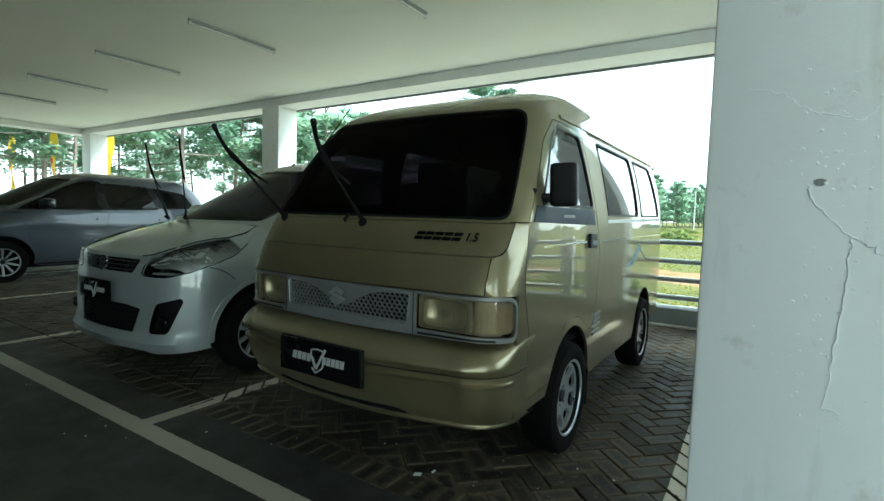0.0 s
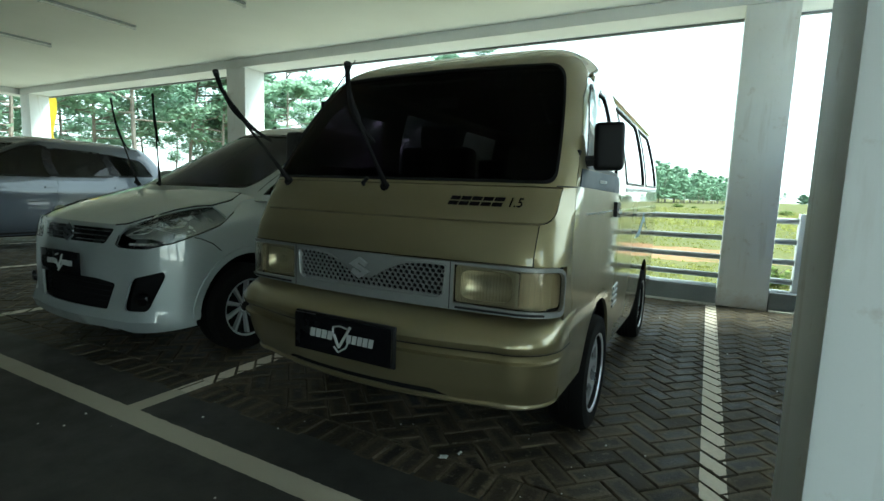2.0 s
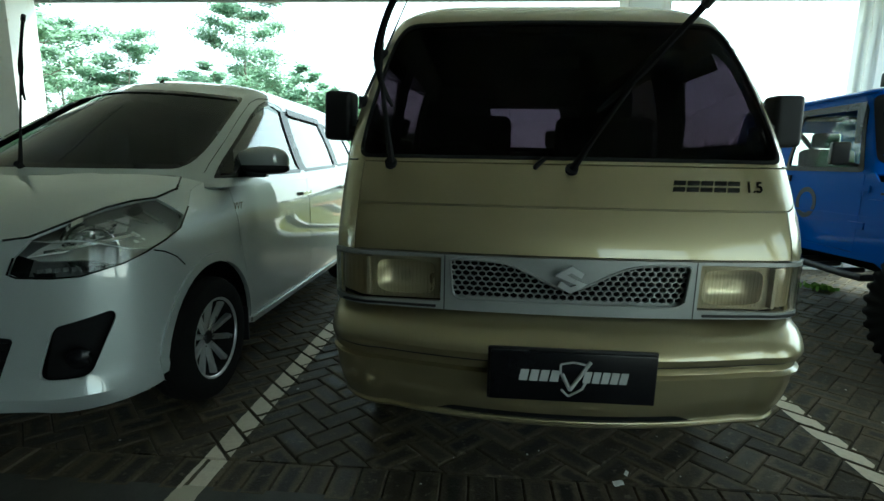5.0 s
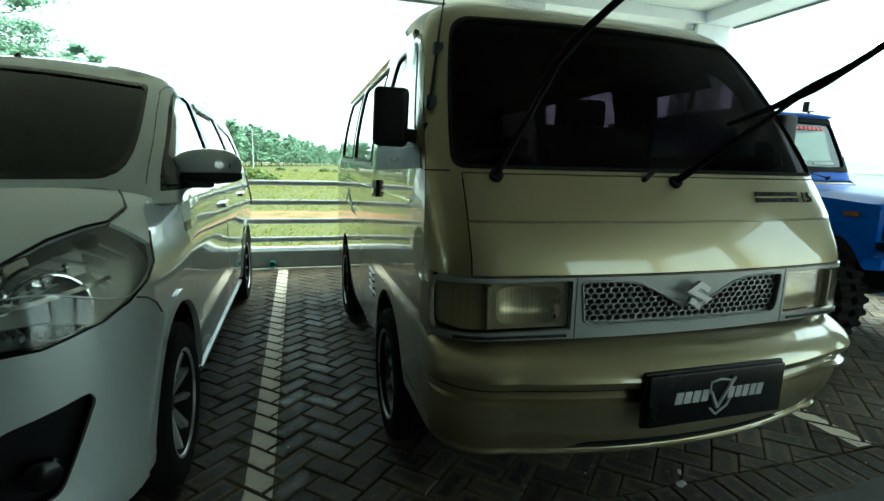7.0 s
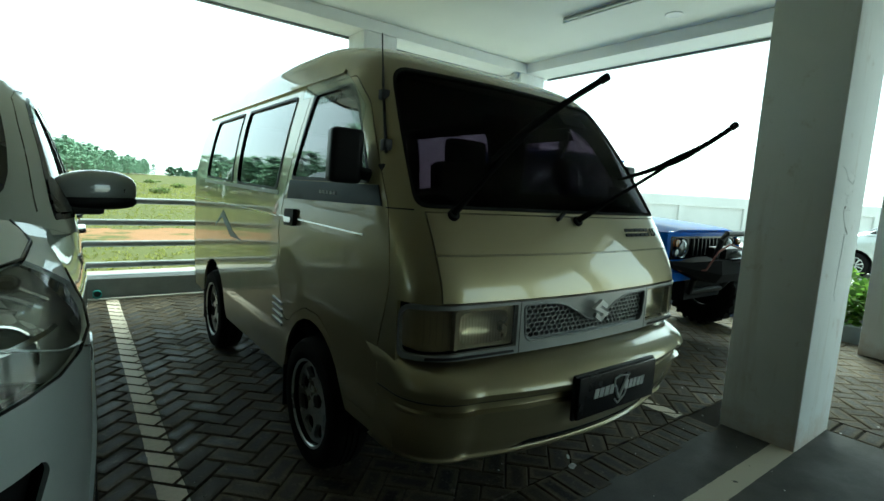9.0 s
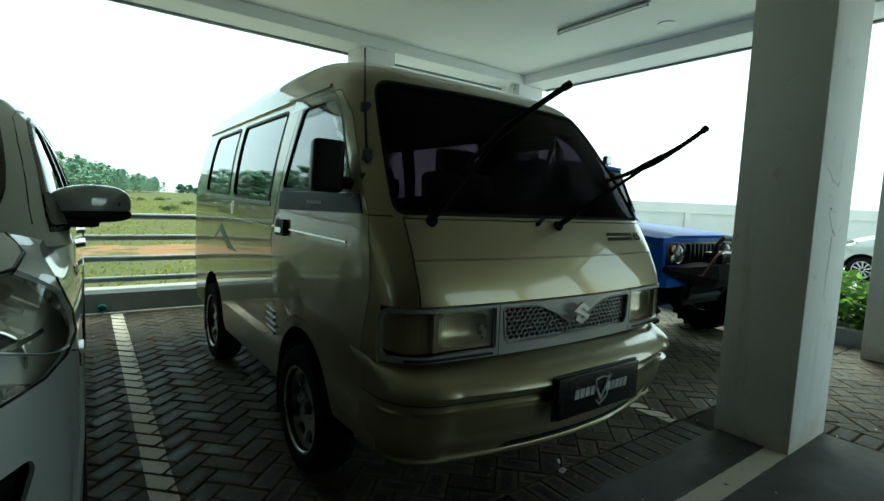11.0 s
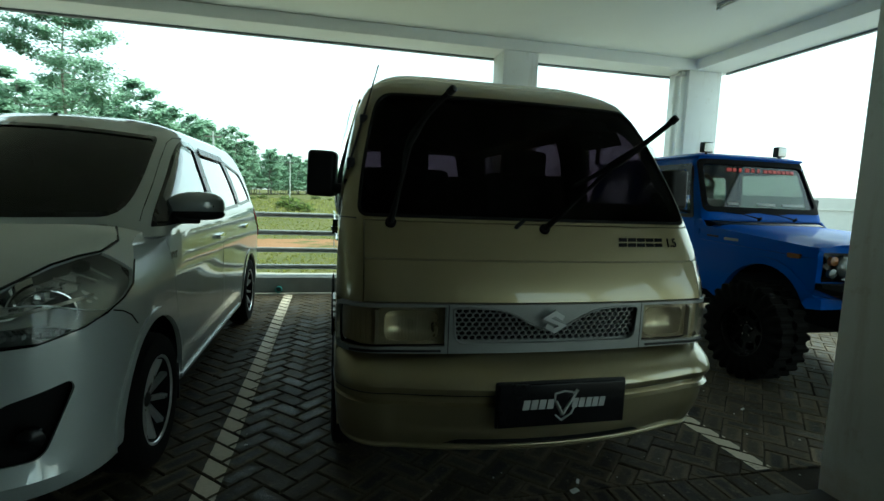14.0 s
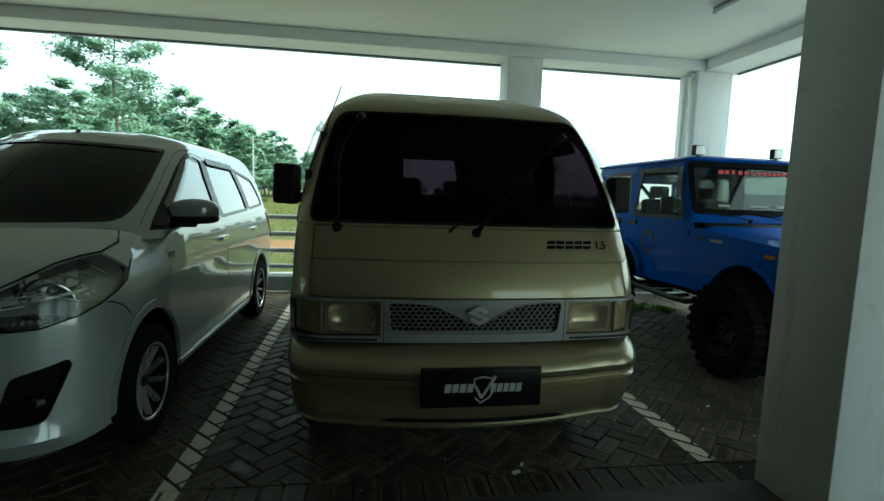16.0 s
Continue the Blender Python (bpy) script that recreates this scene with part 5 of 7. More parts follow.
    lamp_low = [(E.sx(0.47), 0.835), (E.sx(0.45), 0.775), (E.sx(0.48), 0.762), (E.sx(0.60), 0.760), (E.sx(0.68), 0.763), (find_s(E, 0.155, 0.78), 0.778), (find_s(E, 0.22, 0.80), 0.798), (find_s(E, 0.30, 0.83), 0.830), (find_s(E, 0.40, 0.86), 0.866), (find_s(E, 0.52, 0.90), 0.900)]
    LAMP = lamp_low[1:] + [(float(s), zt(s)) for s in ends] + lamp_low[:1]
    GRILLE = soft([(-0.36, 0.775), (0.36, 0.775), (0.425, 0.872), (-0.425, 0.872)], 0.02)
    INTAKE = soft([(-0.40, 0.365), (0.40, 0.365), (0.46, 0.535), (0.30, 0.555), (-0.30, 0.555), (-0.46, 0.535)], 0.02)
    FOG = soft([(E.sx(0.53), 0.37), (E.sx(0.70), 0.375), (E.sx(0.765), 0.60), (E.sx(0.755), 0.625), (E.sx(0.59), 0.575)], [0.05, 0.04, 0.02, 0.02, 0.03])
    D1 = soft([(find_s(E, y, z), z) for y, z in ((1.14, 0.30), (2.14, 0.30), (2.17, 0.6), (2.17, 1.085), (1.02, 1.068), (1.04, 0.75))], 0.03)
    D2 = soft([(find_s(E, y, z), z) for y, z in ((2.18, 0.30), (2.98, 0.30), (3.05, 0.62), (3.22, 0.80), (3.24, 1.105), (2.18, 1.085))], 0.03)
    cuts = [GRILLE, INTAKE] + [h for lp in (LAMP, FOG, D1, D2) for h in (lp, mirror(lp))]
    part("body", sheet(E, outline, cuts, 0.055, 0.014), paint, car)
    fn_top = flat(hz)
    wall_xy = [tuple(E(s, z)[:2]) for s, z in top]
    base_xy = [(0.80, 0.90), (0.72, 0.86), (0.60, 0.80), (0.40, 0.70), (0.2, 0.655), (0.0, 0.64)]
    hood_edge = [(0.43, float(wall_xy[0][1]) + 0.035), (0.50, 0.115), (0.545, 0.19), (0.61, 0.37), (0.66, 0.47), (0.70, 0.56), (0.712, 0.70), (0.66, 0.825)]
    front_xy = [p for p in wall_xy if p[0] < 0.43]
    hood_half = front_xy + hood_edge + [p for p in base_xy if p[0] < 0.64]
    poly = hood_half + [(-x, y) for x, y in hood_half[::-1] if x > 1e-6]
    part("bonnet", sheet(fn_top, poly, [], 0.05, 0.015), paint, car, smooth=50)
    for sg in (1, -1):
        rear_wall = [p for p in wall_xy if p[0] >= 0.43 and p[1] > 0.635]
        near_wall = [p for p in wall_xy if p[0] >= 0.50 and p[1] <= 0.635]
        fen = [near_wall[-1]] + rear_wall + [(0.80, 0.90), (0.72, 0.86)] + [(x + 0.006, y) for x, y in hood_edge[::-1][:3]]
        fen = [(sg * x, y) for x, y in fen]
        part("fender", sheet(fn_top, fen if sg > 0 else fen[::-1], [], 0.05, 0.015), paint, car, smooth=50)
        eye = [(x, y) for x, y in near_wall] + [(x + 0.006, y) for x, y in hood_edge[1:6][::-1]]
        eye = [(sg * x, y) for x, y in eye]
        eye = eye if sg > 0 else eye[::-1]
        brow = part("lamp_brow", sheet(lambda x, y: fn_top(x, y) - np.array([0, 0, 0.006]), eye, [], 0.04, 0.005), M["lens"], car, "clear upper lens of the headlamp", smooth=50)
        under = [(sg * x, y) for x, y in near_wall + [(0.72, 0.66), (0.60, 0.66), (0.50, 0.50), (0.43, 0.30), (0.43, 0.12)]]
        part("lamp_floor", sheet(lambda x, y: fn_top(x, y) - np.array([0, 0, 0.075]), under if sg > 0 else under[::-1], [], 0.05, 0.005), M["lamp_grey"], brow, smooth=50)
        bez = [(sg * x, y) for x, y in ((0.50, 0.10), (0.60, 0.15), (0.70, 0.36), (0.65, 0.46), (0.56, 0.30))]
        part("bezel", sheet(lambda x, y: fn_top(x, y) - np.array([0, 0, 0.062]), bez if sg > 0 else bez[::-1], [], 0.05, 0.004), M["reflector"], brow, smooth=50)
        bm = bmesh.new()
        for i in range(6):
            for j in range(3):
                u, v = 0.575 + 0.016 * i + 0.01 * j, 0.20 + 0.030 * i - 0.022 * j
                box(bm, (sg * u - 0.005, v - 0.009, hz(u, v) - 0.060), (sg * u + 0.005, v + 0.009, hz(u, v) - 0.050), 0.0)
        part("facets", bm, M["chrome"], brow)
        for k in range(5):
            u = 0.57 + 0.028 * k
            v = 0.24 + 0.065 * k
            bm = tube(bmesh.new(), [(sg * (u - 0.01), v, hz(u, v) - 0.05), (sg * (u + 0.07), v + 0.02, hz(u + 0.07, v) - 0.055)], 0.008, 8)
            part("rib", bm, M["chrome"], brow)
        bm = lathe(bmesh.new(), [(0.030, 0.0), (0.032, 0.012), (0.026, 0.014), (0.020, 0.002), (0.0005, -0.004)], 20, pose(sg * 0.672, 0.46, hz(0.672, 0.46) - 0.04, 0, -60, -90))
        part("round_lamp", bm, M["black"], brow)
    part("engine_bay", sheet(lambda x, y: flat(hz)(x, y) - np.array([0, 0, 0.035]), [(-0.46, 0.2), (0.46, 0.2), (0.60, 0.6), (0.70, 0.9), (-0.70, 0.9), (-0.60, 0.6)], [], 0.12, 0.02), M["dark"], car)
    part("cowl", sheet(lambda x, y: flat(hz)(x, y) - np.array([0, 0, 0.012]), [(-0.66, 0.82), (-0.40, 0.70), (0, 0.63), (0.40, 0.70), (0.66, 0.82), (0.66, 1.0), (0, 0.82), (-0.66, 1.0)], [], 0.06, 0.01), M["black"], car)
    # glasshouse
    gs = lambda y, z: find_s(G, y, z)
    side_edge = [(0.62, 1.150), (0.66, 1.154), (0.695, 1.172), (0.718, 1.20), (0.733, 1.25), (0.742, 1.35), (0.747, 1.5), (0.752, 1.57), (0.752, 1.592), (0.735, 1.604)]
    WSC = [(s, 1.150) for s in np.linspace(-0.56, 0.56, 13)] + side_edge + [(s, 1.607 + 0.012 * (1 - (s / 0.7) ** 2)) for s in np.linspace(0.66, -0.66, 13)] + [(-u, v) for u, v in side_edge[::-1]]
    W1 = soft([(0.872, 1.118), (gs(2.09, 1.125), 1.125), (gs(2.06, 1.545), 1.56), (1.10, 1.585), (0.965, 1.575), (0.915, 1.54), (0.892, 1.46), (0.876, 1.28)], [0.01, 0.03, 0.03, 0.05, 0.02, 0.02, 0.02, 0.02])
    W2 = soft([(gs(y, z), z) for y, z in ((2.20, 1.13), (3.02, 1.155), (2.86, 1.53), (2.17, 1.55))], 0.03)
    W3 = soft([(gs(y, z), z) for y, z in ((3.12, 1.16), (3.72, 1.19), (3.52, 1.44), (2.98, 1.52))], 0.04)
    RW = [(G.end - 0.55, 1.18), (G.end - 0.003, 1.18), (G.end - 0.003, 1.52), (G.end - 0.46, 1.52)]
    hole = [WSC] + [h for lp in (W1, W2, W3) for h in (lp, mirror(lp))] + [RW, mirror(RW)]
    TOPZ = 1.655
    gbot = [(0.0, 1.08), (G.sx(0.66), 1.06), (gs(1.1, 1.06), 1.055), (gs(2.5, 1.07), 1.07), (gs(3.8, 1.11), 1.10), (G.end, 1.11)]
    gout = gbot + [(G.end, TOPZ), (-G.end, TOPZ)] + [(-u, v) for u, v in gbot[::-1] if u > 1e-6]
    part("cabin_frame", sheet(G, gout, hole, 0.055, 0.02), paint, car)
    part("windscreen", sheet(offset(G, -0.004), grow(WSC, 0.003), [], 0.08, 0.004), M["limo"], car, "dark tinted windscreen")
    part("screen_band", sheet(offset(G, 0.002), grow(WSC, 0.004), [grow(WSC, -0.016)], 0.05, 0.006), M["gloss_black"], car)
    for flip in (False, True):
        f = mirror if flip else (lambda lp: lp)
        for lp in (W1, W2, W3):
            part("side_window", sheet(offset(G, -0.006), f(grow(lp, 0.004)), [], 0.08, 0.004), M["privacy" if near else "limo"], car, "dark tinted glass")
            part("window_seal", sheet(offset(G, 0.002), f(grow(lp, 0.016)), [f(grow(lp, -0.010))], 0.06, 0.006), M["gloss_black"], car)
        for lp in (((2.085, 1.125), (2.205, 1.13), (2.175, 1.55), (2.055, 1.55)), ((3.015, 1.155), (3.125, 1.16), (2.985, 1.52), (2.855, 1.53))):
            part("pillar_trim", sheet(offset(G, 0.003), f([(gs(y, z), z) for y, z in lp]), [], 0.06, 0.005), M["gloss_black"], car, "black pillar cover")
        part("rear_window", sheet(offset(G, -0.005), f(RW), [], 0.08, 0.004), M["limo"], car)
        if near:
            vis1 = [(0.89, 1.46), (0.908, 1.545), (0.955, 1.58), (1.08, 1.592), (gs(2.07, 1.565), 1.565), (gs(2.07, 1.535), 1.535), (1.08, 1.562), (0.985, 1.55), (0.932, 1.52), (0.907, 1.46)]
            vis2 = [(gs(y, z), z) for y, z in ((2.17, 1.572), (2.86, 1.555), (2.90, 1.51), (2.17, 1.528))]
            part("rain_visor", sheet(offset(G, 0.012), f(vis1), [], 0.05, 0.004), M["clear"], car, "clear plastic rain visor")
            part("rain_visor", sheet(offset(G, 0.014), f(vis2), [], 0.05, 0.004), M["gloss_black"], car, "dark plastic rain visor")
        groove = [(0.800, 1.13), (0.806, 1.45), (0.822, 1.572), (0.87, 1.614), (1.0, 1.622), (1.0, 1.618), (0.873, 1.609), (0.826, 1.570), (0.810, 1.45), (0.804, 1.13)]
        part("door_gap", sheet(offset(G, 0.0012), f(groove), [], 0.05, 0.003), M["gloss_black"], car)
        for lp, hy in ((D1, 1.99), (D2, 3.02)):
            d = part("door", sheet(E, f(grow(lp, -0.003)), [], 0.055, 0.014), paint, car)
            hl = soft([(find_s(E, y, z), z) for y, z in ((hy, 0.945), (hy + 0.17, 0.955), (hy + 0.17, 0.98), (hy, 0.972))], 0.01)
            part("handle", sheet(offset(E, 0.028), f(hl), [], 0.03, 0.03), paint if not near else M["chrome"], d)
        # Silver on the near car paints a thin highlight along the body's foot.
        rk = [(find_s(E, y, z), z) for y, z in ((1.16, 0.258), (2.95, 0.258), (2.95, 0.282), (1.16, 0.282))]
        part("sill", sheet(offset(E, 0.012), f(rk), [], 0.06, 0.014), M["silver"] if near else M["black"], car, "thin sill strip, silver where it paints an edge highlight")
        for c, rr in ((WF, 0.385), (WR, 0.36)):
            o1, o2 = arc(c, 0.315, rr + 0.045, 182, -2, 20), arc(c, 0.315, rr + 0.002, 182, -2, 20)
            part("arch_lip", sheet(offset(E, 0.009), f([(find_s(E, y, z), z) for y, z in o1 + o2[::-1]]), [], 0.04, 0.02), paint, car)
        seam = [(find_s(E, y, z), z) for y, z in ((0.33, 0.832), (0.38, 0.818), (0.45, 0.785), (0.51, 0.735))]
        bm = tube(bmesh.new(), [Vector(p) for p in offset(E, 0.001)(np.array([(-1 if flip else 1) * q[0] for q in seam]), np.array([q[1] for q in seam]))], 0.003, 6)
        part("fender_seam", bm, M["gloss_black"], car)
        edge3 = [Vector(((-1 if flip else 1) * x, y, float(hz(x, y)) + 0.001)) for x, y in hood_edge]
        part("bonnet_seam", tube(bmesh.new(), edge3, 0.0048, 6), M["gloss_black"], car, "dark gap along the bonnet")
        # lamps
        sg = -1 if flip else 1
        back_loop = [(E.sx(0.43), 0.745), (E.sx(0.70), 0.742), (find_s(E, 0.42, 0.78), 0.765), (find_s(E, 0.58, 0.84), 0.82), (find_s(E, 0.72, 0.90), 0.87)] + [(float(s), zt(s) - 0.03) for s in np.linspace(find_s(E, 0.70, 0.94), E.sx(0.46), 9)]
        lamp = part("headlamp", sheet(offset(E, -0.14), f(back_loop), [], 0.05, 0.006), M["lamp_grey"], car, "clear headlamp")
        rim = np.array([q for q in lamp_low + [(float(ends[0]), zt(ends[0]))]])
        part("gasket", tube(bmesh.new(), [Vector(p) for p in offset(E, 0.001)(sg * rim[:, 0], rim[:, 1])], 0.0038, 6), M["gloss_black"], lamp)
        part("lens", sheet(offset(E, 0.002), f(grow(LAMP, -0.003)), [], 0.045, 0.005), M["lens"], lamp, "clear lens")
        at = pose(sg * 0.665, 0.225, 0.842, 0, 0, -90 + sg * 24)
        part("bowl", lathe(bmesh.new(), [(0.086, 0.0), (0.088, 0.006), (0.083, 0.007), (0.079, 0.0), (0.074, -0.025), (0.055, -0.052), (0.022, -0.066), (0.0005, -0.067)], 32, at), M["lamp_chrome"], lamp, "round chrome reflector")
        part("bulb_shield", lathe(bmesh.new(), [(0.019, -0.064), (0.021, -0.03), (0.017, -0.012), (0.0005, -0.008)], 18, at), M["chrome"], lamp)
        for r0, r1, h0, h1 in ((0.090, 0.112, -0.004, -0.022), (0.117, 0.134, -0.014, -0.040)):
            bm = bmesh.new()
            last = None
            for k in range(15):
                q = radians(-42 + 8.2 * k)
                row = [bm.verts.new(at @ Vector((h, -sg * rr_ * math.cos(q), rr_ * math.sin(q)))) for rr_, h in ((r0, h0), (r1, h1), (r1, h1 - 0.03))]
                if last:
                    for a in (0, 1):
                        bm.faces.new((last[a], last[a + 1], row[a + 1], row[a]))
                last = row
            part("crescent", bm, M["lamp_chrome"], lamp, "chrome crescent round the reflector", smooth=25)
        bm = bmesh.new()
        for k in range(9):
            x = 0.53 + 0.022 * k
            box(bm, (sg * x - 0.003, 0.10 + 0.014 * k, 0.772), (sg * x + 0.003, 0.125 + 0.014 * k, 0.788), 0.0)
        part("flutes", bm, M["lamp_grey"], lamp)
        part("trim_blade", sheet(offset(E, -0.02), f([(E.sx(0.56), 0.850), (find_s(E, 0.30, 0.91), 0.905), (find_s(E, 0.30, 0.92), 0.917), (E.sx(0.56), 0.862)]), [], 0.04, 0.01), M["lamp_chrome"], lamp)
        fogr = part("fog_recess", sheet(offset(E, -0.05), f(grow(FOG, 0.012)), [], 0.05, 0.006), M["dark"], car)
        bm = lathe(bmesh.new(), [(0.042, 0.0), (0.040, 0.02), (0.030, 0.026), (0.0005, 0.03)], 20, pose(sg * 0.66, 0.10, 0.455, 0, 0, -90 + sg * 22))
        part("fog_lamp", bm, M["gloss_black"], fogr)
        tail = soft([(find_s(E, 3.92, 0.9), 0.80), (E.end - 0.66, 0.80), (E.end - 0.62, 1.10), (find_s(E, 3.78, 1.1), 1.10)], 0.02)
        part("tail_lamp", sheet(offset(E, 0.008), f(tail), [], 0.05, 0.02), M["red_lens"], car, "red tail lamp")
        # mirror
        mir = part("mirror", mirror_bm(), paint, car, "body-coloured door mirror with a lamp strip")
        mir.matrix_basis = pose(sg * 0.89, 1.28, 1.20, 0, 0, sg * 14)
        part("mirror_glass", boxes(((-0.095, 0.056, -0.058), (0.095, 0.059, 0.058)), bevel=0.001, segs=1), M["chrome"], mir)
        part("side_repeater", boxes(((-0.0 if sg > 0 else -0.085, -0.068, -0.008), (0.085 if sg > 0 else 0.0, -0.055, 0.008)), bevel=0.003), M["gloss_black"], mir)
        bm = bmesh.new()
        box(bm, (-0.15 if sg > 0 else -0.02, -0.05, -0.10), (0.02 if sg > 0 else 0.15, 0.05, -0.05), 0.018)
        part("mirror_foot", bm, M["black"], mir)
        bm = mirror_bm()
        for v in bm.verts:
            v.co = (v.co.x * 1.0, v.co.y * 1.02, v.co.z * 0.45 - 0.046)
        part("lower_cover", bm, M["black"], mir, "black lower cover")
        part("mirror_base", sheet(offset(G, 0.008), f(soft([(0.862, 1.12), (0.965, 1.12), (0.945, 1.17), (0.895, 1.235), (0.866, 1.235)], 0.01)), [], 0.04, 0.02), M["gloss_black"], car)
        if near:
            flap = boxes(((sg * 0.76 - 0.07, 1.105, 0.16), (sg * 0.76 + 0.07, 1.118, 0.36)), bevel=0.004)
            part("mud_flap", flap, M["black"], car)
    part("lining", sheet(offset(G, -0.03), gout, [grow(lp, 0.012) for lp in hole], 0.09, 0.004), M["dark"], car)
    part("grille_back", sheet(offset(E, -0.04), grow(GRILLE, 0.02), [], 0.06, 0.004), M["gloss_black"], car)
    for z in (0.795, 0.824, 0.853):
        part("grille_bar", sheet(offset(E, 0.002), [(-0.35 - (z - 0.79) * 0.6, z - 0.0035), (0.35 + (z - 0.79) * 0.6, z - 0.0035), (0.35 + (z - 0.79) * 0.6, z + 0.0035), (-0.35 - (z - 0.79) * 0.6, z + 0.0035)], [], 0.05, 0.02), M["chrome"], car)
    part("emblem", emblem_bm(E, 0.825, 0.018, 1.3), M["chrome"], car, "chrome zigzag emblem")
    intake = part("intake", sheet(offset(E, -0.05), grow(INTAKE, 0.02), [], 0.06, 0.004), M["dark"], car)
    for z in (0.40, 0.435, 0.47, 0.505):
        part("intake_bar", sheet(offset(E, -0.035), [(-0.41, z - 0.005), (0.41, z - 0.005), (0.41, z + 0.005), (-0.41, z + 0.005)], [], 0.06, 0.012), M["dark"], intake)
    if near:
        pl = part("number_plate", boxes(((-0.235, -0.045, 0.565), (0.235, -0.033, 0.715)), bevel=0.004), M["gloss_black"], car, "black dealer plate with pale marks")
        part("mark_left", bars([(-0.15 + 0.030 * k, -0.126 + 0.030 * k) for k in range(4)], 0.622, 0.034, -0.045), M["white_mark"], pl)
        part("mark_right", bars([(0.032 + 0.026 * k, 0.053 + 0.026 * k) for k in range(5)], 0.622, 0.034, -0.045), M["white_mark"], pl)
        bm = bmesh.new()
        for (a, b), (c, d) in (((-0.03, 0.65), (-0.005, 0.60)), ((-0.005, 0.60), (0.05, 0.69)), ((-0.035, 0.68), (0.0, 0.69)), ((-0.01, 0.582), (0.04, 0.625))):
            tube(bm, [(a, -0.047, b), (c, -0.047, d)], 0.0055, 6)
        part("shield_mark", bm, M["white_mark"], pl)
        bm = text_mesh("VVT", 0.05)
        for v in bm.verts:
            v.co = Vector((find_s(E, 1.00, 0.95) + v.co.x * 1.0, v.co.z, 0.935 + v.co.y))
        part("engine_mark", on_sheet(bm, E, 0.003), M["chrome"], car, smooth=0)
    # roof
    ss = np.linspace(-G.end, G.end, 141)[:-1]
    edge = [tuple(p) for p in G(ss, np.full(ss.shape, TOPZ))]
    crown_ = spline([(1.3, 1.685), (1.7, 1.722), (2.3, 1.752), (3.0, 1.752), (3.8, 1.70)])
    part("roof", ring_patch(edge, lambda q, x, y, z: z + (max(float(crown_(y)), z) - z) * (1 - (1 - q) ** 3) ** 0.8, 12), paint, car, smooth=60)
    bm = tube(bmesh.new(), [(0, 1.74, 1.675), (0, 1.755, 1.70), (0, 1.775, 1.712)], [0.02, 0.012, 0.008], 10)
    part("aerial_base", bm, M["black"], car)
    part("underbody", boxes(((-0.66, 0.35, 0.20), (0.66, 3.9, 0.34)), ((-0.5, 0.2, 0.34), (0.5, 3.9, 0.75))), M["dark"], car)
    part("cabin_tub", boxes(((-0.72, 1.0, 0.7), (0.72, 3.8, 0.98)), bevel=0.02), M["dark"], car)
    part("dashboard", boxes(((-0.7, 0.92, 0.9), (0.7, 1.3, 1.10)), bevel=0.04), M["black"], car)
    for y in (1.75, 2.6):
        for x in (-0.37, 0.37):
            o = part("seat", seat_bm(0.5, 0.5, 0.78, 0.58), M["fabric"], car)
            o.location = (x, y, -0.15)
            part("headrest", headrest_bm((x, y + 0.29, 1.20)), M["fabric"], car)
    st = ("spoke", 10, M["alloy"], True)
    for y in (WF, WR):
        for sg in (-1, 1):
            wheel_parts(car, (sg * 0.755, y, 0.31), 0.31, 0.185, 0.205, st, sg)
    return car


EX, EY = -3.82, 1.90
white_car = carrier("people_carrier", "pearl white people carrier with dark glass and wipers raised", (EX, EY, 0), M["pearl"])
L2 = lambda x, y, z: (x - EX, y - EY, z)
wiper(white_car, L2(-4.11, 2.545, 1.155), L2(-4.108, 2.415, 1.53), L2(-4.09, 2.36, 1.76), L2(-4.083, 2.475, 1.40), 0.75)
wiper(white_car, L2(-3.835, 2.55, 1.155), L2(-3.63, 2.40, 1.57), L2(-3.51, 2.315, 1.75), L2(-3.685, 2.46, 1.44), 0.75)
grey_car = carrier("people_carrier", "grey metallic people carrier with dark windows, parked in its bay", (-10.45, 2.2, 0), M["grey"], near=False)
grey_car.scale = (1.03, 1.03, 1.05)
carrier("people_carrier", "white car parked beyond the garden bed", (13.05, 4.9, GROUND + 0.12), M["pearl"], rz=176, near=False)

# ---- the blue off-roader ----
JX, JY = 1.83, 2.94
jeep = empty("off_roader", (JX, JY, 0), "blue short-wheelbase off-roader with knobbly tyres and roof lamps", "car")
J = Shell(0.70, 3.30, [(0.5, 0.69), (0.8, 0.70), (1.10, 0.695), (1.2, 0.685), (1.5, 0.66), (1.80, 0.60)], [(0.5, 0.02), (0.9, 0.0), (1.12, 0.015), (1.74, 0.02)], [(0.5, 0.0), (1.2, 0.0), (1.74, -0.16)], bow=0.012, rf=0.05, rr=0.08, rear_bow=0.01)
jy = lambda y, z=0.9: find_s(J, y, z)
JF, JR = 0.36, 2.35
jfoot = [(0, 0.62), (jy(0.05), 0.62), *[(jy(y), z) for y, z in arc(JF + 0.06, 0.48, 0.40, 160, 5, 14)], (jy(0.98), 0.56), (jy(1.80), 0.54), *[(jy(y), z) for y, z in arc(JR, 0.47, 0.41, 172, 8, 14)], (jy(3.1), 0.58), (J.end, 0.6)]
jtop = [(J.end, 1.19), (jy(1.17), 1.19), (jy(1.11), 1.13), (jy(0.08), 1.045), (0, 1.045)]
jhalf = jfoot + jtop
jout = jhalf + [(-u, v) for u, v in jhalf[::-1] if u > 1e-6]
JD = soft([(jy(y), z) for y, z in ((1.25, 0.60), (1.86, 0.60), (1.98, 0.85), (2.26, 0.95), (2.26, 1.185), (1.25, 1.185))], 0.03)
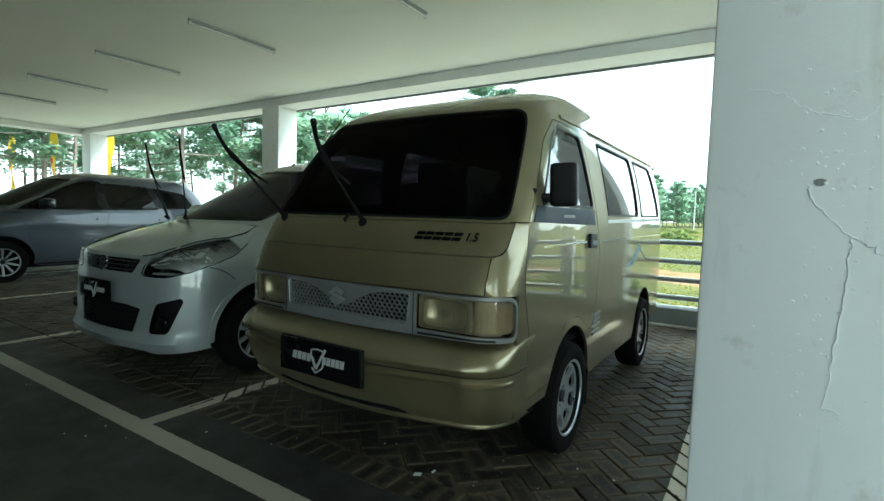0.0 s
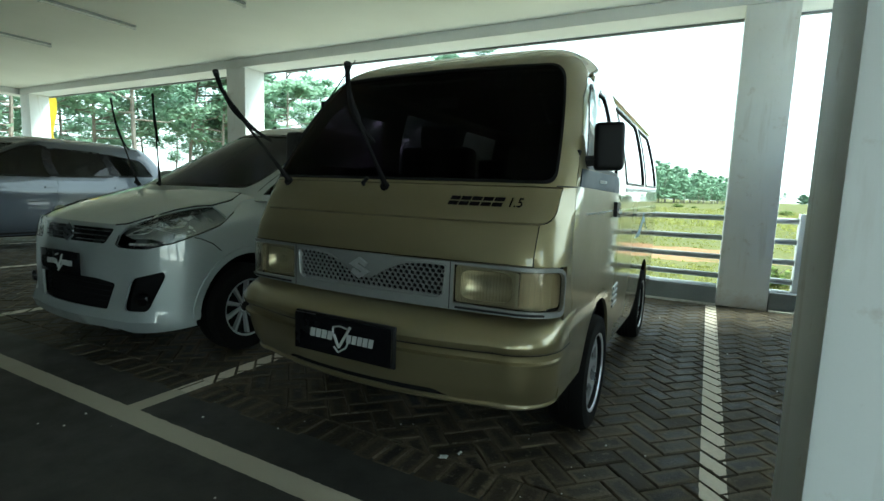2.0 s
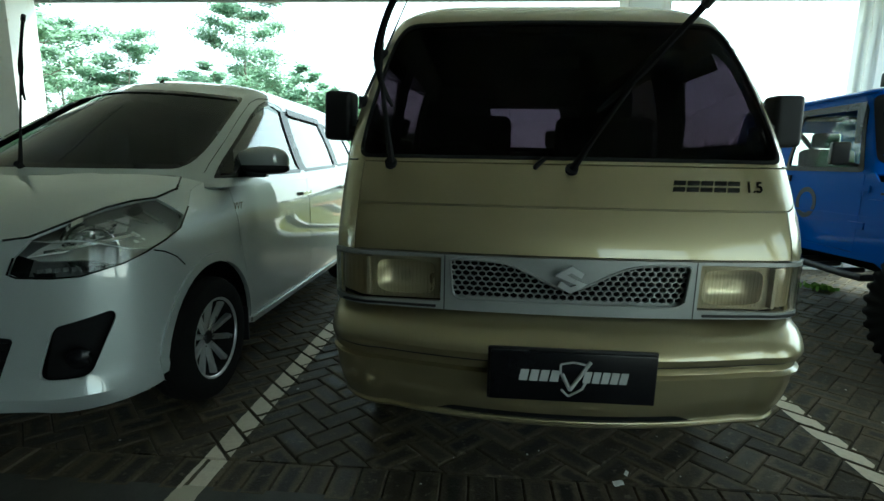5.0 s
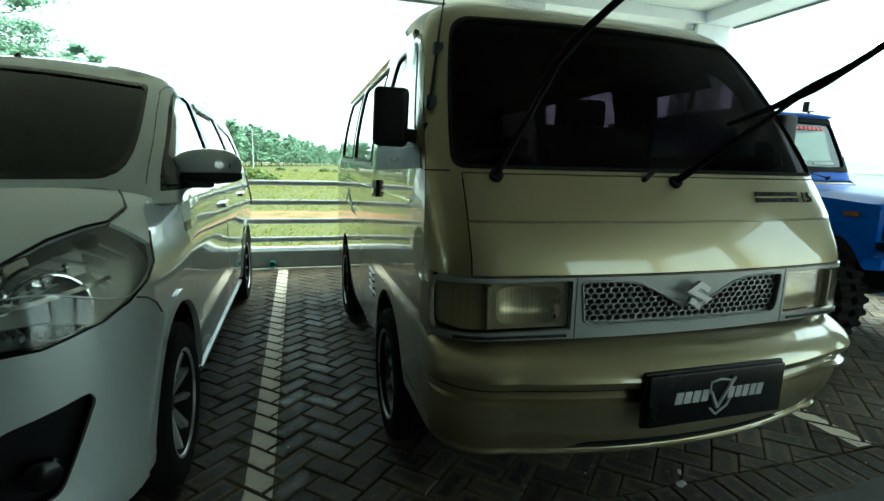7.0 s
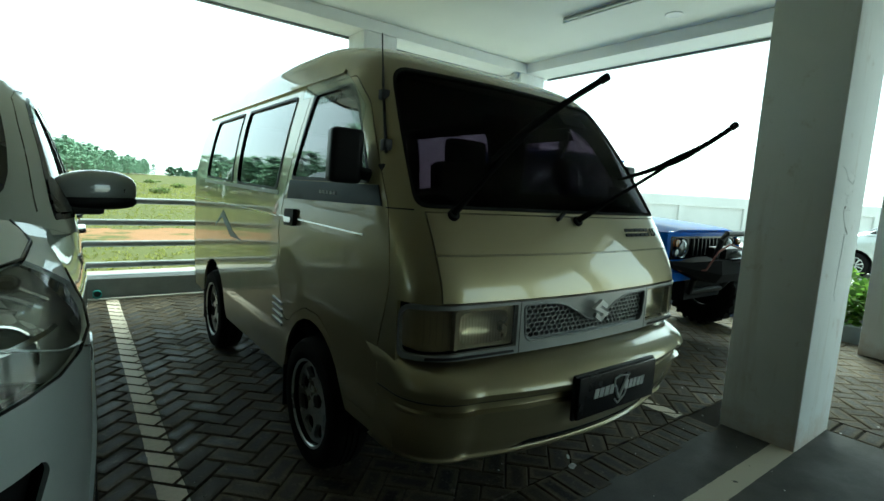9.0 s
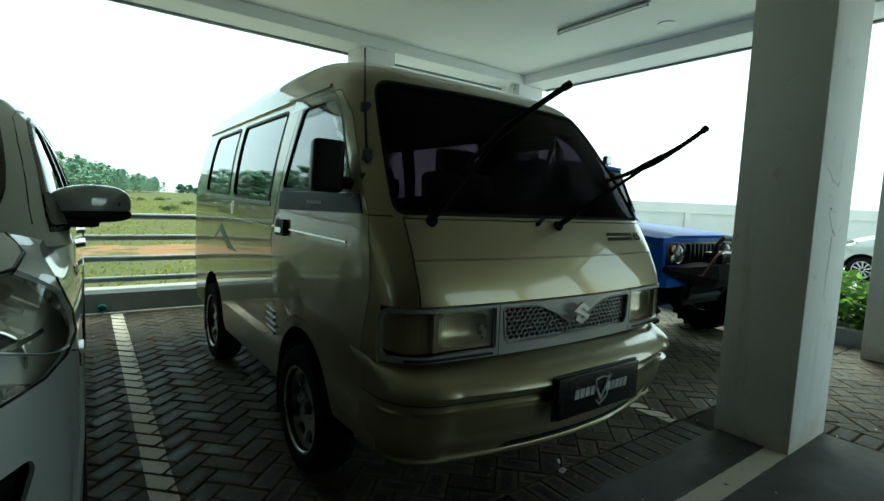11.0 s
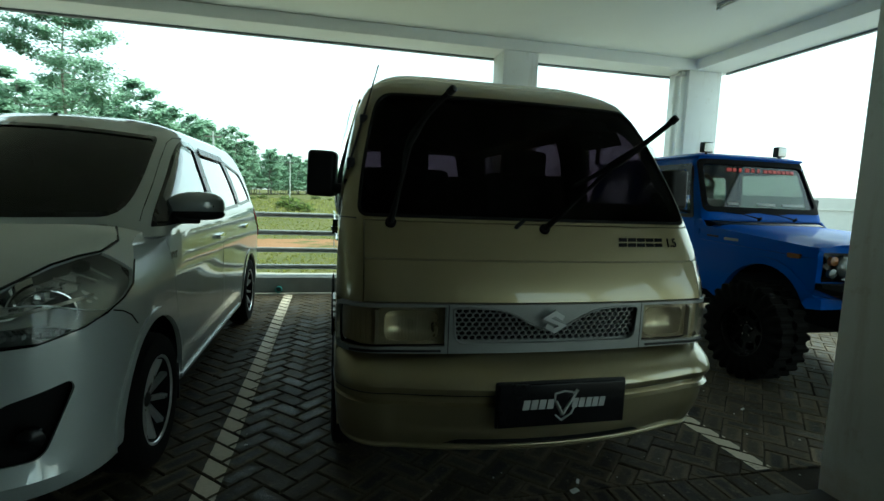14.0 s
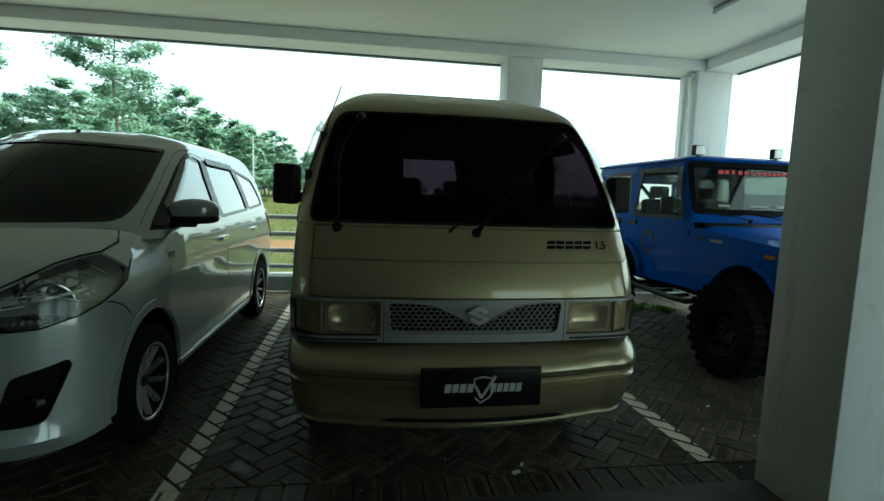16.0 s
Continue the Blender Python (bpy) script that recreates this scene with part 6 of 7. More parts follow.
FACE = soft([(-0.66, 0.80), (0.66, 0.80), (0.66, 1.01), (-0.66, 1.01)], 0.02)
part("body", sheet(J, jout, [JD, mirror(JD), FACE], 0.06, 0.014), M["blue"], jeep)
jh = spline([(0.0, 1.06), (0.1, 1.085), (1.3, 1.16)])
jz = lambda x, y: jh(y) - 0.045 * np.clip((np.abs(x) - 0.50) / 0.18, 0, 1) ** 1.2
part("bonnet", sheet(flat(jz), [(-0.688, 0.025), (0.688, 0.025), (0.688, 1.14), (-0.688, 1.14)], [], 0.05, 0.02), M["blue"], jeep, smooth=25)
part("cowl", sheet(flat(lambda x, y: 1.155 + 0 * x + 0.22 * (y - 1.09)), [(-0.60, 1.07), (0.60, 1.07), (0.60, 1.25), (-0.60, 1.25)], [], 0.1, 0.02), M["black"], jeep)
JG = Shell(0.685, 2.0, [(1.17, 0.69), (1.3, 0.68), (1.80, 0.61)], [(1.17, 1.13), (1.80, 1.39)], [(1.17, 1.33), (1.80, 1.27)], bow=0.025, rf=0.06, rr=0.08, rear_bow=0.01)
jg = lambda y, z: find_s(JG, y, z)
JWS = soft([(-JG.sx(0.63), 1.29), (JG.sx(0.63), 1.29), (JG.sx(0.645), 1.72), (-JG.sx(0.645), 1.72)], 0.06)
JW1 = soft([(jg(y, z), z) for y, z in ((1.31, 1.215), (2.20, 1.215), (2.16, 1.68), (1.44, 1.68))], 0.04)
JW2 = soft([(jg(y, z), z) for y, z in ((2.40, 1.24), (3.02, 1.24), (2.92, 1.67), (2.38, 1.67))], 0.06)
jgb = [(0, 1.18), (JG.sx(0.68), 1.18), (JG.end, 1.18)]
jgo = jgb + [(JG.end, 1.79), (-JG.end, 1.79), (-JG.end, 1.18), (-JG.sx(0.68), 1.18)]
part("cabin_frame", sheet(JG, jgo, [JWS, JW1, mirror(JW1), JW2, mirror(JW2), [(JG.end - 0.5, 1.25), (JG.end - 0.003, 1.25), (JG.end - 0.003, 1.6), (JG.end - 0.5, 1.6)], [(-JG.end + 0.003, 1.25), (-JG.end + 0.5, 1.25), (-JG.end + 0.5, 1.6), (-JG.end + 0.003, 1.6)]], 0.06, 0.02), M["blue"], jeep)
part("windscreen", sheet(offset(JG, -0.006), grow(JWS, 0.004), [], 0.1, 0.004), M["jeep_glass"], jeep, "clear windscreen with stickers")
part("screen_frame", sheet(offset(JG, 0.006), [(-JG.sx(0.675), 1.19), (JG.sx(0.675), 1.19), (JG.sx(0.675), 1.735), (-JG.sx(0.675), 1.735)], [JWS], 0.06, 0.02), M["blue"], jeep)
part("screen_seal", sheet(offset(JG, 0.010), grow(JWS, 0.036), [grow(JWS, -0.012)], 0.05, 0.012), M["dark"], jeep)
for flip in (False, True):
    f = mirror if flip else (lambda lp: lp)
    sg = -1 if flip else 1
    d = part("door", sheet(J, f(grow(JD, -0.003)), [], 0.06, 0.014), M["blue"], jeep)
    part("handle", sheet(offset(J, 0.02), f([(jy(2.10), 1.10), (jy(2.24), 1.10), (jy(2.24), 1.15), (jy(2.10), 1.15)]), [], 0.04, 0.02), M["black"], d)
    for z in (0.78, 1.05):
        part("hinge", sheet(offset(J, 0.014), f(soft([(jy(1.17), z), (jy(1.33), z), (jy(1.33), z + 0.05), (jy(1.17), z + 0.05)], 0.01)), [], 0.04, 0.016), M["blue"], d)
    for lp, mt in ((JW1, "smoke"), (JW2, "smoke")):
        part("side_window", sheet(offset(JG, -0.006), f(grow(lp, 0.004)), [], 0.1, 0.004), M[mt], jeep)
        part("window_seal", sheet(offset(JG, 0.004), f(grow(lp, 0.022)), [f(grow(lp, -0.014))], 0.05, 0.012), M["black"], jeep)
    part("rain_visor", sheet(offset(JG, 0.03), f([(jg(y, z), z) for y, z in ((1.35, 1.40), (1.42, 1.705), (2.20, 1.71), (2.20, 1.66), (1.48, 1.65), (1.41, 1.40))]), [], 0.05, 0.004), M["gloss_black"], jeep)
    part("crease", sheet(offset(J, 0.006), f([(jy(0.92), 0.86), (jy(3.2), 0.86), (jy(3.2), 0.875), (jy(0.92), 0.875)]), [], 0.06, 0.008), M["blue"], jeep)
    for c, rr, a0 in ((JF + 0.06, 0.40, 160), (JR, 0.41, 172)):
        o1, o2 = arc(c, 0.475, rr + 0.055, a0, 5, 16), arc(c, 0.475, rr, a0, 5, 16)
        part("wheel_arch", sheet(offset(J, 0.045), f([(jy(y), z) for y, z in o1 + o2[::-1]]), [], 0.05, 0.05), M["blue"], jeep)
    wing = [(0.03, 0.66), *arc(JF + 0.06, 0.475, 0.45, 155, 5, 14), (1.02, 0.58), (1.14, 0.59), (1.14, 1.003), (0.03, 0.965)]
    part("wing", sheet(offset(J, 0.028), f([(jy(y), z) for y, z in wing]), [], 0.05, 0.034), M["blue"], jeep)
    part("side_marker", sheet(offset(J, 0.045), f(soft([(jy(0.12), 0.953), (jy(0.22), 0.953), (jy(0.22), 0.988), (jy(0.12), 0.988)], 0.012)), [], 0.03, 0.022), M["amber"], jeep)
    part("vent", sheet(offset(J, 0.006), f([(jy(0.94), 1.035), (jy(1.07), 1.038), (jy(1.07), 1.055), (jy(0.94), 1.052)]), [], 0.04, 0.008), M["black"], jeep)
    part("model_mark", sheet(offset(J, 0.006), f([(jy(0.72), 1.02), (jy(0.87), 1.022), (jy(0.87), 1.045), (jy(0.72), 1.043)]), [], 0.04, 0.008), M["silver"], jeep)
    part("round_decal", sheet(offset(J, 0.003), f([(jy(1.86 + 0.13 * math.cos(math.tau * k / 28)), 0.93 + 0.13 * math.sin(math.tau * k / 28)) for k in range(28)]), [f([(jy(1.86 + 0.09 * math.cos(math.tau * k / 20)), 0.93 + 0.09 * math.sin(math.tau * k / 20)) for k in range(20)])], 0.05, 0.004), M["grey_band"], jeep, "dark round decal")
    part("quarter_decal", sheet(offset(J, 0.003), f([(jy(2.45), 1.07), (jy(3.12), 1.07), (jy(3.12), 1.155), (jy(2.45), 1.155)]), [], 0.06, 0.004), M["dark"], jeep, "dark decal with red bars")
    bm = bmesh.new()
    for k in range(8):
        y = 2.50 + 0.075 * k
        sheet(offset(J, 0.006), f([(jy(y), 1.085), (jy(y + 0.055), 1.085), (jy(y + 0.065), 1.14), (jy(y + 0.01), 1.14)]), [], 0.06, 0.003, bm)
    part("decal_bars", bm, M["red_mark"], jeep)
    bm = tube(bmesh.new(), [(sg * 0.62, 0.98, 0.47), (sg * 0.80, 1.0, 0.46), (sg * 0.82, 1.15, 0.46), (sg * 0.82, 1.80, 0.46), (sg * 0.80, 1.93, 0.46), (sg * 0.62, 1.95, 0.47)], 0.027, 10)
    for y in (1.25, 1.5, 1.75):
        tube(bm, [(sg * 0.60, y, 0.47), (sg * 0.82, y, 0.46)], 0.02, 8)
    part("side_step", bm, M["black"], jeep, "black tubular side step")
    mir = part("mirror", boxes(((-0.06, -0.035, -0.085), (0.06, 0.035, 0.085)), bevel=0.022, segs=3), M["black"], jeep, "black door mirror")
    mir.matrix_basis = pose(sg * 0.80, 1.40, 1.33, 0, 0, sg * 14)
    tb = tube(bmesh.new(), [(sg * 0.68, 1.36, 1.24), (sg * 0.76, 1.37, 1.26), (sg * 0.79, 1.40, 1.28)], 0.014, 8)
    part("mirror_arm", tb, M["black"], jeep)
    tl = soft([(jy(3.16), 0.80), (jy(3.24), 0.80), (jy(3.24), 1.0), (jy(3.16), 1.0)], 0.015)
    part("tail_lamp", sheet(offset(J, 0.03), f(tl), [], 0.04, 0.035), M["black"], jeep)
    # face
    bm = lathe(bmesh.new(), [(0.090, 0.0), (0.088, 0.02), (0.078, 0.012), (0.077, 0.014), (0.05, 0.03), (0.0005, 0.036)], 28, pose(sg * 0.46, 0.02, 0.905, 0, 0, -90))
    part("headlamp", bm, M["round_lamp"], jeep, "round headlamp")
    for z, mt in ((0.955, "amber"), (0.868, "round_lamp")):
        bm = lathe(bmesh.new(), [(0.036, 0.0), (0.034, 0.025), (0.0005, 0.034)], 18, pose(sg * 0.605, 0.0, z, 0, 0, -90))
        part("small_lamp", bm, M[mt], jeep)
    # roof lamps
    rl = part("roof_lamp", boxes(((-0.055, -0.03, 0.03), (0.055, 0.03, 0.13)), bevel=0.012), M["black"], jeep, "square roof lamp")
    rl.matrix_basis = pose(0.37 if sg > 0 else -0.49, 1.44, 1.79)
    part("lens", boxes(((-0.047, -0.036, 0.038), (0.047, -0.030, 0.122)), bevel=0.003), M["reflector"], rl)
    part("stalk", tube(bmesh.new(), [(0, 0, -0.005), (0, 0, 0.04)], 0.012, 8), M["black"], rl)
part("face_panel", sheet(offset(J, -0.02), grow(FACE, 0.01), [], 0.06, 0.01), M["gloss_black"], jeep, "black grille panel")
for k in range(8):
    x = -0.26 + 0.074 * k
    part("grille_slat", sheet(offset(J, 0.0), soft([(x - 0.012, 0.83), (x + 0.012, 0.83), (x + 0.012, 0.99), (x - 0.012, 0.99)], 0.008), [], 0.04, 0.02), M["black"], jeep)
ss = np.linspace(-JG.end, JG.end, 121)[:-1]
edge = [tuple(p) for p in JG(ss, np.full(ss.shape, 1.79))]
rail = [Vector(p) for p in offset(JG, 0.022)(ss, np.full(ss.shape, 1.772))]
part("roof_gutter", tube(bmesh.new(), rail + rail[:1], 0.012, 6, False), M["blue"], jeep, "narrow rain gutter round the roof")
part("roof", ring_patch(edge, lambda q, x, y, z: z + 0.05 * (1 - (1 - q) ** 4) ** 0.7, 10), M["blue"], jeep, smooth=50)
bm = bmesh.new()
rings = []
for x, z0, z1, y0, y1 in ((-0.72, 0.755, 0.80, -0.06, 0.0), (-0.56, 0.70, 0.80, -0.16, -0.03), (-0.32, 0.62, 0.83, -0.30, -0.05), (0.32, 0.62, 0.83, -0.30, -0.05), (0.56, 0.70, 0.80, -0.16, -0.03), (0.72, 0.755, 0.80, -0.06, 0.0)):
    rings.append([bm.verts.new(p) for p in ((x, y1, z0), (x, y0 + 0.05, z0), (x, y0, z0 + 0.4 * (z1 - z0)), (x, y0 + 0.02, z1), (x, y1, z1))])
for u, v in zip(rings, rings[1:]):
    for k in range(5):
        bm.faces.new((u[k], u[(k + 1) % 5], v[(k + 1) % 5], v[k]))
bm.faces.new(rings[0])
bm.faces.new(rings[-1][::-1])
bmesh.ops.recalc_face_normals(bm, faces=bm.faces)
part("bumper", bm, M["dark"], jeep, "black steel bumper", smooth=20)
part("winch", boxes(((-0.20, -0.26, 0.83), (0.28, -0.08, 0.93)), bevel=0.025), M["black"], jeep, "black winch")
bm = tube(bmesh.new(), [(-0.40, -0.10, 0.64), (-0.30, -0.02, 0.50), (0.30, -0.02, 0.50), (0.40, -0.10, 0.64)], 0.028, 8)
part("skid_bar", bm, M["black"], jeep)
bm = tube(bmesh.new(), [(-0.28, -0.18, 0.74), (-0.28, -0.24, 1.0), (-0.22, -0.25, 1.06), (0.28, -0.25, 1.06), (0.34, -0.24, 1.0), (0.34, -0.18, 0.74)], 0.025, 10)
part("bull_bar", bm, M["black"], jeep)
bm = lathe(bmesh.new(), [(0.05, -0.15), (0.05, 0.15)], 18, pose(0.04, -0.30, 0.86))
part("winch_drum", bm, M["silver"], jeep)
bm = tube(bmesh.new(), [(-0.62, -0.06, 0.72), (-0.46, -0.22, 0.74), (-0.36, -0.26, 0.90), (-0.20, -0.28, 0.97), (0.0, -0.29, 0.93)], 0.009, 8)
part("cable", bm, plain("red brown cable", (0.10, 0.022, 0.016), 0.6), jeep, "red-brown winch cable")
bm = boxes(((-0.35, 0.0, 0.42), (0.35, 3.2, 0.60)), ((-0.55, 0.9, 0.5), (0.55, 3.0, 0.66)))
tube(bm, [(-0.75, JF, 0.38), (0.75, JF, 0.38)], 0.05, 10)
tube(bm, [(-0.75, JR, 0.38), (0.75, JR, 0.38)], 0.05, 10)
part("chassis", bm, M["dark"], jeep)
part("cabin_tub", boxes(((-0.62, 1.35, 0.66), (0.62, 3.1, 0.80)), bevel=0.02), M["dark"], jeep)
part("dashboard", boxes(((-0.62, 1.27, 0.98), (0.62, 1.49, 1.23)), bevel=0.03), M["black"], jeep)
for x in (-0.30, 0.30):
    o = part("seat", seat_bm(0.45, 0.45, 0.90, 0.55), M["fabric"], jeep)
    o.location = (x, 2.05, 0)
    part("headrest", headrest_bm((x, 2.30, 1.40), 0.22, 0.14), M["fabric"], jeep)
bm = tube(bmesh.new(), [(-0.55, 2.55, 0.75), (-0.55, 2.5, 1.60), (-0.45, 2.5, 1.68), (0.45, 2.5, 1.68), (0.55, 2.5, 1.60), (0.55, 2.55, 0.75)], 0.025, 8)
tube(bm, [(-0.5, 2.5, 1.6), (0.5, 2.9, 0.85)], 0.022, 8)
part("roll_bar", bm, M["black"], jeep)


def screen_bar(name, a, b, z0, z1, slant, mat):
    """A plain bar stuck on the windscreen, standing for writing."""
    loop = [(JG.sx(a), z0), (JG.sx(b), z0), (JG.sx(b + slant), z1), (JG.sx(a + slant), z1)]
    part(name, sheet(offset(JG, 0.002), loop, [], 0.1, 0.003), mat, jeep)


for k, w in enumerate((0.06, 0.04, 0.03, 0.05, 0.04, 0.03)):
    screen_bar("lettering_bar", -0.36 + 0.075 * k, -0.36 + 0.075 * k + w, 1.645, 1.68, 0.01, M["red_mark"])
for k in range(7):
    screen_bar("lettering_bar", 0.10 + 0.06 * k, 0.145 + 0.06 * k, 1.645, 1.677, 0.005, M["red_mark"])
for a, b in ((-0.40, -0.28), (-0.08, 0.14), (0.22, 0.50)):
    screen_bar("sticker", a, b, 1.325, 1.35, 0.0, M["white_mark"])
for x in (-0.15, 0.25):
    wiper(jeep, (x, 1.08, 1.205), (x - 0.16, 1.15, 1.25), (x - 0.32, 1.165, 1.262), (x - 0.02, 1.155, 1.258), 0.6)
for y in (JF, JR):
    for sg in (-1, 1):
        wheel_parts(jeep, (sg * 0.84, y, 0.375), 0.357, 0.225, 0.20, ("disc", 8, M["gloss_black"], True), sg, tread=26)

# ---- outdoors ----
def leaf(bm, p, d, up, size):
    """A small kite-shaped leaf spray."""
    d = d.normalized()
    s = d.cross(up).normalized() * size * 0.45
    a, b, c, e = p, p + d * size * 0.5 + s, p + d * size, p + d * size * 0.5 - s
    bm.faces.new([bm.verts.new(q) for q in (a, b, c, e)])


def tree_mesh(seed, height, spread, leaves=1500, base=0.42, leafsize=0.42, tiers=5):
    rng = random.Random(seed)
    tb, lb = bmesh.new(), bmesh.new()
    lean = Vector((rng.uniform(-0.06, 0.06), rng.uniform(-0.06, 0.06), 1))
    trunk = [Vector((lean.x * z + 0.10 * math.sin(z * 0.7 + seed), lean.y * z + 0.08 * math.cos(z * 0.5 + seed), z)) for z in np.linspace(0, height * 0.93, 8)]
    tube(tb, trunk, [0.11 * (height / 12) * (1 - 0.85 * k / 7) for k in range(8)], 7)
    ends = []
    for k in range(tiers * 4):
        t = base + (0.97 - base) * (k + rng.random()) / (tiers * 4)
        i = min(6, int(t / 0.93 * 7))
        p = trunk[i].lerp(trunk[min(7, i + 1)], (t / 0.93 * 7) % 1)
        a = rng.uniform(0, math.tau)
        reach = spread * (1.15 - 0.75 * (t - base) / (1 - base)) * rng.uniform(0.55, 1.1)
        q = p + Vector((math.cos(a) * reach, math.sin(a) * reach, reach * rng.uniform(0.12, 0.5)))
        mid = p.lerp(q, 0.5) + Vector((0, 0, -0.12 * reach))
        tube(tb, [p, mid, q], [0.05, 0.03, 0.012], 5)
        ends.append((p, mid, q))
    per = leaves // len(ends)
    for p, mid, q in ends:
        for _ in range(per):
            t = rng.random() ** 0.6
            c = mid.lerp(q, t) + Vector((rng.gauss(0, 0.32), rng.gauss(0, 0.32), rng.gauss(0.08, 0.11))) * spread * 0.36
            d = Vector((rng.gauss(0, 1), rng.gauss(0, 1), rng.gauss(-0.1, 0.35)))
            leaf(lb, c, d, Vector((rng.gauss(0, 0.3), rng.gauss(0, 0.3), 1)), leafsize * rng.uniform(0.6, 1.3))
    return tb, lb


def tree(seed, at, height, spread, label, group, **kw):
    t = empty("tree", at, label, "tree", group)
    tb, lb = tree_mesh(seed, height, spread, **kw)
    part("trunk", tb, M["bark"], t)
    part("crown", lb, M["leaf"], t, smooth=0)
    return t


LABEL = "tall slender tree with a pale trunk and layered green crown"
rng = random.Random(5)
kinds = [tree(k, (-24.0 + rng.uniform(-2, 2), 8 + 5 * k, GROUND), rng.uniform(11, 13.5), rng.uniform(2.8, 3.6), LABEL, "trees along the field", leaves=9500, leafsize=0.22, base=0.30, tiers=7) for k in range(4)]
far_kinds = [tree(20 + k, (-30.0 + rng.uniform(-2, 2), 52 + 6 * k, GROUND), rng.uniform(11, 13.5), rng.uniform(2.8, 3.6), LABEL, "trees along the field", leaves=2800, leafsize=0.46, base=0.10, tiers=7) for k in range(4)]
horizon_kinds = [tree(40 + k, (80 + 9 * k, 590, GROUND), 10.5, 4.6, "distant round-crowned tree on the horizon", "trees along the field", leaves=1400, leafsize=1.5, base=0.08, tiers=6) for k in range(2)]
spots = []
for row, x0 in enumerate((-25, -31, -38)):
    y = -2.0 + 3 * row
    while y < 620:
        bend = 0.0 if y < 140 else (y - 140) * 0.19
        spots.append((x0 + rng.uniform(-2.2, 2.2) + bend, y, rng.uniform(0.66, 0.86) if y < 34 else rng.uniform(0.56, 0.72) if y < 70 else rng.uniform(0.95, 1.2)))
        y += rng.uniform(3.4, 5.0) * (1 if y < 140 else 1.5 if y < 300 else 3.0)
for k in range(34):
    spots.append((85 + 6.5 * k + rng.uniform(-4, 4), 600 + rng.uniform(-30, 30), rng.uniform(0.55, 0.95)))
for k, (x, y, s) in enumerate(spots):
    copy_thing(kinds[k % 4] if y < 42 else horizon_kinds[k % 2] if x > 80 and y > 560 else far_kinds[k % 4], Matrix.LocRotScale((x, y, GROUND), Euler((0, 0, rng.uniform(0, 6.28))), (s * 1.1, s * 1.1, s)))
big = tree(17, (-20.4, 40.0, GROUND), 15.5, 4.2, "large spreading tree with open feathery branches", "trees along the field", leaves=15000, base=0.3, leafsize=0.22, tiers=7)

# bushes and grass
def tufts(count, seed, x0, x1, y0, y1, size, mat, name, label, spread=0.5):
    rr = random.Random(seed)
    vs, fs = [], []
    for _ in range(count):
        x, y = rr.uniform(x0, x1), y0 + (y1 - y0) * rr.random() ** 1.6
        if 13.6 < y < 17.6:
            continue
        for _ in range(6):
            a, h = rr.uniform(0, math.tau), size * rr.uniform(0.5, 1.3)
            dx, dy = math.cos(a) * 0.02 * (1 + h * 3), math.sin(a) * 0.02 * (1 + h * 3)
            ox, oy = rr.gauss(0, spread * size), rr.gauss(0, spread * size)
            n = len(vs)
            vs += [(x + ox - dx, y + oy - dy, GROUND - 0.01), (x + ox + dx, y + oy + dy, GROUND - 0.01), (x + ox + rr.gauss(0, 0.3) * h, y + oy + rr.gauss(0, 0.3) * h, GROUND + h)]
            fs.append((n, n + 1, n + 2))
    me = bpy.data.meshes.new(name)
    me.from_pydata(vs, [], fs)
    me.materials.append(mat)
    return tagged(new(name, me), label, "grass", kind="stuff")


tufts(9000, 3, -26, 9, 10.3, 34, 0.05, M["grass"], "grass", "tufts of short green and yellow grass")
tufts(5000, 4, -40, 30, 32, 95, 0.22, M["grass"], "tall_grass", "taller rough grass further out on the field")
rng = random.Random(9)


def bush(at, r, seed):
    t = empty("bush", at, "low wild green bush on the field", "bush", "bushes on the field")
    rr = random.Random(seed)
    tb = bmesh.new()
    for _ in range(7):
        a = rr.uniform(0, math.tau)
        tube(tb, [(0, 0, -0.03), (math.cos(a) * r * 0.4, math.sin(a) * r * 0.4, r * 0.5), (math.cos(a) * r * 0.7, math.sin(a) * r * 0.7, r * 0.8)], [0.03, 0.02, 0.008], 5)
    part("stems", tb, M["bark"], t)
    bm = bmesh.new()
    for _ in range(420):
        v = Vector((rr.gauss(0, 1), rr.gauss(0, 1), abs(rr.gauss(0, 0.8)))).normalized() * r * rr.random() ** 0.35
        v.z = abs(v.z) * 0.75 + 0.03
        leaf(bm, v, Vector((rr.gauss(0, 1), rr.gauss(0, 1), rr.gauss(0.3, 0.5))), Vector((0.1, 0.1, 1)), r * rr.uniform(0.14, 0.3))
    part("foliage", bm, M["scrub"], t, smooth=0)
    return t


b0 = bush((-6, 48, GROUND), 1.3, 1)
for _ in range(34):
    s = rng.uniform(0.3, 0.8)
    copy_thing(b0, Matrix.LocRotScale((rng.uniform(-22, 45), rng.uniform(36, 130), GROUND), Euler((0, 0, rng.uniform(0, 6))), (s * 1.3, s * 1.3, s)))
for x, y, s in ((2.4, 11.5, 0.45), (0.9, 11.0, 0.35)):
    copy_thing(b0, Matrix.LocRotScale((x, y, GROUND), Euler((0, 0, 1)), (s, s, s)))


# weeds between the paving blocks
rr = random.Random(60)
bm = bmesh.new()
for wx, wy in ((1.42, 5.58), (1.62, 5.70), (1.30, 5.86), (1.84, 5.50)):
    for _ in range(46):
        a, h = rr.uniform(0, math.tau), rr.uniform(0.03, 0.085)
        leaf(bm, Vector((wx + rr.gauss(0, 0.06), wy + rr.gauss(0, 0.05), 0.004)), Vector((math.cos(a), math.sin(a), rr.uniform(0.5, 1.6))), Vector((-math.sin(a), math.cos(a), 0.2)), h)
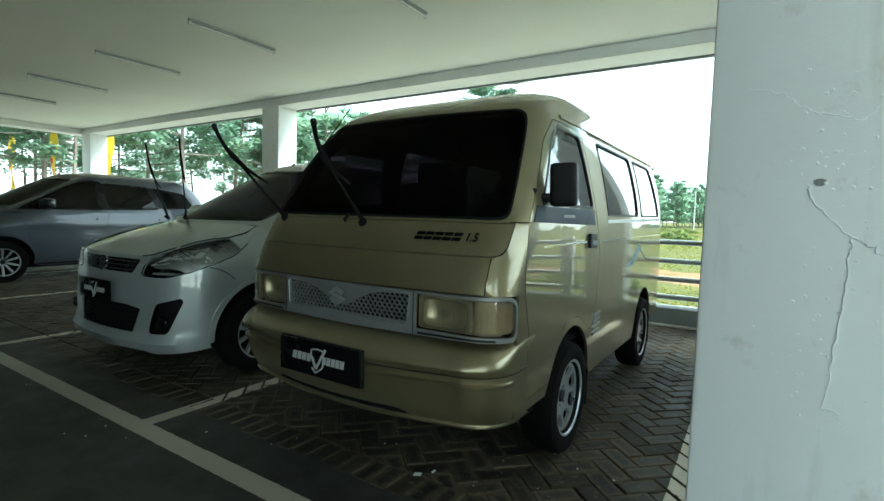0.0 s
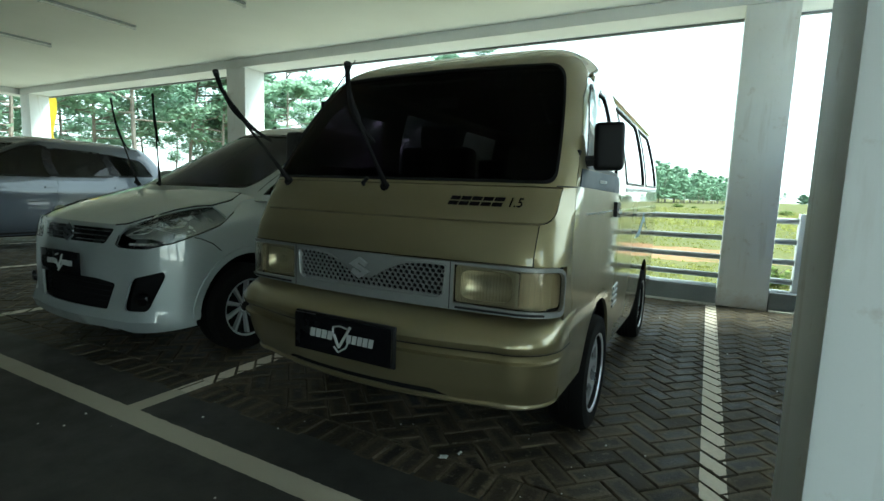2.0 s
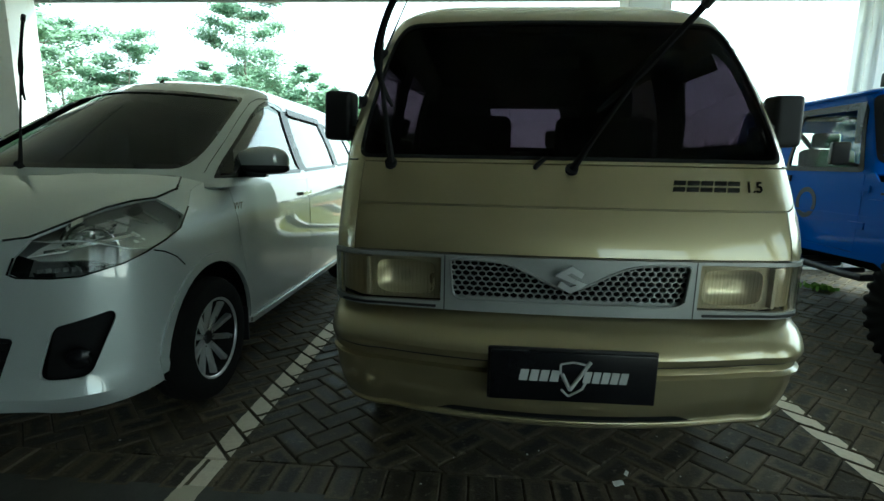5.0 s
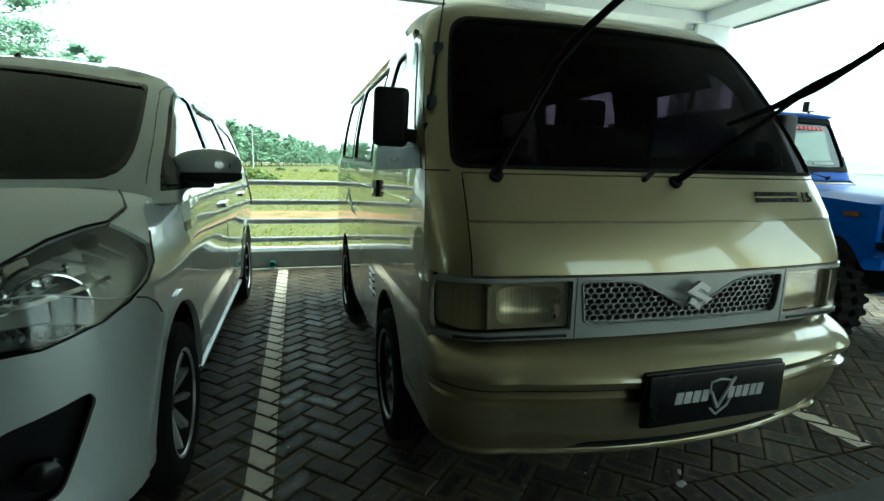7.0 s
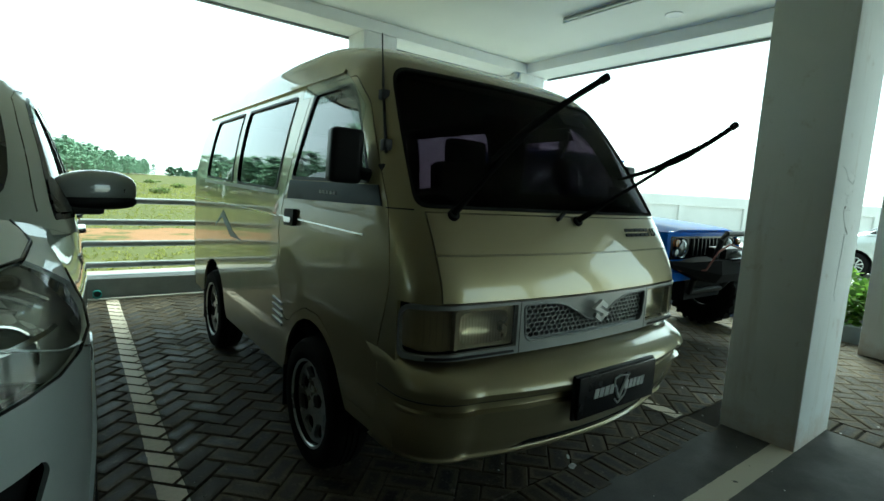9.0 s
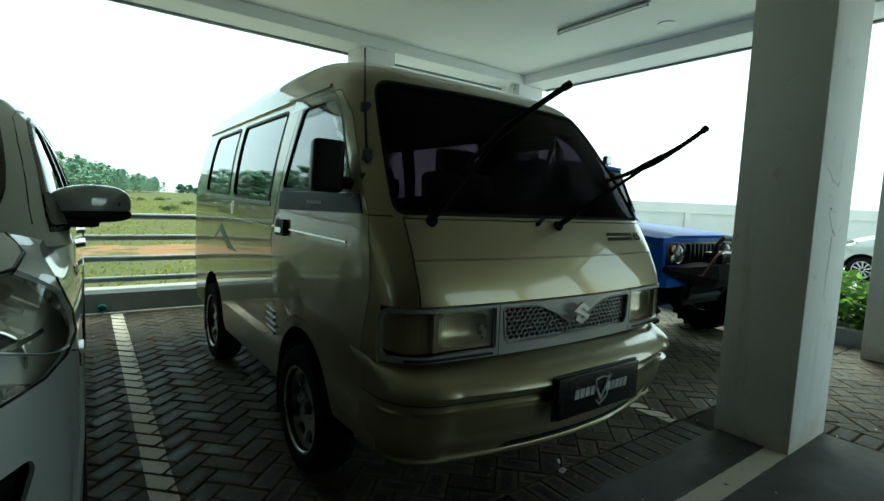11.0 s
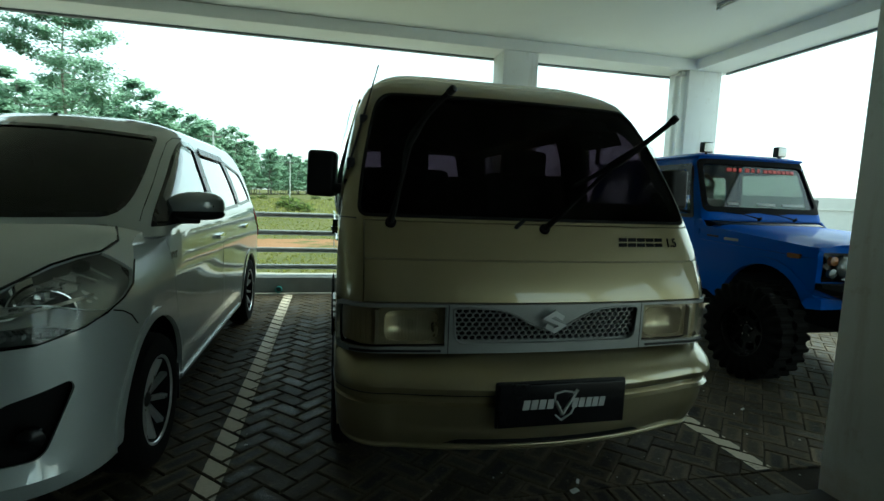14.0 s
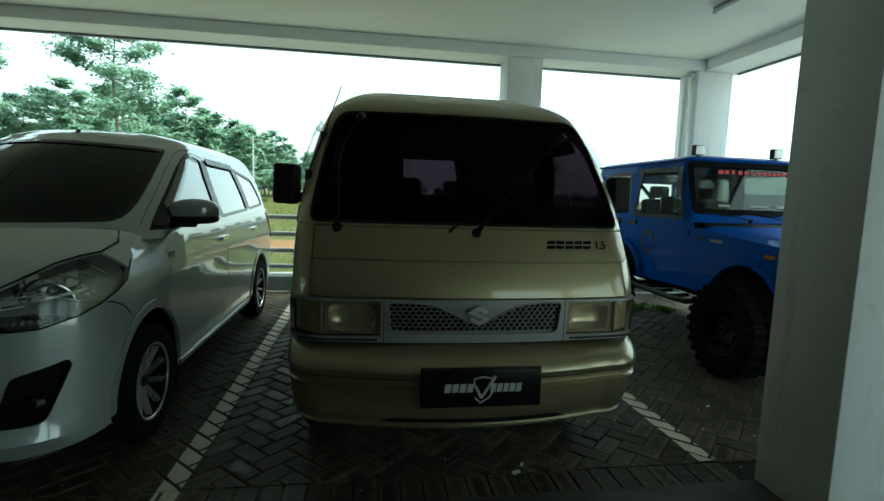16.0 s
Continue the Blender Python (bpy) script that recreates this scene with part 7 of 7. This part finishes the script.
tagged(finish("weeds", bm, M["hedge"]), "small green weeds growing between the paving blocks", "weeds", kind="stuff")


# poles and wires over the field
def pole(at):
    t = empty("utility_pole", at, "slim pale utility pole with a cross arm", "pole", "poles across the field")
    part("shaft", tube(bmesh.new(), [(0, 0, -0.1), (0, 0, 8.0)], [0.13, 0.09], 8), M["pipe"], t, smooth=50)
    part("cross_arm", boxes(((-0.9, -0.06, 7.3), (0.9, 0.06, 7.45))), M["bark"], t)
    return t


p0 = pole((-15.5, 62, GROUND))
copy_thing(p0, pose(-11, 112, GROUND))
t = empty("power_lines", (-15.5, 62, 7.0), "thin dark power lines between the poles", "cable")
for dx in (-0.8, 0.0, 0.8):
    bm = bmesh.new()
    for a, b in (((-15.5, 62), (-11, 112)),):
        pts = []
        for k in range(9):
            u = k / 8
            pts.append((a[0] + (b[0] - a[0]) * u + dx + 15.5, a[1] + (b[1] - a[1]) * u - 62, 0.15 - 0.9 * 4 * u * (1 - u) * 0.6))
        tube(bm, pts, 0.018, 5)
    part("wire", bm, M["black"], t)


def banner(x, y, w):
    t = empty("feather_banner", (x, y, GROUND), "tall yellow feather banner on a thin pole", "banner", "banners beyond the railing")
    part("pole", tube(bmesh.new(), [(0, 0, 0), (0, 0, 4.6), (0.12, 0, 5.0)], [0.02, 0.016, 0.01], 8), M["steel"], t)
    fn = lambda u, v: np.stack([u, 0.06 * np.sin(v * 3 + u * 4), v], -1)
    part("cloth", sheet(fn, soft([(0.02, 0.9), (w * 0.8, 1.1), (w, 4.2), (w * 0.7, 4.9), (0.1, 4.98), (0.02, 4.6)], 0.15), [], 0.12, 0.004), M["banner"], t, "yellow cloth")
    bm = bmesh.new()
    for z in (2.3, 2.7, 3.1):
        sheet(offset(fn, -0.004), soft([(w * 0.25, z), (w * 0.7, z), (w * 0.7, z + 0.22), (w * 0.25, z + 0.22)], 0.08), [], 0.1, 0.002, bm)
        sheet(offset(fn, 0.008), soft([(w * 0.25, z), (w * 0.7, z), (w * 0.7, z + 0.22), (w * 0.25, z + 0.22)], 0.08), [], 0.1, 0.002, bm)
    part("cloth_marks", bm, M["red_mark"], t)
    return t


banner(-18.6, 8.1, 0.85)
banner(-22.7, 8.1, 0.55)
banner(-27.0, 8.1, 0.6)

# garden bed at the open end, boundary wall beyond
setting("garden_kerb", boxes(((3.36, 1.2, -0.2), (3.46, 9.0, 0.16)), bevel=0.01), M["kerb"], "grey kerb round a garden bed", "kerb")
setting("garden_soil", boxes(((3.464, 1.2, -0.3), (4.9, 9.0, 0.08))), M["bark"], "dark soil of the garden bed", "soil")
YARD = [(4.91, -14), (45, -14), (45, 3.6), (31, 3.8), (13, 18.2), (4.91, 9.0)]
bm = bmesh.new()
top = [bm.verts.new((x, y, -0.2)) for x, y in YARD]
low = [bm.verts.new((x, y, -0.5)) for x, y in YARD]
bm.faces.new(top)
for k in range(len(YARD)):
    j = (k + 1) % len(YARD)
    bm.faces.new((low[k], low[j], top[j], top[k]))
setting("yard", bm, M["pale_concrete"], "pale concrete yard beyond the garden bed", "yard")
setting("apron", boxes(((3.36, -14, -0.5), (4.905, 1.196, -0.02))), M["pale_concrete"], "pale concrete apron beside the garden bed", "apron")


def shrub(at, seed):
    t = empty("garden_shrub", at, "low yellow-green garden shrub in the bed", "shrub", "shrubs in the garden bed")
    rr = random.Random(seed)
    tb = bmesh.new()
    for _ in range(6):
        a = rr.uniform(0, math.tau)
        tube(tb, [(0, 0, -0.03), (math.cos(a) * 0.14, math.sin(a) * 0.14, 0.3)], [0.012, 0.006], 5)
    part("stems", tb, M["bark"], t)
    bm = bmesh.new()
    for _ in range(380):
        v = Vector((rr.gauss(0, 0.15), rr.gauss(0, 0.15), rr.uniform(0.05, 0.48)))
        leaf(bm, v, Vector((rr.gauss(0, 1), rr.gauss(0, 1), rr.gauss(0.5, 0.5))), Vector((0.1, 0.1, 1)), rr.uniform(0.05, 0.10))
    part("foliage", bm, M["hedge"], t, smooth=0)
    return t


s0 = shrub((3.75, 2.0, 0.08), 3)
rng = random.Random(11)
for y in np.arange(1.4, 8.9, 0.38):
    for x in (3.72, 4.12, 4.5):
        s = rng.uniform(0.8, 1.2)
        copy_thing(s0, Matrix.LocRotScale((x + rng.uniform(-0.08, 0.08), float(y) + rng.uniform(-0.1, 0.1), 0.08), Euler((0, 0, rng.uniform(0, 6))), (s, s, s)))

a, b = Vector((13, 18.5, 0)), Vector((33, 2.4, 0))
d = b - a
wall = empty("boundary_wall", (a.x, a.y, GROUND), "long white boundary wall with shallow pilasters", "wall")
bm = bmesh.new()
ln, ang = d.length, math.degrees(math.atan2(d.y, d.x))
part("wall_panel", boxes(((0, -0.06, -0.3), (ln, 0.06, 1.65))), M["far_wall"], wall)
part("coping", boxes(((-0.1, -0.16, 1.653), (ln, 0.16, 2.12))), M["far_wall"], wall)
for k in range(int(ln / 3.0) + 1):
    part("pilaster", boxes(((k * 3.0, -0.16, -0.3), (k * 3.0 + 0.25, -0.063, 1.65))), M["far_wall"], wall)
wall.matrix_basis = pose(a.x, a.y, GROUND, 0, 0, ang)

# ---- small things ----
t = empty("pipe_stub", (-2.83, 6.60, 0.03), "short teal plastic drain stub at the kerb's foot", "pipe")
part("sleeve", lathe(bmesh.new(), [(0.032, -0.05), (0.04, -0.05), (0.04, 0.03), (0.032, 0.03), (0.032, -0.05)], 18, pose(0, 0, 0.03, 0, 0, 90)), M["teal"], t)
for x, y, rz in ((-1.11, 2.095, 20), (-1.06, 2.16, 60), (0.42, 2.75, 10)):
    t = empty("litter", (x, y, 0.001), "small crumpled scrap of white paper on the paving", "litter", "scraps on the paving", rz=rz)
    bm = bmesh.new()
    fn = lambda u, v: np.stack([u, v, 0.006 + 0.006 * np.sin(u * 120) * np.cos(v * 90)], -1)
    k = 1.0 if y < 2.12 else 0.5
    part("scrap", sheet(fn, [(-0.02 * k, -0.012 * k), (0.018 * k, -0.016 * k), (0.024 * k, 0.010 * k), (-0.014 * k, 0.016 * k)], [], 0.008, 0.001), M["litter"], t)

# pale grit strewn over the floor
rr = random.Random(77)
bm = bmesh.new()
for _ in range(150):
    x, y, r = rr.uniform(-4.5, 1.8), rr.uniform(0.4, 6.2), rr.uniform(0.002, 0.006)
    vs = bmesh.ops.create_icosphere(bm, subdivisions=1, radius=r)["verts"]
    for v in vs:
        v.co = Vector((v.co.x * rr.uniform(0.8, 1.5) + x, v.co.y * rr.uniform(0.8, 1.5) + y, v.co.z * 0.6 + r * 0.4))
tagged(finish("grit", bm, M["mortar"]), "scattered pale grit on the floor", "grit", kind="stuff")

# blistered paint and patched cracks on the near column
PY = 1.555
col = bpy.data.objects["column_front_3"]
def ridge(pts, w):
    rr = random.Random(len(pts))
    out = []
    for (x0, z0), (x1, z1) in zip(pts, pts[1:]):
        for k in range(8):
            u = k / 8
            out.append((x0 + (x1 - x0) * u + rr.gauss(0, 0.0025), PY - 0.0005, z0 + (z1 - z0) * u + rr.gauss(0, 0.0025)))
    return tube(bmesh.new(), out, [1.05 * w * rr.uniform(0.5, 1.4) for _ in out], 6)


for pts, w in (
    (((0.145, 1.530), (0.209, 1.514), (0.241, 1.483), (0.291, 1.465), (0.348, 1.444), (0.372, 1.481)), 0.0013),
    (((0.265, 1.321), (0.271, 1.287), (0.309, 1.242), (0.344, 1.211), (0.368, 1.195), (0.393, 1.173)), 0.0016),
    (((0.344, 1.211), (0.343, 1.169), (0.339, 1.072), (0.33, 0.96), (0.319, 0.844), (0.34, 0.838), (0.357, 0.808)), 0.0016),
):
    part("paint_ridge", ridge(pts, w), M["column"], col)
rr = random.Random(21)
bm = bmesh.new()
for _ in range(130):
    x, z, r = 0.31 + rr.gauss(0, 0.05), rr.choice((1.49, 1.40, 1.33, 1.15, 1.0, 0.9)) + rr.gauss(0, 0.06), rr.uniform(0.0012, 0.0042)
    if 0.1 < x < 0.59:
        lathe(bm, [(r, 0.0), (r * 0.7, r * 0.45), (0.0003, r * 0.6)], 8, pose(x, PY + 0.0005, z, 0, 0, -90))
part("paint_blisters", bm, M["column"], col)
fn = lambda u, v: np.stack([u, np.full(np.shape(u), PY - 0.0012), v], -1)
part("chipped_spot", sheet(fn, [(0.284 + 0.011 * math.cos(a) * (1 + 0.15 * math.sin(3 * a)), 1.323 + 0.008 * math.sin(a)) for a in np.linspace(0, math.tau, 15)[:-1]], [], 0.02, 0.001), plain("grey mortar", (0.20, 0.21, 0.20), 0.8), col)

# ---- paving ----
LEN, WID, GAP = 0.21, 0.105, 0.004
floor = tagged(new("paving"), "dark grey herringbone block paving with worn white lines", "paving", kind="structure")


def block_mesh(w, l):
    bm = bmesh.new()
    a, b, c = w / 2, l / 2, 0.0055
    lo = [bm.verts.new(p) for p in ((-a, -b, -0.035), (a, -b, -0.035), (a, b, -0.035), (-a, b, -0.035))]
    mi = [bm.verts.new(p) for p in ((-a, -b, -0.006), (a, -b, -0.006), (a, b, -0.006), (-a, b, -0.006))]
    hi = [bm.verts.new(p) for p in ((-a + c, -b + c, 0), (a - c, -b + c, 0), (a - c, b - c, 0), (-a + c, b - c, 0))]
    for k in range(4):
        j = (k + 1) % 4
        bm.faces.new((lo[k], lo[j], mi[j], mi[k]))
        bm.faces.new((mi[k], mi[j], hi[j], hi[k]))
    bm.faces.new(hi)
    me = bpy.data.meshes.new("block")
    lay = bm.loops.layers.uv.new("block")
    for f in bm.faces:
        for lp in f.loops:
            lp[lay].uv = (0.5 + lp.vert.co.x / w, 0.5 + lp.vert.co.y / l)
    bm.normal_update()
    bm.to_mesh(me)
    bm.free()
    me.materials.append(M["paving"])
    return me


def clipped(poly, x0, x1, y0, y1):
    for ax, lim, sg in ((0, x0, 1), (0, x1, -1), (1, y0, 1), (1, y1, -1)):
        out = []
        for p, q in zip(poly, poly[1:] + poly[:1]):
            dp, dq = sg * (p[ax] - lim), sg * (q[ax] - lim)
            if dp >= 0:
                out.append(p)
            if dp * dq < 0:
                t = dp / (dp - dq)
                out.append((p[0] + (q[0] - p[0]) * t, p[1] + (q[1] - p[1]) * t))
        poly = out
        if len(poly) < 3:
            return []
    return poly


mesh_block = block_mesh(WID - GAP, LEN - GAP)
RX0, RX1, RY0, RY1 = X0, 3.30, 2.105, BACK_Y - 0.004
rr = random.Random(31)
vs, fs, vuv = [], [], []


def add_block(cx, cy, ang, jitter=True):
    """One paving block, joined into the rest when cut or far off."""
    h = rr.gauss(0, 0.0012)
    c, s = math.cos(ang), math.sin(ang)
    a, b = (WID - GAP) / 2, (LEN - GAP) / 2
    quad = [(cx + c * u - s * v, cy + s * u + c * v) for u, v in ((-a, -b), (a, -b), (a, b), (-a, b))]
    poly = clipped(quad, RX0, RX1, RY0, RY1)
    if len(poly) < 3:
        return
    whole = len(poly) == 4 and all(abs(p[0] - q[0]) + abs(p[1] - q[1]) < 1e-6 for p, q in zip(poly, quad))
    if whole and -2.98 < cx < 0.62 and cy < 3.75:
        ob = bpy.data.objects.new("block", mesh_block)
        scene.collection.objects.link(ob)
        ob.parent = floor
        ob.matrix_basis = Matrix.LocRotScale((cx, cy, h), Euler((rr.gauss(0, 0.011), rr.gauss(0, 0.011), ang)), None)
        return
    q = np.array(poly)
    m = q.mean(0)
    n = len(vs)
    k = len(poly)
    inner = m + (q - m) * 0.90
    for x, y in poly:
        vs.append((x, y, -0.034))
    for x, y in poly:
        vs.append((x, y, h - 0.006))
    for x, y in inner:
        vs.append((float(x), float(y), h))
    for ring in (poly, poly, inner):
        for x, y in ring:
            vuv.append((0.5 + (c * (x - cx) + s * (y - cy)) / (2 * a), 0.5 + (-s * (x - cx) + c * (y - cy)) / (2 * b)))
    for i in range(k):
        j = (i + 1) % k
        fs.append((n + i, n + j, n + k + j, n + k + i))
        fs.append((n + k + i, n + k + j, n + 2 * k + j, n + 2 * k + i))
    fs.append(tuple(n + 2 * k + i for i in range(k)))


q45 = math.pi / 4
for r in range(-140, 140):
    for c in range(-140, 140):
        m = (c - r) % 4
        if m not in (0, 3):
            continue
        u, v = ((c + 1) * WID, (r + 0.5) * WID) if m == 0 else ((c + 0.5) * WID, (r + 1) * WID)
        x, y = (u - v) * math.cos(q45) - 5.0, (u + v) * math.cos(q45) + 4.0
        if RX0 - 0.2 < x < RX1 + 0.2 and RY0 - 0.2 < y < RY1 + 0.2:
            add_block(x, y, q45 + (math.pi / 2 if m == 0 else 0))
RY0 = 1.9
for k in range(int((RX1 - RX0) / WID)):
    x = RX0 + (k + 0.5) * WID
    if x < 0.0 and not -8.2 < x < -7.6:
        add_block(x, 2.0, 0.0)
# paving beside the driveway, edged by a row of blocks laid across
for k in range(57):
    RX0, RX1, RY0, RY1 = 0.585, 0.80, -4.6, 1.93
    add_block(0.6935, 1.875 - (k + 0.5) * 2 * WID / 1.84, math.pi / 2)
RX0, RX1, RY0, RY1 = 0.80, 3.30, -4.6, 2.1
for r in range(-140, 140):
    for c in range(-140, 140):
        m = (c - r) % 4
        if m not in (0, 3):
            continue
        u, v = ((c + 1) * WID, (r + 0.5) * WID) if m == 0 else ((c + 0.5) * WID, (r + 1) * WID)
        x, y = (u - v) * math.cos(q45) - 5.0, (u + v) * math.cos(q45) + 4.0
        if RX0 - 0.2 < x < RX1 + 0.2 and RY0 - 0.2 < y < RY1 + 0.2:
            add_block(x, y, q45 + (math.pi / 2 if m == 0 else 0))
me = bpy.data.meshes.new("blocks")
me.from_pydata(vs, [], fs)
lay = me.uv_layers.new(name="block")
corner = np.empty(len(me.loops), np.int32)
me.loops.foreach_get("vertex_index", corner)
lay.data.foreach_set("uv", np.array(vuv, np.float32)[corner].ravel())
me.materials.append(M["paving"])
rest = new("blocks", me)
rest.parent = floor
rest["kind"] = "stuff"
